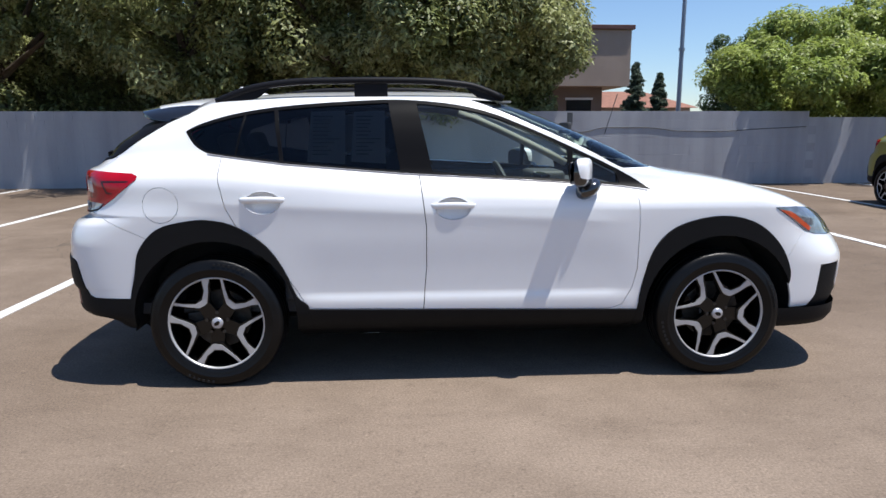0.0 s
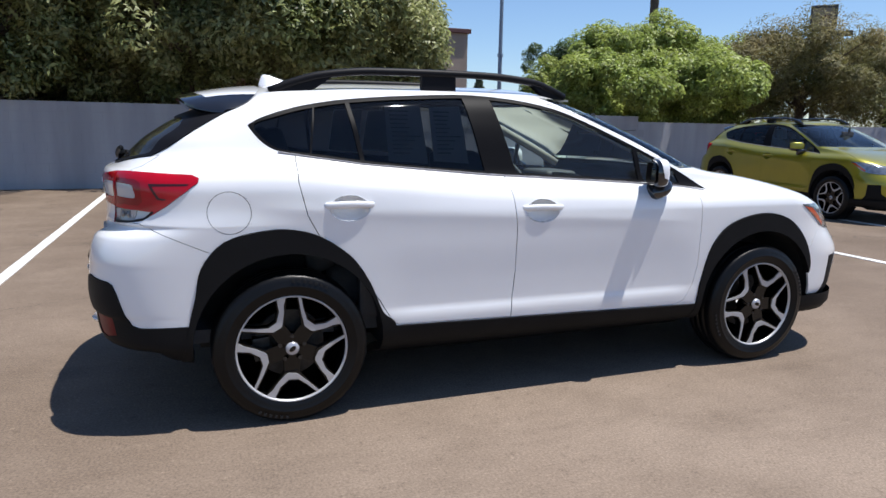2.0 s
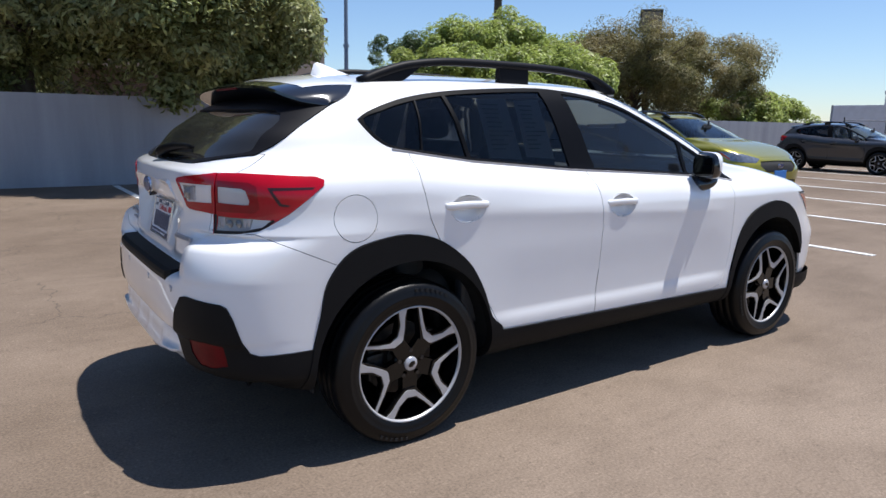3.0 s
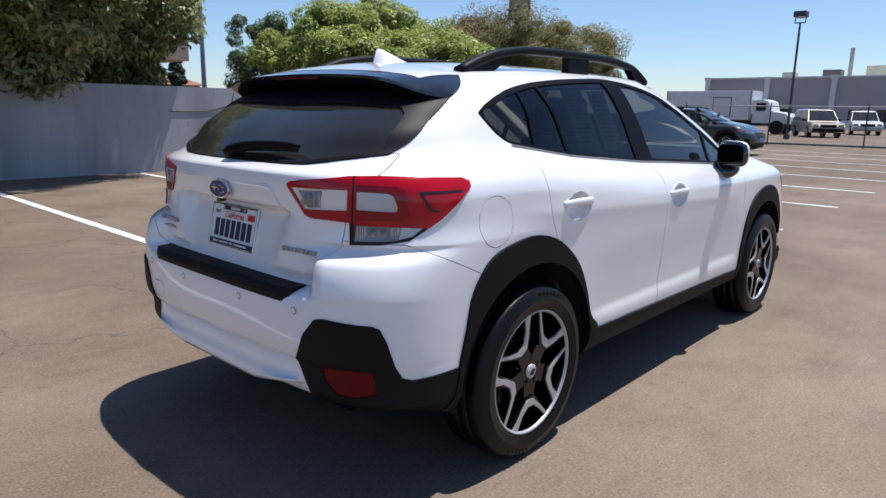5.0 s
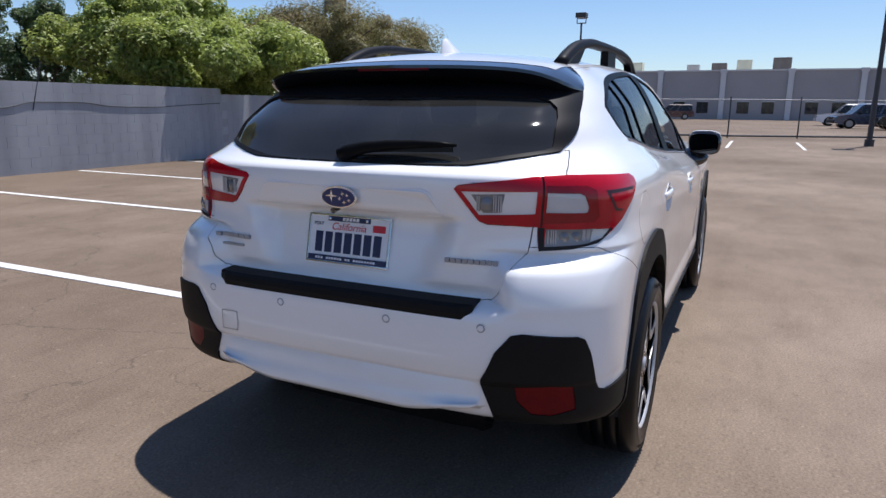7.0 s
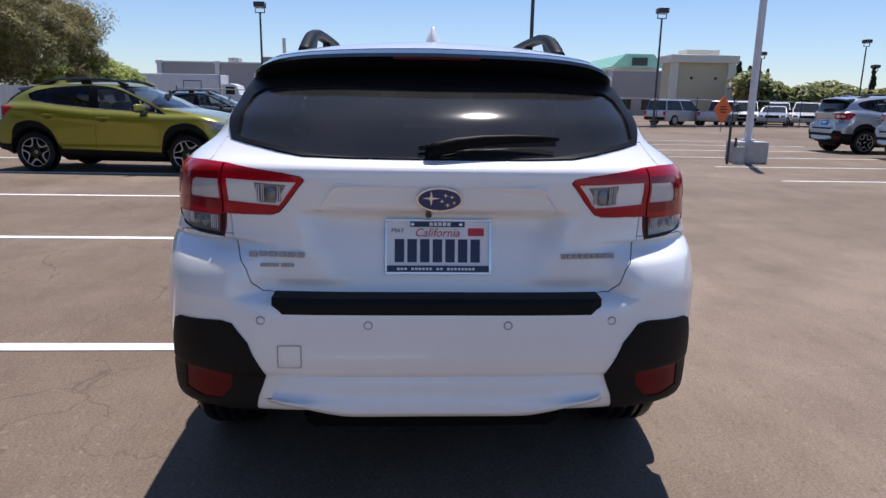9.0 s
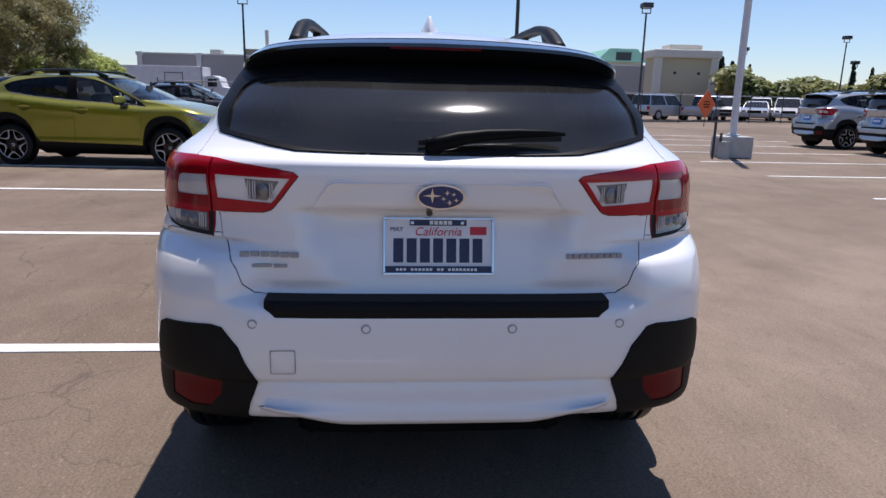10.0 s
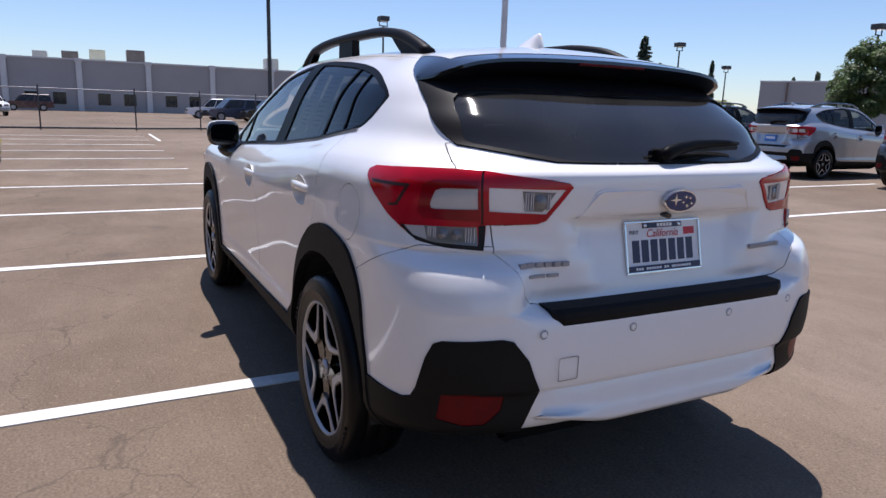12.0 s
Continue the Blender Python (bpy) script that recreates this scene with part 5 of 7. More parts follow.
    for y, f in ((0.0, 1.0), (0.006, 0.93), (0.014, 0.62), (0.024, 0.26), (0.036, 0.0)):
        for s2 in ((1, -1) if y else (1, )):
            rows.append((y * s2, f))
    rows.sort()
    base = 1.50 + float(ROOFLINE(-1.27)) + 0.19 * float(half_width(-1.27, 1.5)) ** 2 - 0.003
    net = [[bm.verts.new((-1.265 + (x + 1.265) * (0.6 + 0.4 * f), y, base + z * f * 0.78)) for x, z in outline] for y, f in rows]
    for a, b in zip(net, net[1:]):
        for i in range(len(outline) - 1):
            bm.faces.new((a[i], a[i + 1], b[i + 1], b[i]))
    bmesh.ops.remove_doubles(bm, verts=bm.verts[:], dist=0.0005)
    part("aerial_fin", bm, paint, car, "shark-fin aerial", smooth=True)
    # roof spoiler: painted top, gloss black edge that wraps down over the pillars at its ends
    tail_x = curve((0.0, -1.775), (0.20, -1.772), (0.40, -1.765), (0.50, -1.752), (0.565, -1.725), (0.597, -1.68), (0.617, -1.62), (0.628, -1.572))
    tail_z = curve((0.0, 1.453), (0.20, 1.450), (0.40, 1.441), (0.50, 1.428), (0.565, 1.408), (0.597, 1.392), (0.617, 1.378), (0.628, 1.371))
    head_x = curve((0.0, -1.405), (0.30, -1.405), (0.45, -1.410), (0.52, -1.420), (0.565, -1.445), (0.597, -1.480), (0.617, -1.525), (0.628, -1.570))
    edge_x = curve((0.0, -1.700), (0.25, -1.697), (0.45, -1.680), (0.52, -1.655), (0.565, -1.640), (0.597, -1.61), (0.617, -1.585), (0.628, -1.571))
    ys = sorted({round(v, 4) for k in range(23) for v in (0.628 * math.sin(math.pi / 2 * k / 22), -0.628 * math.sin(math.pi / 2 * k / 22))} | {0.548, -0.548})

    def roof_at(x, y):
        w = float(half_width(x, 1.5))
        if y < w:
            return 1.50 + float(ROOFLINE(x)) + 0.19 * (w ** 2 - y ** 2)
        zs = np.linspace(1.30, 1.50, 81)
        return max(float(z + ease(1.16, 1.50, z) * ROOFLINE(x)) for z in zs if float(half_width(x, z)) >= y)
    bm, top_bm = bmesh.new(), bmesh.new()
    rows, tops = [], []
    for y in ys:
        e = abs(y)
        xb, zb, xf, xm = float(tail_x(e)), float(tail_z(e)), float(head_x(e)), float(edge_x(e))
        zf = roof_at(xf, e)
        tip = min(1.0, (xf - xb) / 0.20)
        km = (xm - xf) / (xb - xf)
        upper = []
        for k in (0.0, km * 0.25, km * 0.5, km * 0.75, km, km + (1 - km) * 0.5, km + (1 - km) * 0.9, 1.0):
            upper.append((xf + (xb - xf) * k, y, zf + (zb - zf) * k + (0.010 * math.sin(math.pi * k) + 0.003) * (0.35 + 0.65 * tip)))
        ring = upper + [(xb - 0.001, y, zb - 0.008 * tip), (xb + 0.012 * tip, y * 0.995, zb - 0.018 * tip), (xb + 0.10 * tip, y * 0.97, zb - 0.055 * tip), (xf - 0.02 * tip, y * 0.94, zf - 0.09 * tip - 0.01)]
        rows.append([bm.verts.new(p) for p in ring])
        if e < 0.55:
            tops.append([top_bm.verts.new((px, py, pz + 0.0012)) for px, py, pz in upper[:5]])
    k = len(rows[0])
    for p, q in zip(rows, rows[1:]):
        for i in range(k):
            bm.faces.new((p[i], p[(i + 1) % k], q[(i + 1) % k], q[i]))
    bm.faces.new(rows[0])
    bm.faces.new(rows[-1][::-1])
    for p, q in zip(tops, tops[1:]):
        for i in range(4):
            top_bm.faces.new((p[i], p[i + 1], q[i + 1], q[i]))
    for w in (bm, top_bm):
        bmesh.ops.recalc_face_normals(w, faces=w.faces[:])
        for e in w.edges:
            if len(e.link_faces) == 2 and e.calc_face_angle() > 0.6:
                e.smooth = False
    spoiler = part("roof_spoiler", bm, GLOSSBLACK, gate, "gloss black roof spoiler above the rear window", smooth=True)
    if sum(f.normal.z for f in top_bm.faces) < 0:
        bmesh.ops.reverse_faces(top_bm, faces=top_bm.faces[:])
    part("spoiler_top", top_bm, paint, spoiler, smooth=True)
    bm = box_bm(-1.778, -1.75, -0.14, 0.14, 1.4365, 1.444, bevel=0.002)
    part("brake_lamp", bm, DARKRED, spoiler)
    # wiper: a hooded pivot, a slim arching cover and the blade under it
    zx = lambda z: float(REAR(z))
    keys = ((0.035, 1.160, 0.030, 0.020), (0.005, 1.172, 0.036, 0.023), (-0.05, 1.186, 0.040, 0.020), (-0.13, 1.197, 0.038, 0.016), (-0.22, 1.202, 0.032, 0.013), (-0.30, 1.203, 0.026, 0.010), (-0.355, 1.201, 0.020, 0.005))
    line = [(zx(z) - d, y, z) for y, z, d, r in keys]
    radius = curve(*((k / 6, keys[k][3]) for k in range(7)))
    bm = sweep(bmesh.new(), line, lambda t: [(float(radius(t)) * 0.8 * math.cos(a), float(radius(t)) * math.sin(a)) for a in np.linspace(0, 2 * math.pi, 10, endpoint=False)])
    wiper = part("rear_wiper", bm, TRIM, gate, "black rear wiper", smooth=True)
    bm = box_bm(-0.020, 0.024, -0.024, 0.020, -0.024, 0.022, bevel=0.010, m=Matrix.Translation((zx(1.165) - 0.012, 0.02, 1.164)), seg=3)
    part("wiper_pivot", bm, TRIM, wiper)
    bm = sweep(bmesh.new(), [(zx(1.172) - 0.012, 0.06, 1.172), (zx(1.182) - 0.012, -0.14, 1.182), (zx(1.186) - 0.008, -0.345, 1.188)], [(-0.004, -0.007), (0.004, -0.007), (0.003, 0.007), (-0.003, 0.007)])
    part("wiper_blade", bm, RUBBER, wiper)
    # bumper step cover
    bm = bmesh.new()
    rows = []
    for i in range(31):
        y = -0.475 + 0.95 * i / 30
        e = 0.0 if 0 < i < 30 else 0.012
        xo, xi = rear_x(y, 0.715) - 0.004, rear_x(y, 0.76) + 0.01
        rows.append([bm.verts.new(p) for p in ((xi, y, 0.757), (xo + 0.018, y, 0.753), (xo + 0.004 + e, y, 0.744), (xo + e, y, 0.728), (xo + 0.004 + e, y, 0.702), (xi, y, 0.70))])
    for a, b in zip(rows, rows[1:]):
        for i in range(6):
            bm.faces.new((a[i], a[(i + 1) % 6], b[(i + 1) % 6], b[i]))
    bm.faces.new(rows[0])
    bm.faces.new(rows[-1][::-1])
    bmesh.ops.recalc_face_normals(bm, faces=bm.faces[:])
    part("step_cover", bm, CLAD, bumper, "black ribbed bumper step cover")
    # reflectors in the corner cladding
    for me in L("reflector", lift=0.003, flange=0.02):
        hung("reflector", me, DARKRED, bumper, "dark red reflector")
    # lower skid trim, parking sensors, tow cover
    bm = bmesh.new()
    rows = []
    for i in range(41):
        y = -0.53 + 1.06 * i / 40
        edge = ease(0.44, 0.53, abs(y))
        zb = 0.397 + 0.032 * float(ease(0.24, 0.47, abs(y))) - 0.012 * float(ease(0.48, 0.53, abs(y)))
        out = 1 - float(edge)
        lobe = 0.006 * sum(math.exp(-((abs(y) - c) / 0.016) ** 4) for c in (0.095, 0.345))
        x = rear_x(y, 0.46)
        rows.append([bm.verts.new(p) for p in ((x - 0.001, y, 0.527), (x - 0.001 - 0.009 * out, y, 0.512), (x - 0.001 - 0.011 * out - lobe * out, y, 0.475), (x - 0.001 - 0.015 * out - lobe * out, y, 0.440), (rear_x(y, 0.416) * (1 - out) + (x - 0.030) * out - 0.001, y, zb + 0.018), (rear_x(y, 0.398) * (1 - out) + (x - 0.022) * out - 0.001, y, zb), (x + 0.05, y, zb + 0.002))])
    for a, b in zip(rows, rows[1:]):
        for i in range(6):
            bm.faces.new((a[i], a[i + 1], b[i + 1], b[i]))
    bmesh.ops.recalc_face_normals(bm, faces=bm.faces[:])
    part("skid_trim", bm, paint, bumper, smooth=True)
    if not hero:
        bm = box_bm(2.22, 2.25, -0.16, 0.16, 0.49, 0.62, bevel=0.004)
        part("card_plate", bm, CARDBLUE, nose, "blue and white dealer card")
        bm = box_bm(-0.15, 0.15, -0.065, 0.065, 0, 0.006, bevel=0.002, m=Matrix.Translation((-2.085, 0, 0.887)) @ pose(0, 0, 0, 78, 0, -90))
        part("card_plate", bm, CARDBLUE, gate, "blue and white dealer card")
        bm = box_bm(-0.12, 0.12, -0.015, 0.03, 0.006, 0.008, m=Matrix.Translation((-2.085, 0, 0.887)) @ pose(0, 0, 0, 78, 0, -90))
        part("card_print", bm, PLATEWHITE, gate)
        star_badge(nose, pose(2.235, 0, 0.70, 90, 0, 90), 0.075)
        interior(car)
        return car
    for y, z in ((-0.505, 0.690), (-0.20, 0.680), (0.20, 0.680), (0.505, 0.690)):
        m = pose(rear_x(y, z) - 0.0006, y, z, 0, -90, 0)
        bm, _ = lathe(bmesh.new(), [(0.0, 0.002), (0.008, 0.002), (0.0095, 0.0)], 16, axis="Z", m=m)
        s2 = part("parking_sensor", bm, paint, bumper)
        bm, _ = lathe(bmesh.new(), [(0.0098, 0.0004), (0.0125, 0.0008), (0.0135, 0.0)], 16, axis="Z", m=m)
        part("sensor_ring", bm, SHADEGREY, s2)
    m = pose(rear_x(0.425, 0.585) - 0.001, 0.425, 0.585, 90, 0, -90)
    ring_out = [(a * 0.034, b * 0.034) for a, b in ((-1, -0.9), (-0.9, -1), (0.9, -1), (1, -0.9), (1, 0.9), (0.9, 1), (-0.9, 1), (-1, 0.9))]
    bm = bmesh.new()
    o = [bm.verts.new(m @ Vector((a, b, 0.003))) for a, b in ring_out]
    i2 = [bm.verts.new(m @ Vector((a * 0.95, b * 0.95, 0.003))) for a, b in ring_out]
    for k in range(8):
        bm.faces.new((o[k], o[(k + 1) % 8], i2[(k + 1) % 8], i2[k]))
    bmesh.ops.solidify(bm, geom=bm.faces[:], thickness=0.001)
    part("tow_cover_joint", bm, SHADEGREY, bumper)
    # garnish above the plate, badge, plate
    bm = bmesh.new()
    garnish = [(0.306, 1.064), (0.284, 1.073), (-0.284, 1.073), (-0.306, 1.064), (-0.352, 0.994), (-0.342, 0.988), (0.342, 0.988), (0.352, 0.994)]
    f = [bm.verts.new((rear_x(y, z) - (0.010 if z > 1.0 else 0.014), y, z)) for y, z in garnish]
    b = [bm.verts.new((rear_x(y, z) + 0.012, y * 1.012, z + (0.004 if z > 1.0 else -0.004))) for y, z in garnish]
    bm.faces.new(f)
    for i in range(8):
        bm.faces.new((f[i], f[(i + 1) % 8], b[(i + 1) % 8], b[i]))
    bmesh.ops.recalc_face_normals(bm, faces=bm.faces[:])
    bmesh.ops.bevel(bm, geom=[e for e in bm.edges if all(v in f for v in e.verts)], offset=0.006, segments=3, affect='EDGES')
    part("garnish", bm, paint, gate, smooth=False)
    star_badge(gate, pose(rear_x(0, 1.034) - 0.011, 0, 1.034, 90, 0, -90), 0.066)
    bm = cyl_bm((-2.115, 0.03, 0.988), (-2.085, 0.03, 0.992), 0.009, n=12)
    part("rear_camera", bm, GLOSSBLACK, gate)
    # licence plate in a navy and chrome frame; its number is plain bars
    px = lambda z: -2.083 + (z - 0.812) / 0.15 * 0.033 - 0.008
    tilt = math.degrees(math.atan2(0.033, 0.15))
    M = Matrix.Translation((px(0.887), 0, 0.887)) @ pose(0, 0, 0, 90 - tilt, 0, -90)
    plate = part("licence_plate", box_bm(-0.152, 0.152, -0.076, 0.076, -0.006, 0.0, bevel=0.002, m=M), PLATEWHITE, gate, "white licence plate with dark blue bars in a chrome frame")
    bm = bmesh.new()
    for a in ((-0.157, 0.157, 0.074, 0.081), (-0.157, 0.157, -0.081, -0.074), (-0.157, -0.150, -0.074, 0.074), (0.150, 0.157, -0.074, 0.074)):
        box(bm, a[0], a[1], a[2], a[3], -0.004, 0.005, bevel=0.0015, m=M)
    part("plate_frame", bm, CHROME, plate)
    part("frame_band", box_bm(-0.150, 0.150, -0.0745, -0.056, 0.0, 0.004, m=M), PLATENAVY, plate)
    part("frame_band", box_bm(-0.082, 0.078, 0.058, 0.0745, 0.0, 0.004, m=M), PLATENAVY, plate)
    for k in range(22):
        if k not in (3, 10, 13):
            part("lettering_bar", box_bm(-0.120 + k * 0.0105, -0.1125 + k * 0.0105, -0.069, -0.062, 0.004, 0.0046, m=M), PLATEWHITE, plate)
    for k in range(5):
        part("lettering_bar", box_bm(-0.026 + k * 0.013, -0.016 + k * 0.013, 0.061, 0.0715, 0.004, 0.0046, m=M), PLATEWHITE, plate)
    for k in range(7):
        part("number_bar", box_bm(-0.1275 + k * 0.0372, -0.0995 + k * 0.0372, -0.046, 0.022, 0.0, 0.0014, m=M), PLATENAVY, plate)
    part("year_tag", box_bm(0.088, 0.135, 0.032, 0.055, 0.0, 0.001, m=M), PLATERED, plate)
    for body, size, shear, px2, py2, material in (("California", 0.034, 0.25, -0.003, 0.030, PLATERED), ("MAY", 0.019, 0.0, -0.1185, 0.041, PLATENAVY)):
        word = bpy.data.curves.new("plate_word", "FONT")
        word.body, word.size, word.extrude, word.align_x, word.shear = body, size, 0.0004, "CENTER", shear
        tmp = new("tmp_word", word)
        dg = bpy.context.evaluated_depsgraph_get()
        wm = bpy.data.meshes.new_from_object(tmp.evaluated_get(dg))
        bpy.data.objects.remove(tmp)
        wm.transform(M @ Matrix.Translation((px2, py2, 0.0012)))
        wm.materials.clear()
        hung("plate_word", wm, material, plate, "red state name in script" if shear else "dark blue month tag")
    for xx in (-0.075, 0.066):
        m2 = M @ Matrix.Translation((xx, 0.066, 0.004))
        bm, _ = lathe(bmesh.new(), [(0.0, 0.003), (0.005, 0.002), (0.006, 0.0)], 12, axis="Z", m=m2)
        part("plate_screw", bm, CHROME, plate)
    # model lettering as plain raised bars
    for y0, z, n, w, h in ((0.535, 0.866, 6, 0.0275, 0.014), (-0.368, 0.866, 9, 0.0185, 0.014)):
        for k in range(n):
            y = y0 - k * w
            x = rear_x(y, z)
            bm = box_bm(x - 0.010, x + 0.002, y - w * 0.40, y + w * 0.40, z - h / 2, z + h / 2, bevel=0.001)
            box(bm, x - 0.0110, x - 0.0095, y - w * 0.2, y + w * 0.2, z - h * 0.12, z + h * 0.12)
            part("letter_bar", bm, LETTER, gate)
    for y0, y1 in ((0.515, 0.462), (0.455, 0.418)):
        x = rear_x(y0, 0.835)
        part("letter_bar", box_bm(x - 0.009, x + 0.004, y1, y0, 0.830, 0.839, bevel=0.001), LETTER, gate)
    # two printed sheets inside the rear door windows
    for sg in both:
        for x0, x1 in ((-0.86, -0.665), (-0.635, -0.455)):
            bm = bmesh.new()
            z0, z1 = 1.165, 1.425
            q = [(x0 + 0.004, z0), (x1 + 0.004, z0 - 0.012), (x1, z1 + 0.004), (x0 + 0.016, z1 - 0.004)]
            f = [bm.verts.new((x, (surface_y(x, z) - 0.014) * sg, z)) for x, z in q]
            bm.faces.new(f)
            bmesh.ops.solidify(bm, geom=bm.faces[:], thickness=0.0006)
            sheet = part("window_sheet", bm, PAPER, doors["rear_door"][0 if sg > 0 else 1], "printed paper sheet inside the window")
            bm = bmesh.new()
            rnd = random.Random(5)
            for r in range(11):
                z = z1 - 0.03 - r * 0.0195
                a, b2 = x0 + 0.03, x1 - 0.02 - rnd.uniform(0, 0.07)
                f = [bm.verts.new((x, (surface_y(x, zz) - 0.0125) * sg, zz)) for x, zz in ((a, z), (b2, z), (b2, z + 0.006), (a, z + 0.006))]
                bm.faces.new(f)
            part("print_lines", bm, PAPERINK, sheet)
    interior(car)
    return car


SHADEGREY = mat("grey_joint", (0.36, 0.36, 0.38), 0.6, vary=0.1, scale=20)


def interior(car):
    """Seats, dash, wheel and lining seen through the glass."""
    for y in (-0.37, 0.37):
        seat = part("front_seat", box_bm(-0.22, 0.30, y - 0.25, y + 0.25, 0.42, 0.62, bevel=0.06, seg=3), SEAT, car, "dark cloth front seat", smooth=True)
        m = pose(-0.25, y, 0.60, 0, -14, 0)
        part("seat_back", box_bm(-0.07, 0.07, -0.25, 0.25, 0.0, 0.62, bevel=0.055, m=m, seg=3), SEAT, seat, smooth=True)
        part("headrest", box_bm(-0.05, 0.05, -0.13, 0.13, 0.64, 0.82, bevel=0.045, m=m, seg=3), SEAT, seat, smooth=True)
    bench = part("rear_seat", box_bm(-1.12, -0.62, -0.60, 0.60, 0.45, 0.64, bevel=0.06, seg=3), SEAT, car, "dark cloth rear seat", smooth=True)
    m = pose(-1.13, 0, 0.62, 0, -18, 0)
    part("seat_back", box_bm(-0.07, 0.07, -0.58, 0.58, 0.0, 0.56, bevel=0.05, m=m, seg=3), SEAT, bench, smooth=True)
    for y in (-0.36, 0.36):
        part("headrest", box_bm(-0.045, 0.045, -0.12, 0.12, 0.58, 0.72, bevel=0.04, m=m @ Matrix.Translation((0, y, 0)), seg=3), SEAT, bench, smooth=True)
    dash = part("dashboard", box_bm(0.52, 1.02, -0.70, 0.70, 0.62, 0.99, bevel=0.07, seg=3), DASH, car, "black dashboard", smooth=True)
    part("instrument_hood", box_bm(0.50, 0.74, 0.20, 0.56, 0.96, 1.05, bevel=0.035, seg=3), DASH, dash, smooth=True)
    part("screen", box_bm(0.50, 0.56, -0.13, 0.13, 0.94, 1.05, bevel=0.01), GLOSSBLACK, dash)
    bm = bmesh.new()
    m = pose(0.36, 0.37, 0.93, 0, 65, 0)
    ringp = [(0.185 + 0.016 * math.cos(a), 0.016 * math.sin(a)) for a in np.linspace(0, 2 * math.pi, 9)]
    lathe(bm, ringp, 36, axis="Z", m=m)
    box(bm, -0.17, 0.17, -0.018, 0.018, -0.01, 0.01, m=m)
    box(bm, -0.06, 0.07, -0.07, 0.07, -0.03, 0.015, bevel=0.015, m=m)
    part("steering_wheel", bm, DASH, car, "black steering wheel", smooth=True)
    bm = box_bm(0.66, 0.69, -0.12, 0.12, 1.30, 1.37, bevel=0.015)
    box(bm, 0.69, 0.72, -0.01, 0.01, 1.35, 1.43)
    part("inside_mirror", bm, DASH, car)
    for sg in (1, -1):
        line = [(x, (surface_y(x, float(WIN_TOP(x))) - 0.040) * sg, float(WIN_TOP(x)) + 0.006) for x in (0.86, 0.72, 0.58, 0.44, 0.30, 0.16, 0.04)]
        part("pillar_trim", sweep(bmesh.new(), line, [(-0.022, -0.030), (0.022, -0.030), (0.022, 0.016), (-0.022, 0.016)]), LINER, car, "pale cloth pillar trim", smooth=True)
    part("headliner", box_bm(-1.35, 0.25, -0.46, 0.46, 1.475, 1.485), LINER, car)
    part("cargo_cover", box_bm(-1.85, -1.28, -0.55, 0.55, 0.98, 1.0, bevel=0.008), SEAT, car)
    part("cabin_floor", box_bm(-1.95, 0.95, -0.72, 0.72, 0.36, 0.42), SEAT, car)
    for sg in (1, -1):
        part("door_lining", box_bm(-1.0, 0.80, 0.72 * sg - 0.03, 0.72 * sg + 0.03, 0.42, 1.03, bevel=0.02), DASH, car)


hero = crossover(WHITE, pose(0, 0, 0), "white compact crossover car with black wheel-arch cladding, parked on asphalt", hero=True)
green = crossover(GREEN, pose(8.62, 5.15, 0, 0, 0, -95), "yellow-green compact crossover car parked nose out in a stall", group="parked cars")

# ---- other parked cars, shaped from the same shell ----


def like_car(src, at, paint, label, warp, group="parked cars"):
    """A parked car of another build: the shell of src drawn through warp(x, y, z), in another paint."""
    car = copy_thing(src, Matrix())
    for o in car.children_recursive:
        if o.type == 'MESH':
            chain = Matrix()
            q = o
            while q is not car:
                chain = q.matrix_local @ chain
                q = q.parent
            in_wheel = any(q.name.startswith("wheel") and q.type == 'EMPTY' for q in (o.parent, o.parent.parent or o.parent))
            me = o.data.copy()
            for i, mt in enumerate(me.materials):
                if mt is GREEN:
                    me.materials[i] = paint
                    # the lower rear bumper is bare black plastic on these
                    if o.name.startswith("rear_bumper"):
                        me.materials.append(CLAD)
                        for f in me.polygons:
                            if f.material_index == i and f.center.z < 0.60:
                                f.material_index = len(me.materials) - 1
            if not in_wheel:
                for v in me.vertices:
                    v.co = warp(*v.co)
            o.data = me
    for o in car.children:
        if o.type == 'EMPTY':
            o.location = warp(*o.location)
    car.matrix_world = at
    return tagged(car, label, "car", group)


def suv_warp(x, y, z):
    h = float(ease(0.75, 1.5, z))
    back = float(ease(1.02, 1.5, z)) * float(ease(-0.8, -1.75, x)) if x < -0.8 else 0.0
    return Vector((x * 1.02 - 0.24 * back, y * (1.01 + 0.05 * float(ease(1.05, 1.5, z))), z + 0.15 * h))


def hatch_warp(x, y, z):
    h = float(ease(0.8, 1.5, z))
    return Vector((x * 0.95, y * 0.96, z + 0.0 * h - 0.035 * float(ease(0.3, 0.5, z))))


like_car(green, pose(20.2, 7.1, 0, 0, 0, -90), DARKGREY, "dark grey hatchback parked nose out in a stall", hatch_warp)
ROW = ((16.1, SILVER, "silver sport utility car parked nose in"), (13.05, SILVER, "silver sport utility car with a silver rear skid trim"), (10.15, BLACKPAINT, "black sport utility car parked nose in"),
       (7.0, SILVER, "silver sport utility car with a sheet in its side window"), (3.75, DARKGREY, "dark sport utility car parked nose in"))
for x, paint, text in ROW:
    like_car(green, pose(x, -14.7, 0, 0, 0, -90), paint, text, suv_warp)


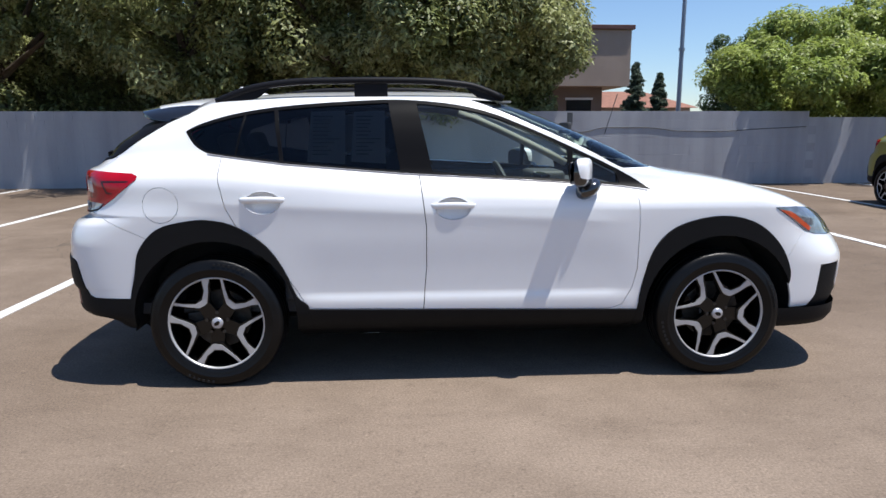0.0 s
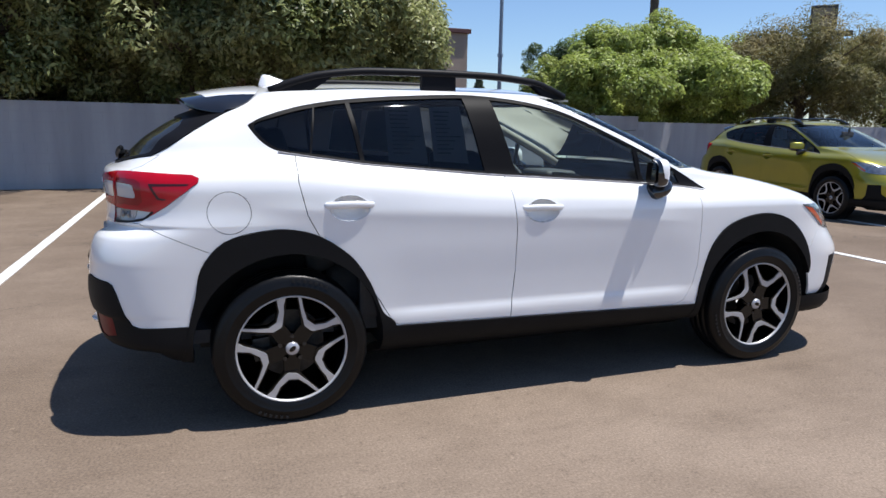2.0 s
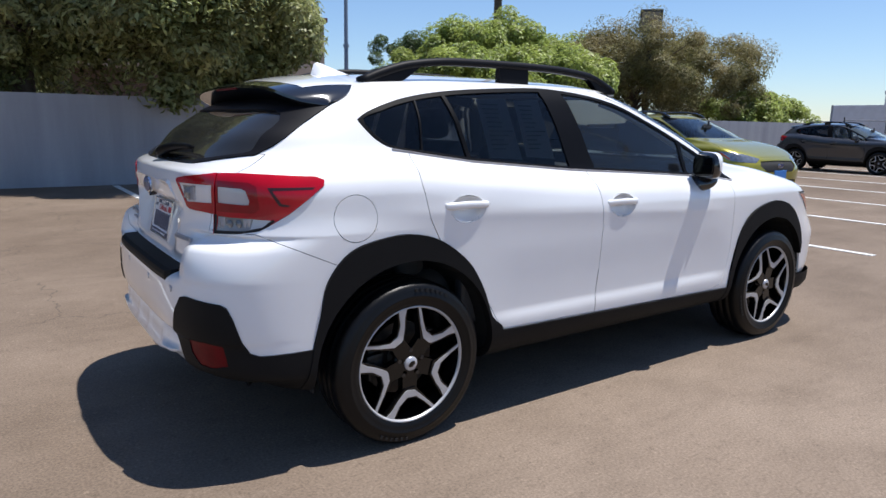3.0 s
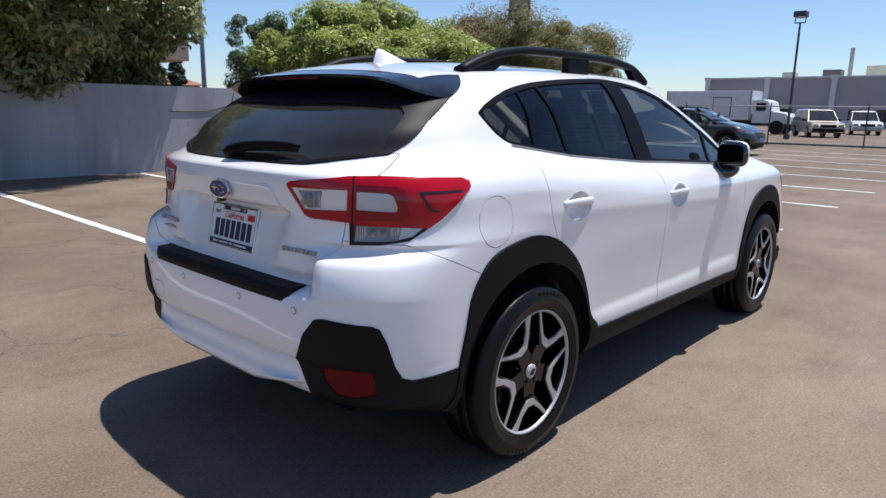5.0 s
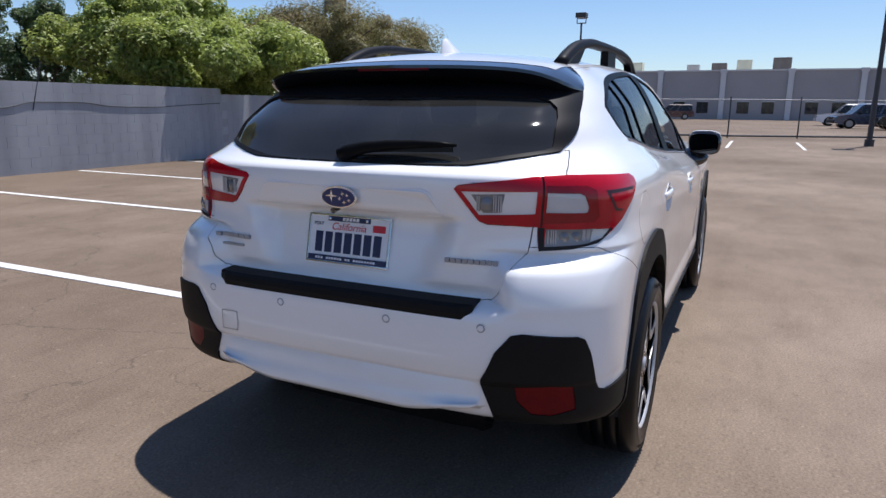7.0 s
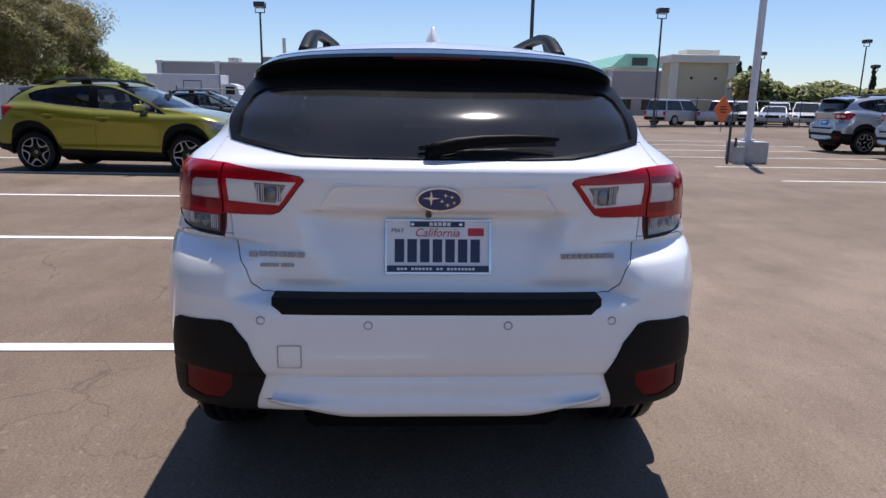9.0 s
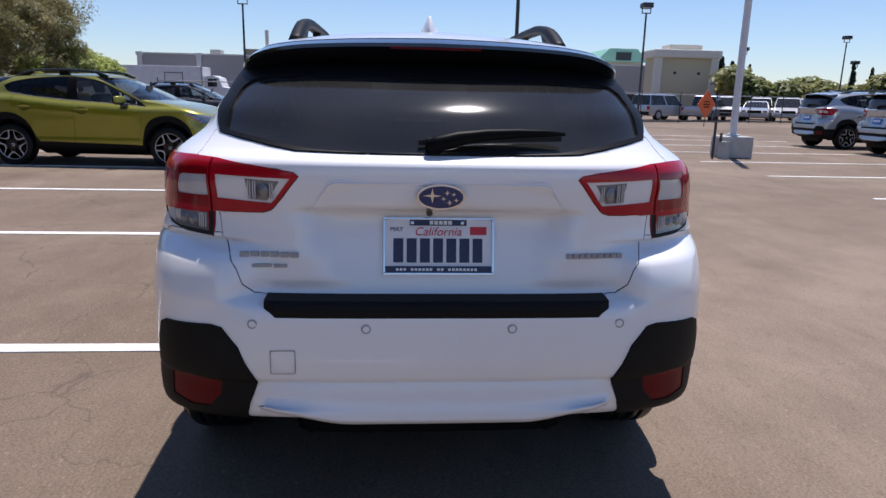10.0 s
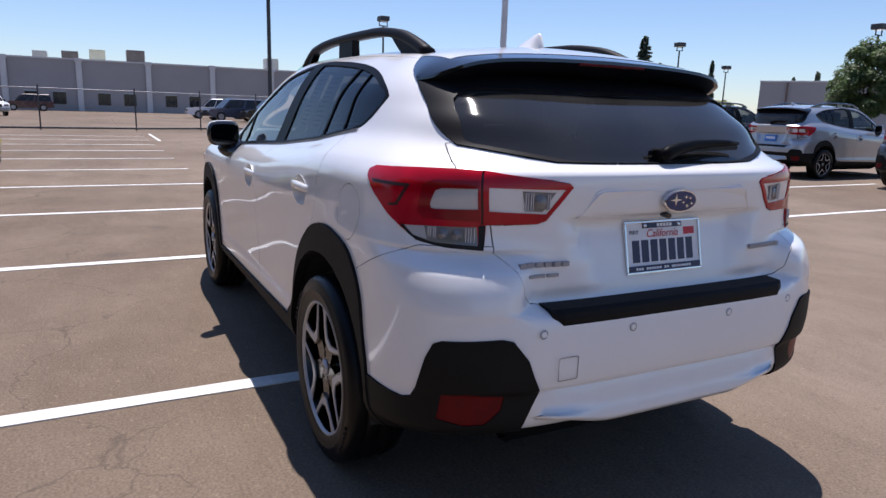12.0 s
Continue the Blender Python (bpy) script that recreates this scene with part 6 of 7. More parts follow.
def far_vehicle(at, paint, kind, label):
    """A car, pickup or van far off: body, cabin, glass, bumpers, lamps and wheels."""
    root = empty("pickup" if kind == "pickup" else "car", at, label, "pickup truck" if kind == "pickup" else "car", "cars beyond the fence")
    L, W, H = {"pickup": (5.4, 1.9, 1.75), "suv": (4.6, 1.85, 1.75), "sedan": (4.6, 1.8, 1.45)}[kind]
    lower = [(-L / 2, 0.42), (-L / 2 - 0.03, 0.75), (-L / 2 + 0.05, 0.98), (L / 2 - 0.9, 1.0), (L / 2 - 0.15, 0.88), (L / 2, 0.70), (L / 2, 0.40), (L / 2 - 0.3, 0.30), (-L / 2 + 0.3, 0.30)]
    side = Matrix.Rotation(radians(90), 4, 'X')
    bm = prism(bmesh.new(), lower, -W / 2, W / 2, side, bevel=0.05)
    part("body", bm, paint, root)
    c0 = {"pickup": -0.55, "suv": -L / 2 + 0.12, "sedan": -L / 2 + 0.75}[kind]
    c1 = {"pickup": 1.45, "suv": L / 2 - 1.05, "sedan": L / 2 - 1.25}[kind]
    bm = bmesh.new()
    rows = []
    for z, a, b, w in ((0.97, c0, c1, W / 2 - 0.04), (H - 0.06, c0 + (0.12 if kind != "sedan" else 0.55), c1 - 0.75, W / 2 - 0.20), (H, c0 + (0.22 if kind != "sedan" else 0.75), c1 - 0.95, W / 2 - 0.30)):
        rows.append([bm.verts.new(p) for p in ((a, -w, z), (b, -w, z), (b, w, z), (a, w, z))])
    for a, b in zip(rows, rows[1:]):
        for i in range(4):
            bm.faces.new((a[i], a[(i + 1) % 4], b[(i + 1) % 4], b[i]))
    bm.faces.new(rows[-1])
    cabin = part("cabin", bm, paint, root)
    # panes a little proud of the cabin
    lo = [Vector(q) for q in ((c0, -W / 2 + 0.04, 0.97), (c1, -W / 2 + 0.04, 0.97), (c1, W / 2 - 0.04, 0.97), (c0, W / 2 - 0.04, 0.97))]
    hi = [Vector(q) for q in ((c0 + (0.12 if kind != "sedan" else 0.55), -W / 2 + 0.20, H - 0.06), (c1 - 0.75, -W / 2 + 0.20, H - 0.06), (c1 - 0.75, W / 2 - 0.20, H - 0.06), (c0 + (0.12 if kind != "sedan" else 0.55), W / 2 - 0.20, H - 0.06))]
    for i, (a, b) in enumerate(((0, 1), (1, 2), (2, 3), (3, 0))):
        splits = ((0.03, 0.48), (0.52, 0.97)) if i in (0, 2) else ((0.02, 0.98), )
        for s0, s1 in splits:
            bm = bmesh.new()
            q = []
            for s, h in ((s0, 0.08), (s1, 0.08), (s1, 0.97), (s0, 0.97)):
                q.append(lo[a].lerp(lo[b], s).lerp(hi[a].lerp(hi[b], s), h))
            n = (q[1] - q[0]).cross(q[3] - q[0]).normalized() * 0.012
            f = [bm.verts.new(p + n) for p in q]
            g = [bm.verts.new(p - n) for p in q]
            bm.faces.new(f)
            for k in range(4):
                bm.faces.new((f[k], f[(k + 1) % 4], g[(k + 1) % 4], g[k]))
            part("pane", bm, DARKWIN, cabin)
    if kind == "pickup":
        part("load_bed", box_bm(-L / 2 + 0.10, c0 - 0.05, -W / 2 + 0.12, W / 2 - 0.12, 0.9, 0.99), SHADE, root)
    for x in (L / 2 - 0.95, -L / 2 + 0.95):
        for s in (1, -1):
            bm = cyl_bm((x, s * (W / 2 - 0.20), 0.36), (x, s * (W / 2 + 0.02), 0.36), 0.36, n=20)
            wheel = part("wheel", bm, RUBBER, root)
            bm = cyl_bm((x, s * (W / 2 + 0.015), 0.36), (x, s * (W / 2 + 0.035), 0.36), 0.22, n=16)
            part("wheel_rim", bm, STEEL, wheel)
    part("bumper", box_bm(L / 2 - 0.08, L / 2 + 0.06, -W / 2 + 0.05, W / 2 - 0.05, 0.38, 0.58, bevel=0.03), CLAD if kind == "suv" else STEEL, root)
    part("bumper", box_bm(-L / 2 - 0.08, -L / 2 + 0.06, -W / 2 + 0.05, W / 2 - 0.05, 0.38, 0.58, bevel=0.03), CLAD if kind == "suv" else STEEL, root)
    part("grille", box_bm(L / 2 - 0.06, L / 2 + 0.02, -0.45, 0.45, 0.62, 0.82, bevel=0.02), CLAD, root)
    for s in (1, -1):
        part("headlamp", box_bm(L / 2 - 0.10, L / 2 + 0.02, s * (W / 2 - 0.22) - 0.14, s * (W / 2 - 0.22) + 0.14, 0.68, 0.82, bevel=0.02), HEADGLASS, root)
        part("tail_lamp", box_bm(-L / 2 - 0.045, -L / 2 + 0.10, s * (W / 2 - 0.10) - 0.08, s * (W / 2 - 0.10) + 0.08, 0.70, 0.95, bevel=0.02), REDLENS, root)
        part("door_mirror", box_bm(c1 - 0.55, c1 - 0.40, s * (W / 2 + 0.08) - 0.09, s * (W / 2 + 0.08) + 0.09, 1.0, 1.16, bevel=0.03), CLAD, root)
    return root


FAR = ((45.0, 9.3, -150, BEIGECAR, "suv", "beige sport utility car beyond the fence"), (55.5, 8.8, -160, WHITE, "pickup", "white pickup truck beyond the fence"),
       (80.0, 8.0, 100, MAROON, "suv", "maroon sport utility car by the grey building"), (60.0, -8.2, 90, WHITE, "pickup", "white pickup truck by the grey building"),
       (52.0, -8.2, 100, BLUEGREY, "suv", "dark blue sport utility car beyond the fence"), (49.0, -10.6, 95, BLACKPAINT, "suv", "black sport utility car beyond the fence"),
       (48.5, -13.8, 95, BLUEGREY, "suv", "dark blue car beyond the fence"),
       (42.6, -18.6, -62, SILVER, "suv", "silver hatchback in the lot beyond the fence"), (43.4, -22.2, -40, SILVER, "pickup", "silver-grey pickup truck beyond the fence"), (44.8, -24.6, 150, WHITE, "suv", "white car in the row beyond the fence"),
       (43.4, -26.0, 148, SILVER, "sedan", "silver sedan in the row beyond the fence"), (49.0, -29.4, 150, WHITE, "suv", "white car in the row behind"), (50.0, -33.6, 150, WHITE, "pickup", "white pickup truck in the row behind"), (44.6, -29.0, 152, WHITE, "pickup", "white pickup truck beyond the fence"), (45.4, -32.0, 150, BEIGECAR, "pickup", "pale pickup truck beyond the fence"),
       (46.0, -35.4, 152, SILVER, "suv", "silver car in the row beyond the fence"))
for x, y, a, paint, kind, text in FAR:
    far_vehicle(pose(x, y, 0, 0, 0, a), paint, kind, text)

# ---- box truck ----
truck = empty("box_truck", pose(48, 14.3, 0, 0, 0, -90), "white box truck parked beyond the fence", "truck")
cargo = part("cargo_box", box_bm(-6.0, 0.2, -1.2, 1.2, 0.95, 3.0, bevel=0.04), POLEWHITE, truck)
part("door_frame", box_bm(-2.46, -1.14, -1.215, -1.19, 1.14, 2.56), POLEDARK, cargo)
part("side_door", box_bm(-2.4, -1.2, -1.235, -1.20, 1.2, 2.5), PILASTER, cargo)
for x in (-6.0, 0.16):
    part("corner_post", box_bm(x - 0.03, x + 0.08, -1.24, -1.17, 0.95, 3.0), STEEL, cargo)
part("frame", box_bm(-6.0, 2.6, -0.5, 0.5, 0.6, 0.95), CLAD, truck)
bm = prism(bmesh.new(), [(0.3, 0.75), (0.3, 2.3), (0.9, 2.4), (1.35, 2.25), (1.55, 1.6), (2.5, 1.45), (2.7, 1.2), (2.7, 0.75)], -1.05, 1.05, Matrix.Rotation(radians(90), 4, 'X'), bevel=0.05)
cab = part("cab", bm, POLEWHITE, truck)
part("cab_window", box_bm(0.55, 1.2, -1.075, 1.075, 1.6, 2.15), DARKWIN, cab)
for x in (-4.6, 2.0):
    for s in (1, -1):
        part("wheel", cyl_bm((x, s * 0.8, 0.48), (x, s * 1.1, 0.48), 0.48, n=20), RUBBER, truck)

# ---- buildings ----
stucco = empty("stucco_building", pose(0, 0, 0), "brown stucco building with a dark red parapet behind the wall", "building")
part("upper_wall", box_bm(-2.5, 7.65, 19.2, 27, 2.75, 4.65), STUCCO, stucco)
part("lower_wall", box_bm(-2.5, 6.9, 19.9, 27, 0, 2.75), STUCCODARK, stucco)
part("parapet_cap", box_bm(-2.6, 7.75, 19.1, 27.1, 4.65, 4.80, bevel=0.02), ROOFTRIM, stucco)
for x in (4.0, 5.6):
    win = part("window", box_bm(x, x + 0.9, 19.86, 19.95, 0.9, 2.3), DARKWIN, stucco)
    part("window_frame", box_bm(x - 0.05, x + 0.95, 19.84, 19.9, 2.3, 2.38), PILASTER, win)
for x0, x1, y0, y1, h, rh in ((9.5, 19.0, 40.0, 50.0, 2.6, 1.3), (-9.0, -1.5, 21.5, 28.0, 2.7, 1.2)):
    house = empty("house", pose(0, 0, 0), "low house with a red-brown tile roof behind the trees", "house", "houses")
    part("wall", box_bm(x0, x1, y0, y1, 0, h), STUCCO, house)
    ym = (y0 + y1) / 2
    bm = bmesh.new()
    v = [bm.verts.new(p) for p in ((x0 - 0.4, y0 - 0.4, h), (x1 + 0.4, y0 - 0.4, h), (x1 + 0.4, y1 + 0.4, h), (x0 - 0.4, y1 + 0.4, h), (x0 + 1.5, ym, h + rh), (x1 - 1.5, ym, h + rh))]
    for f in ((0, 1, 5, 4), (2, 3, 4, 5), (1, 2, 5), (3, 0, 4), (3, 2, 1, 0)):
        bm.faces.new([v[i] for i in f])
    part("roof", bm, TILEROOF, house)
    for x in np.arange(x0 + 1.0, x1 - 1.2, 2.2):
        part("window", box_bm(x, x + 0.9, y0 - 0.03, y0 + 0.05, 1.0, 2.1), DARKWIN, house)

warehouse = empty("warehouse", pose(0, 0, 0), "long grey tilt-up warehouse with white pilasters", "warehouse")
WX = 86.0
part("wall", box_bm(WX, WX + 40, -35.5, 32.6, 0, 5.75), WAREWALL, warehouse)
part("parapet", box_bm(WX - 0.12, WX + 40, -35.6, 32.7, 5.75, 5.92), PILASTER, warehouse)
for k in range(10):
    y = 32.45 - k * 7.35
    if y > -35:
        part("pilaster", box_bm(WX - 0.35, WX, y - 0.30, y + 0.30, 0, 5.95, bevel=0.05), PILASTER, warehouse)
        part("pilaster_cap", box_bm(WX - 0.42, WX, y - 0.40, y + 0.40, 5.55, 5.97, bevel=0.03), PILASTER, warehouse)
        for d in (2.45, 5.2):
            if y - d > -35:
                win = part("window", box_bm(WX - 0.06, WX + 0.05, y - d - 0.66, y - d + 0.66, 0.75, 2.15), DARKWIN, warehouse)
                part("window_frame", box_bm(WX - 0.1, WX - 0.04, y - d - 0.70, y - d + 0.70, 2.13, 2.22), PILASTER, win)
                part("mullion", box_bm(WX - 0.1, WX - 0.04, y - d - 0.03, y - d + 0.03, 0.75, 2.13), POLEDARK, win)
part("canopy", box_bm(WX - 2.2, WX, 24.0, 26.5, 2.9, 3.2), PILASTER, warehouse)
for y, w, h, skin_of in ((24.6, 1.4, 6.8, UNIT), (19.6, 2.0, 7.0, UNITBROWN), (14.8, 2.2, 7.35, UNITCREAM), (7.2, 1.5, 6.95, UNIT), (4.0, 1.8, 7.1, UNITBROWN), (1.0, 1.8, 7.45, UNITCREAM), (-3.35, 2.1, 7.65, UNITBROWN), (-20.6, 1.7, 7.7, UNIT)):
    bm = box_bm(WX + 6, WX + 8, y - w / 2, y + w / 2, 5.6, h, bevel=0.05)
    box(bm, WX + 5.96, WX + 6.02, y - w / 2 + 0.15, y - 0.06, 6.1, h - 0.15)
    box(bm, WX + 5.96, WX + 6.02, y + 0.06, y + w / 2 - 0.15, 6.1, h - 0.15)
    part("roof_unit", bm, skin_of, warehouse)
part("flue", cyl_bm((WX + 6, 17.6, 5.6), (WX + 6, 17.6, 9.5), 0.24, n=12), UNIT, warehouse)

tan = empty("beige_building", pose(0, 0, 0), "beige building with a cream cornice and corner pilasters", "building")
BX = 72.0
part("wall", box_bm(BX, BX + 3.5, -36.2, -29.4, 0, 6.4), BEIGEWALL, tan)
part("cornice", box_bm(BX - 0.5, BX + 3.9, -36.8, -28.9, 6.1, 7.0, bevel=0.15), CREAM, tan)
for y in (-36.1, -29.5):
    part("pilaster", box_bm(BX - 0.3, BX, y - 0.45, y + 0.45, 0, 6.2, bevel=0.03), CREAM, tan)
part("roof_screen", box_bm(BX + 0.5, BX + 3.0, -34.8, -31.0, 7.0, 7.6, bevel=0.05), CREAM, tan)
for y in (-34.4, -31.6):
    part("wall_vent", box_bm(BX - 0.04, BX + 0.02, y - 0.15, y + 0.15, 4.3, 4.6), DARKWIN, tan)
part("annex", box_bm(BX + 3, BX + 20, -50.0, -36.2, 0, 3.1), WAREWALL, tan)
gab = empty("gabled_building", pose(0, -2.6, 0), "building with a pale green metal gable roof", "building")
part("wall", box_bm(92, 110, -32.5, -26.0, 0, 6.6), BEIGEWALL, gab)
bm = prism(bmesh.new(), [(-33, 6.6), (-25.5, 6.6), (-27.5, 8.4), (-31.5, 8.4)], 91.5, 110, Matrix(((0, 0, 1, 0), (1, 0, 0, 0), (0, 1, 0, 0), (0, 0, 0, 1))))
part("roof", bm, GREENROOF, gab)
part("dormer", box_bm(91.4, 93, -30.6, -28.4, 6.8, 7.9), DARKWIN, gab)
store = empty("grey_store", pose(33.4, -45.8, 0, 0, 0, -146.7), "plain grey low store building across the road", "building")
part("wall", box_bm(0, 18, 0, 10, 0, 4.35), WAREWALL, store)
part("coping", box_bm(-0.05, 18.05, -0.05, 10, 4.35, 4.47, bevel=0.02), PILASTER, store)
part("downpipe", box_bm(1.9, 2.05, -0.10, 0.0, 0.1, 4.3), STUCCODARK, store)
low = empty("brown_house", pose(46.7, -43.6, 0, 0, 0, -42.9), "low brown stucco building with a shallow roof", "building")
part("wall", box_bm(0, 2.2, -2.3, 2.3, 0, 3.7), STUCCODARK, low)
part("roof", prism(bmesh.new(), [(-2.6, 3.7), (2.6, 3.7), (2.0, 4.3), (-1.2, 4.3)], -0.2, 2.4, Matrix(((0, 0, 1, 0), (1, 0, 0, 0), (0, 1, 0, 0), (0, 0, 0, 1)))), TILEROOF, low)
part("window", box_bm(-0.03, 0.03, 0.2, 1.6, 1.6, 2.8), DARKWIN, low)

# ---- poles, signs, fence ----


def street_lamp(x, y, h, pole, label, r=0.075):
    lamp = empty("street_lamp", pose(x, y, 0), label, "street lamp", "lot lamps")
    part("pole", cyl_bm((0, 0, 0), (0, 0, h), r, r * 0.75, n=12), pole, lamp)
    part("yoke", box_bm(-0.05, 0.05, -0.28, 0.28, h, h + 0.05), pole, lamp)
    for s in (1, -1):
        part("yoke_arm", box_bm(-0.03, 0.03, s * 0.27 - 0.02, s * 0.27 + 0.02, h, h + 0.42), pole, lamp)
    head = part("lamp_head", box_bm(-0.32, 0.32, -0.32, 0.32, h + 0.32, h + 0.62, bevel=0.05), POLEDARK, lamp)
    part("lens", box_bm(-0.26, 0.26, -0.26, 0.26, h + 0.29, h + 0.325), CLEARLENS, head)
    part("base", cyl_bm((0, 0, 0), (0, 0, 0.25), 0.16, n=16), pole, lamp)
    return lamp


for x, y, h in ((39.6, 33.8, 7.0), (38.0, 9.1, 6.3), (37.9, -15.2, 6.5), (58, -42.0, 7.0), (34.8, -38.1, 6.3), (19.5, -37.1, 6.1), (49.0, -45.4, 5.0), (42.0, -51.8, 5.7), (61.5, -45.6, 5.0), (58.0, -32.2, 5.7)):
    street_lamp(x, y, h, POLEDARK, "tall dark lot lamp with a box head")
street_lamp(25.2, -5.0, 9.6, POLEDARK, "very tall dark lot lamp", r=0.09)
bare = empty("lamp_pole", pose(14.2, 30.5, 0), "tall blue-grey lamp pole behind the wall", "pole")
part("pole", cyl_bm((0, 0, 0), (0, 0, 11), 0.13, 0.09, n=14), POLEBLUE, bare)
part("collar", cyl_bm((0, 0, 5.2), (0, 0, 5.35), 0.16, n=14), POLEBLUE, bare)
white = empty("lamp_pole", pose(11.75, -8.0, 0), "white painted lamp pole on a square concrete base", "pole")
part("pole", cyl_bm((0, 0, 0.5), (0, 0, 9.0), 0.085, 0.075, n=16), POLEWHITE, white)
part("base", box_bm(-0.36, 0.36, -0.36, 0.36, 0, 0.52, bevel=0.05), CONCRETE, white, "chipped square concrete base")
part("flange", cyl_bm((0, 0, 0.52), (0, 0, 0.56), 0.16, n=16), POLEWHITE, white)
for dy in (0.46, 0.62):
    post = tagged(link_mesh("bollard_post", cyl_bm((11.4, -8.0 + dy, 0), (11.4, -8.0 + dy, 0.86 if dy > 0.5 else 0.6), 0.03, n=10), POLEDARK), "thin dark steel post beside the pole base", "post", "posts")
sidecan = tagged(link_mesh("concrete_stub", cyl_bm((11.35, -7.62, 0), (11.35, -7.62, 0.4), 0.14, 0.12, n=16), CONCRETE), "short round concrete stub beside the pole base", "stub")
util = empty("utility_pole", pose(38.5, 37.0, 0), "wooden utility pole with cross-arms", "utility pole")
part("pole", cyl_bm((0, 0, 0), (0, 0, 7.6), 0.15, 0.11, n=12), BARK, util)
for z in (7.3, 6.5):
    part("cross_arm", box_bm(-0.06, 0.06, -1.1, 1.1, z, z + 0.12, m=Matrix.Rotation(radians(-45), 4, 'Z')), BARK, util)
sign = empty("pylon_sign", pose(18.3, 13.7, 0, 0, 0, 42), "dark boxed pylon sign with a faded face above the tree", "sign")
part("post", cyl_bm((0, 0, 0), (0, 0, 4.9), 0.11, n=12), POLEDARK, sign)
part("cabinet", box_bm(-0.22, 0.22, -0.40, 0.40, 4.75, 5.55, bevel=0.02), POLEDARK, sign)
part("face", box_bm(-0.235, -0.215, -0.30, 0.34, 4.82, 5.45), SIGNFACE, sign)
part("lettering_bar", box_bm(-0.245, -0.23, -0.2, 0.1, 5.1, 5.22), ROOFTRIM, sign)
part("lower_cabinet", box_bm(-0.12, 0.12, -0.9, -0.1, 4.55, 4.72, bevel=0.02), POLEDARK, sign)
board = empty("billboard", pose(39.2, -39.8, 0, 0, 0, -28), "pale billboard with a dark brown face on two posts", "billboard")
part("panel", box_bm(-0.25, 0.25, -0.90, 0.90, 3.90, 5.05, bevel=0.03), PILASTER, board)
part("face", box_bm(-0.28, -0.25, -0.62, 0.72, 4.05, 4.88), SIGNFACE, board)
for s in (-0.45, 0.45):
    part("post", box_bm(-0.12, 0.12, s - 0.12, s + 0.12, 0, 3.95, bevel=0.02), PILASTER, board)
notice = empty("notice_sign", pose(39.5, -33.3, 0, 0, 0, -38), "small white notice sign on a thin post", "sign")
part("post", cyl_bm((0.03, 0, 0), (0.03, 0, 3.3), 0.04, n=8), POLEDARK, notice)
part("face", box_bm(-0.02, 0.02, -0.45, 0.45, 2.35, 3.45, bevel=0.01), PILASTER, notice)
part("mark", cyl_bm((-0.03, 0, 3.0), (-0.015, 0, 3.0), 0.18, n=16), POLEBLUE, notice)
diamond = empty("road_work_sign", pose(31.5, -16.6, 0, 0, 0, 28), "orange diamond road-work sign on a thin stand", "sign")
part("face", box_bm(-0.015, 0.015, -0.53, 0.53, -0.53, 0.53, bevel=0.01, m=Matrix.Translation((0, 0, 1.18)) @ Matrix.Rotation(radians(45), 4, 'X')), ORANGE, diamond)
for z, w in ((1.32, 0.22), (1.18, 0.30), (1.04, 0.22)):
    part("lettering_bar", box_bm(-0.022, -0.014, -w, w, z - 0.03, z + 0.03), CLAD, diamond)
part("stand", cyl_bm((0.03, 0, 0), (0.03, 0, 1.2), 0.02, n=8), POLEDARK, diamond)

FENCE = ((28.3, 11.0), (29.6, 0.0), (41.5, -29.0), (52.0, -60.0))
fence = empty("chain_fence", pose(0, 0, 0), "low chain-link fence with steel posts across the lot", "fence")
for (xa, ya), (xb, yb) in zip(FENCE, FENCE[1:]):
    d = math.hypot(xb - xa, yb - ya)
    n = int(d / 3.0)
    for k in range(n):
        x, y = xa + (xb - xa) * k / n, ya + (yb - ya) * k / n
        part("post", cyl_bm((x, y, 0), (x, y, 1.85), 0.03, n=8), POLEDARK, fence)
    part("top_rail", cyl_bm((xa, ya, 1.72), (xb, yb, 1.72), 0.025, n=8), STEEL, fence)
    part("bottom_rail", cyl_bm((xa, ya, 0.10), (xb, yb, 0.10), 0.045, n=8), POLEDARK, fence)
    bm = bmesh.new()
    way = Vector((xb - xa, yb - ya, 0)) / d
    step = 0.30
    for k in range(int(d / step)):
        a = Vector((xa, ya, 0)) + way * (k * step)
        for s in (1, -1):
            p, q = a + Vector((0, 0, 0.12 if s > 0 else 1.7)), a + way * 1.4 + Vector((0, 0, 1.7 if s > 0 else 0.12))
            side = Vector((-way.y, way.x, 0)) * 0.002
            up = Vector((0, 0, 0.002))
            v = [bm.verts.new(w) for w in (p + up, q + up, q - up + side, p - up + side)]
            bm.faces.new(v)
    tagged(part("wire_mesh", bm, STEEL, fence), kind="stuff")

# ---- trees ----


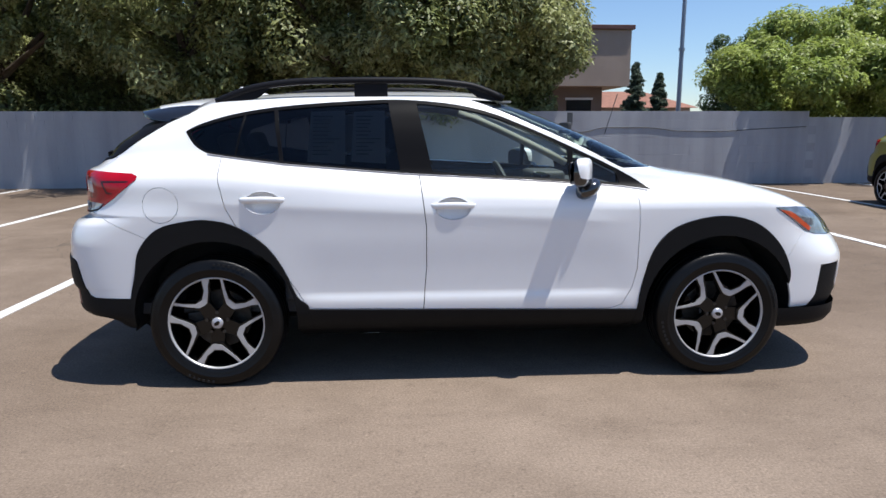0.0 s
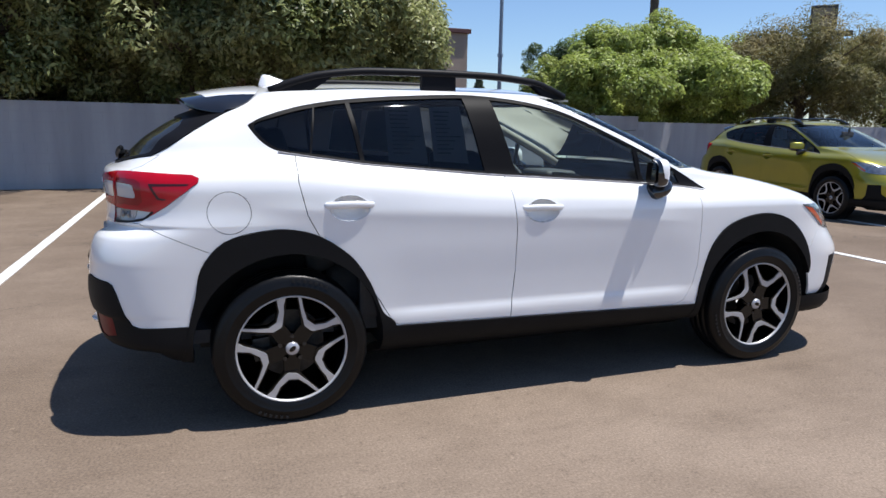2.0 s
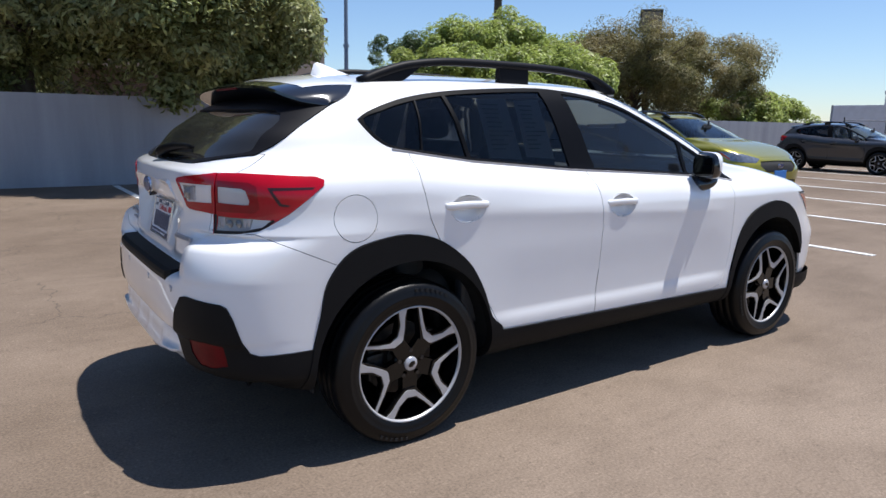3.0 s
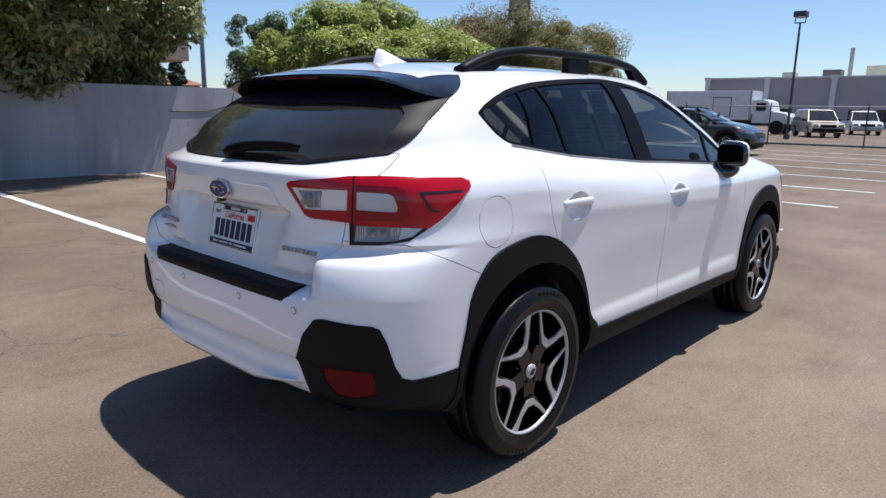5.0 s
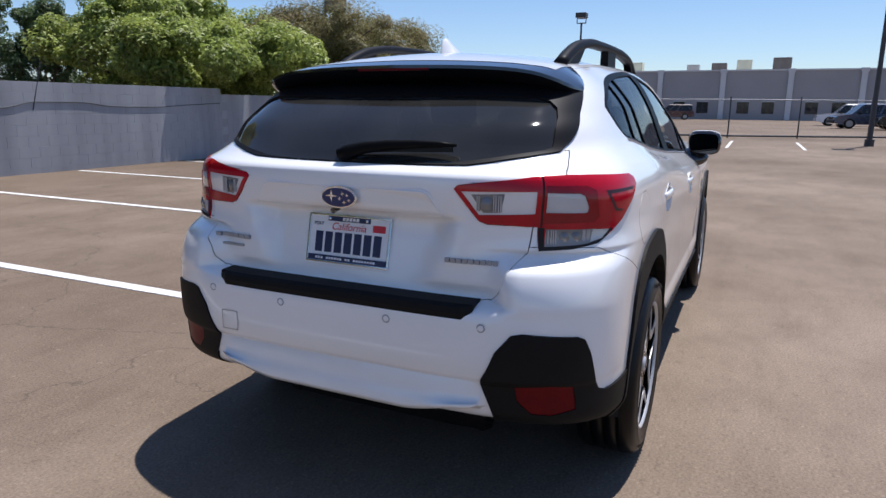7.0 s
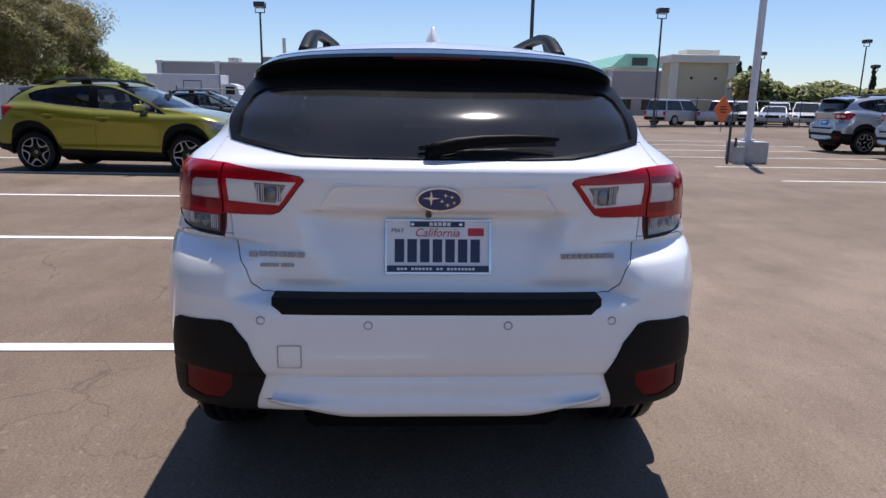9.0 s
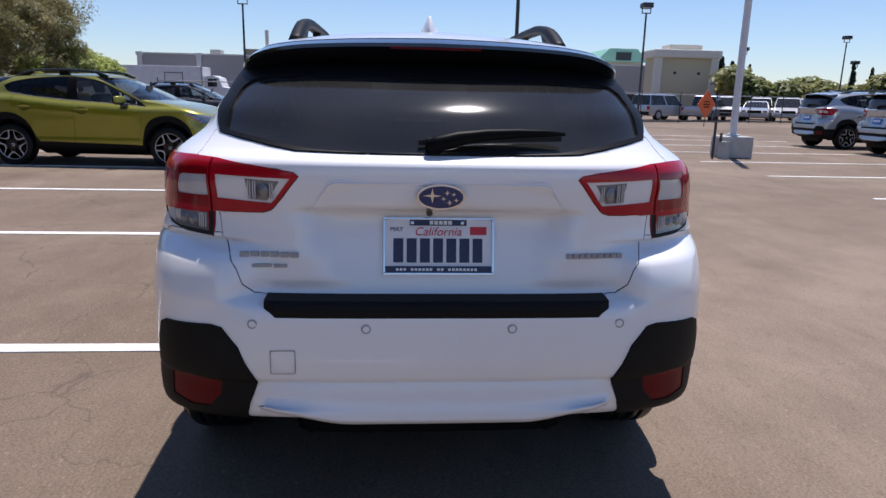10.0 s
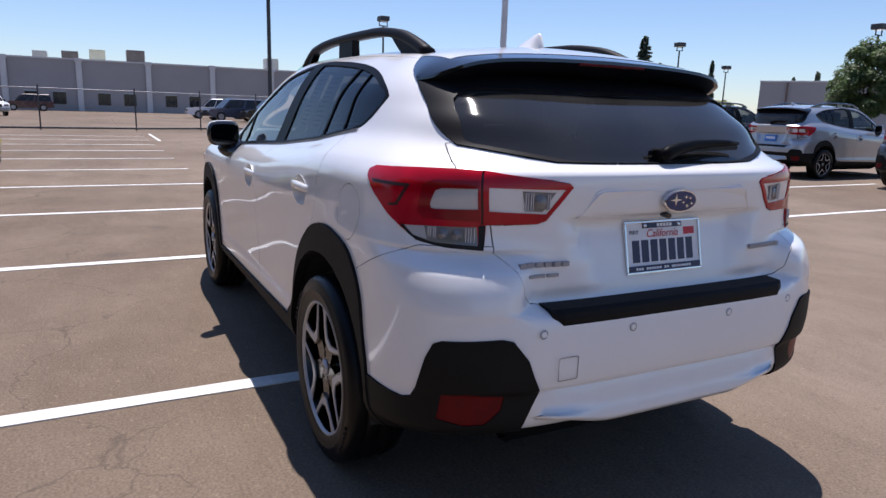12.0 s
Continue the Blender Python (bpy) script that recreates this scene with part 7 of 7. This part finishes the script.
def leaf_mesh(name, centres, radii, per, size, seed, squash=0.8, droop=0.0, slim=0.38):
    """Many small leaves gathered in clumps round the given centres, as one mesh."""
    rng = np.random.default_rng(seed)
    c = np.repeat(np.array(centres), per, axis=0)
    r = np.repeat(np.array(radii), per)
    d = rng.normal(size=(len(c), 3))
    d /= np.linalg.norm(d, axis=1, keepdims=True)
    rad = r * rng.uniform(0.35, 1.0, len(c)) ** 0.5
    p = c + d * rad[:, None] * np.array([1, 1, squash])
    p[:, 2] -= droop * rng.uniform(0, 1, len(c)) ** 2 * r
    # leaf frames: mostly facing outwards and up
    nrm = d + rng.normal(size=d.shape) * 0.45 + np.array([0, 0, 0.9])
    nrm /= np.linalg.norm(nrm, axis=1, keepdims=True)
    t = rng.normal(size=d.shape) + np.array([0, 0, -0.5 * (droop > 0)])
    t -= nrm * np.sum(t * nrm, 1, keepdims=True)
    t /= np.linalg.norm(t, axis=1, keepdims=True)
    b = np.cross(nrm, t)
    ln = size * rng.uniform(0.6, 1.3, len(c))[:, None]
    w = ln * slim
    bend = nrm * ln * 0.18
    quad = np.stack([p - t * ln / 2, p + b * w / 2 + bend * 0.4, p + t * ln / 2 - bend, p - b * w / 2 + bend * 0.4], 1).reshape(-1, 3)
    me = bpy.data.meshes.new(name)
    n = len(c)
    me.vertices.add(4 * n)
    me.vertices.foreach_set("co", quad.ravel())
    me.loops.add(4 * n)
    me.loops.foreach_set("vertex_index", np.arange(4 * n))
    me.polygons.add(n)
    me.polygons.foreach_set("loop_start", np.arange(0, 4 * n, 4))
    me.update(calc_edges=True)
    me.validate()
    return me


def tree(x, y, height, reach, low, material, label, seed, clumps=90, per=420, size=0.13, trunk=0.16, squash=0.8, droop=0.0, big=(0.45, 0.95), slim=0.38, category="tree", lean=(0.0, 0.0)):
    """A tapered trunk with limbs that end in leaf clumps spread over an uneven crown."""
    rng = np.random.default_rng(seed)
    root = empty("tree", pose(x, y, 0), label, category, "trees behind the wall")
    top, mid = height, (height + low) / 2
    cs, rs = [], []
    lobes = [(rng.uniform(0, 2 * math.pi), rng.uniform(0.0, 0.6), rng.uniform(0.75, 1.15)) for _ in range(7)]
    while len(cs) < clumps:
        d = rng.normal(size=3)
        d /= np.linalg.norm(d)
        k = rng.uniform(0.45, 1.0) ** 0.5
        az = math.atan2(d[1], d[0])
        f = 1.0 + 0.16 * math.sin(2 * az + lobes[0][0]) + 0.12 * math.sin(3 * az + lobes[1][0] + 2 * d[2]) + 0.10 * math.sin(5 * d[2] + lobes[2][0])
        q = np.array([d[0] * reach[0] * k * f, d[1] * reach[1] * k * f, mid + d[2] * (top - low) / 2 * k * f])
        if q[2] < low * 0.8:
            continue
        cs.append(q + np.array([lean[0], lean[1], 0.0]))
        rs.append(rng.uniform(*big))
    bm = bmesh.new()
    fork = low + (height - low) * 0.18
    cyl(bm, (0, 0, -0.05), (0.1, 0.05, fork), trunk, trunk * 0.72, n=12)
    part("trunk", bm, BARK, root, smooth=True)
    order = rng.permutation(len(cs))[:14]
    for i in order:
        bm = bmesh.new()
        q = Vector(cs[i])
        a = Vector((0.1, 0.05, fork * rng.uniform(0.75, 1.0)))
        m = a.lerp(q, 0.5) + Vector((rng.uniform(-0.3, 0.3), rng.uniform(-0.3, 0.3), rng.uniform(0.0, 0.4)))
        cyl(bm, a, m, trunk * 0.42, trunk * 0.24, n=8)
        cyl(bm, m, q, trunk * 0.24, trunk * 0.06, n=6)
        part("limb", bm, BARK, root)
    me = leaf_mesh("crown", cs, rs, per, size, seed + 1, squash, droop, slim)
    me.materials.append(material)
    ob = new("crown", me)
    ob.parent = root
    return root


# the dark evergreen row behind the wall
for i, (x, y, h, rx, ry, low) in enumerate(((-19.5, 13.3, 7.6, 3.2, 3.0, 2.0), (-15.0, 13.2, 7.8, 3.3, 3.0, 2.0), (-10.4, 13.4, 8.2, 3.6, 3.1, 2.0), (-5.6, 12.6, 7.9, 3.4, 2.8, 2.1), (-1.9, 12.5, 7.5, 3.0, 2.6, 2.1), (-12.8, 16.5, 5.2, 3.0, 2.0, 0.8), (-8.0, 16.8, 5.2, 3.0, 2.0, 0.8), (-3.4, 16.6, 5.0, 3.0, 2.0, 0.8))):
    tree(x, y, h, (rx, ry), low, LEAF_DARK, "tall dark evergreen tree with dense hanging foliage", 20 + i, clumps=190, per=440, size=0.15, trunk=0.24, droop=0.35, big=(0.34, 0.85))
tree(2.35, 12.6, 5.6, (1.3, 1.3), 1.9, LEAF_DARK, "dark evergreen tree with foliage down to the wall top", 30, clumps=150, per=440, size=0.14, trunk=0.16, droop=0.35, big=(0.34, 0.62), lean=(0.0, -0.4))
tree(0.9, 12.2, 6.9, (2.0, 2.0), 1.75, LEAF_DARK, "dark evergreen tree leaning over the block wall", 29, clumps=170, per=440, size=0.15, trunk=0.24, droop=0.35, big=(0.34, 0.75), lean=(-0.05, -1.15))
# low trees close behind the wall, and taller ones beyond
for i, (x, h) in enumerate(((9.3, 3.3), (12.0, 3.5))):
    tree(x, 12.5, h, (1.75, 1.75), 1.85, LEAF_BRIGHT, "bright green leafy tree hanging over the block wall", 46 + i, clumps=70, per=420, size=0.14, trunk=0.10, big=(0.3, 0.6), lean=(0.0, -0.3))
for i, (x, y, h, rx, ry) in enumerate(((13.0, 18.6, 5.0, 2.3, 2.3), (16.0, 19.4, 5.5, 2.5, 2.4), (18.4, 19.0, 5.0, 2.3, 2.2))):
    tree(x, y, h, (rx, ry), 1.4, LEAF_BRIGHT, "bright green leafy tree behind the block wall", 40 + i, clumps=95, per=420, size=0.16, trunk=0.14, big=(0.35, 0.85))
tree(16.6, 28.6, 5.6, (1.8, 1.8), 1.0, LEAF_DEEP, "deep green rounded tree beside the brighter ones", 43, clumps=80, per=380, size=0.16, trunk=0.14, big=(0.35, 0.7))
# olive-brown feathery trees
for i, (x, y, h, rx, ry) in enumerate(((17.9, 13.9, 5.0, 2.6, 2.5), (22.6, 14.2, 5.0, 2.9, 2.6))):
    tree(x, y, h, (rx, ry), 1.9, LEAF_OLIVE, "olive-brown feathery tree behind the block wall", 50 + i, clumps=130, per=460, size=0.15, trunk=0.16, big=(0.35, 0.85), slim=0.22)
tree(23.6, 12.6, 2.7, (1.9, 0.9), 0.5, LEAF_BRIGHT, "bright green rounded shrub beyond the wall", 60, clumps=60, per=240, size=0.16, trunk=0.08, big=(0.3, 0.6), category="shrub")
tree(26.4, 12.7, 2.6, (1.5, 0.9), 0.4, LEAF_BRIGHT, "bright green rounded shrub beyond the wall", 61, clumps=50, per=240, size=0.16, trunk=0.08, big=(0.3, 0.6), category="shrub")
tree(16.0, -31.1, 5.1, (1.4, 1.4), 1.3, LEAF_DEEP, "round leafy street tree across the lot", 62, clumps=60, per=300, size=0.2, trunk=0.12, big=(0.35, 0.7))

# a palm's bare trunk
palm = empty("palm_tree", pose(17.4, 21.6, 0), "tall slender palm trunk behind the trees", "palm")
bm = bmesh.new()
for k in range(16):
    cyl(bm, (0, 0, k * 0.75), (0, 0, k * 0.75 + 0.76), 0.215 - 0.003 * k, 0.20 - 0.003 * k, n=12)
part("trunk", bm, BARK, palm)
bm = bmesh.new()
rng = np.random.default_rng(9)
for k in range(26):
    a, e = rng.uniform(0, 2 * math.pi), rng.uniform(-0.6, 1.0)
    line = [(math.cos(a) * r * math.cos(e), math.sin(a) * r * math.cos(e), 12 + math.sin(e) * r - 0.25 * r * r) for r in np.linspace(0.1, 2.2, 7)]
    sweep(bm, line, lambda t: [(-0.16 * math.sin(math.pi * min(1, t + 0.1)), 0), (0, 0.02), (0.16 * math.sin(math.pi * min(1, t + 0.1)), 0), (0, -0.01)])
part("fronds", bm, LEAF_DARK, palm)


def conifer(x, y, h, r, label, seed, thin=False):
    rng = np.random.default_rng(seed)
    root = empty("conifer", pose(x, y, 0), label, "conifer", "far conifers")
    part("trunk", cyl_bm((0, 0, 0), (0, 0, h * 0.98), 0.16, 0.03, n=8), BARK, root)
    cs, rs = [], []
    if thin:
        for k in range(150):
            f, a = rng.uniform(0.12, 1.0), rng.uniform(0, 2 * math.pi)
            rr = r * (1 - f) ** 0.5 * rng.uniform(0.4, 1.0)
            cs.append((rr * math.cos(a), rr * math.sin(a), h * f - rr * 0.12))
            rs.append(0.10 + 0.22 * (1 - f) * r)
    else:
        # whorls of drooping boughs with gaps of sky between them
        bm = bmesh.new()
        z = h * 0.12
        while z < h * 0.97:
            reach = r * (1 - z / h) ** 0.75
            for k in range(6):
                a = rng.uniform(0, 2 * math.pi)
                out = reach * rng.uniform(0.55, 1.1)
                zb = z + rng.uniform(-0.12, 0.12)
                tip = (out * math.cos(a), out * math.sin(a), zb - 0.10 * out)
                cyl(bm, (0, 0, zb), tip, 0.035, 0.012, n=5)
                for q in (0.3, 0.55, 0.8, 1.0):
                    cs.append((tip[0] * q, tip[1] * q, zb - 0.10 * out * q))
                    rs.append(0.09 + 0.14 * reach * (1.15 - q))
            z += 0.10 + 0.032 * h * (1 - z / h)
        part("boughs", bm, BARK, root)
    me = leaf_mesh("crown", cs, rs, 45, 0.26 if not thin else 0.22, seed, 0.5 if not thin else 1.4, 0.3, 0.22)
    me.materials.append(LEAF_BLUE)
    ob = new("crown", me)
    ob.parent = root


for i, (x, y, h, r, thin) in enumerate(((12.9, 33.5, 4.9, 1.2, False), (14.4, 33.8, 4.4, 1.0, False), (73, -37.5, 6.6, 1.1, False), (75, -39.8, 6.2, 1.1, False), (76, -42.5, 5.8, 0.5, True),
                                        (48.9, -47.9, 9.5, 2.3, False), (46.5, -47.8, 6.7, 2.0, False), (55.3, -45.4, 8.6, 1.5, False), (54.1, -47.1, 5.8, 0.4, True), (53.6, -47.7, 6.2, 0.4, True), (52.9, -48.5, 5.9, 0.4, True), (54.7, -46.4, 5.1, 0.35, True),
                                        (59.7, -44.3, 5.4, 0.4, True), (60.6, -46.9, 4.9, 0.35, True), (39.6, -47.2, 6.3, 0.45, True), (36.4, -57.2, 5.9, 0.4, True), (37.5, -59.0, 5.8, 0.4, True), (36.6, -60.3, 5.9, 0.4, True), (38.9, -57.4, 5.4, 0.4, True))):
    conifer(x, y, h, r, "thin dark cypress far off" if thin else "dark pointed conifer far off", 100 + i, thin)

# a low belt of far greenery
rng = np.random.default_rng(77)
cs, rs = [], []
for k in range(330):
    a = radians(rng.uniform(-51, -28))
    d = rng.uniform(72, 84)
    h = rng.uniform(0.6, 1.0) * (3.9 + 0.8 * math.sin(a * 23) + 0.6 * math.sin(a * 61))
    cs.append((d * math.cos(a), d * math.sin(a), h * 0.75))
    rs.append(rng.uniform(1.0, 2.2))
me = leaf_mesh("far_greenery", cs, rs, 130, 0.8, 78, 0.75, 0.0, 0.5)
me.materials.append(LEAF_HEDGE)
tagged(new("far_greenery", me), "belt of far green and yellowish bushes", "greenery", kind="stuff")
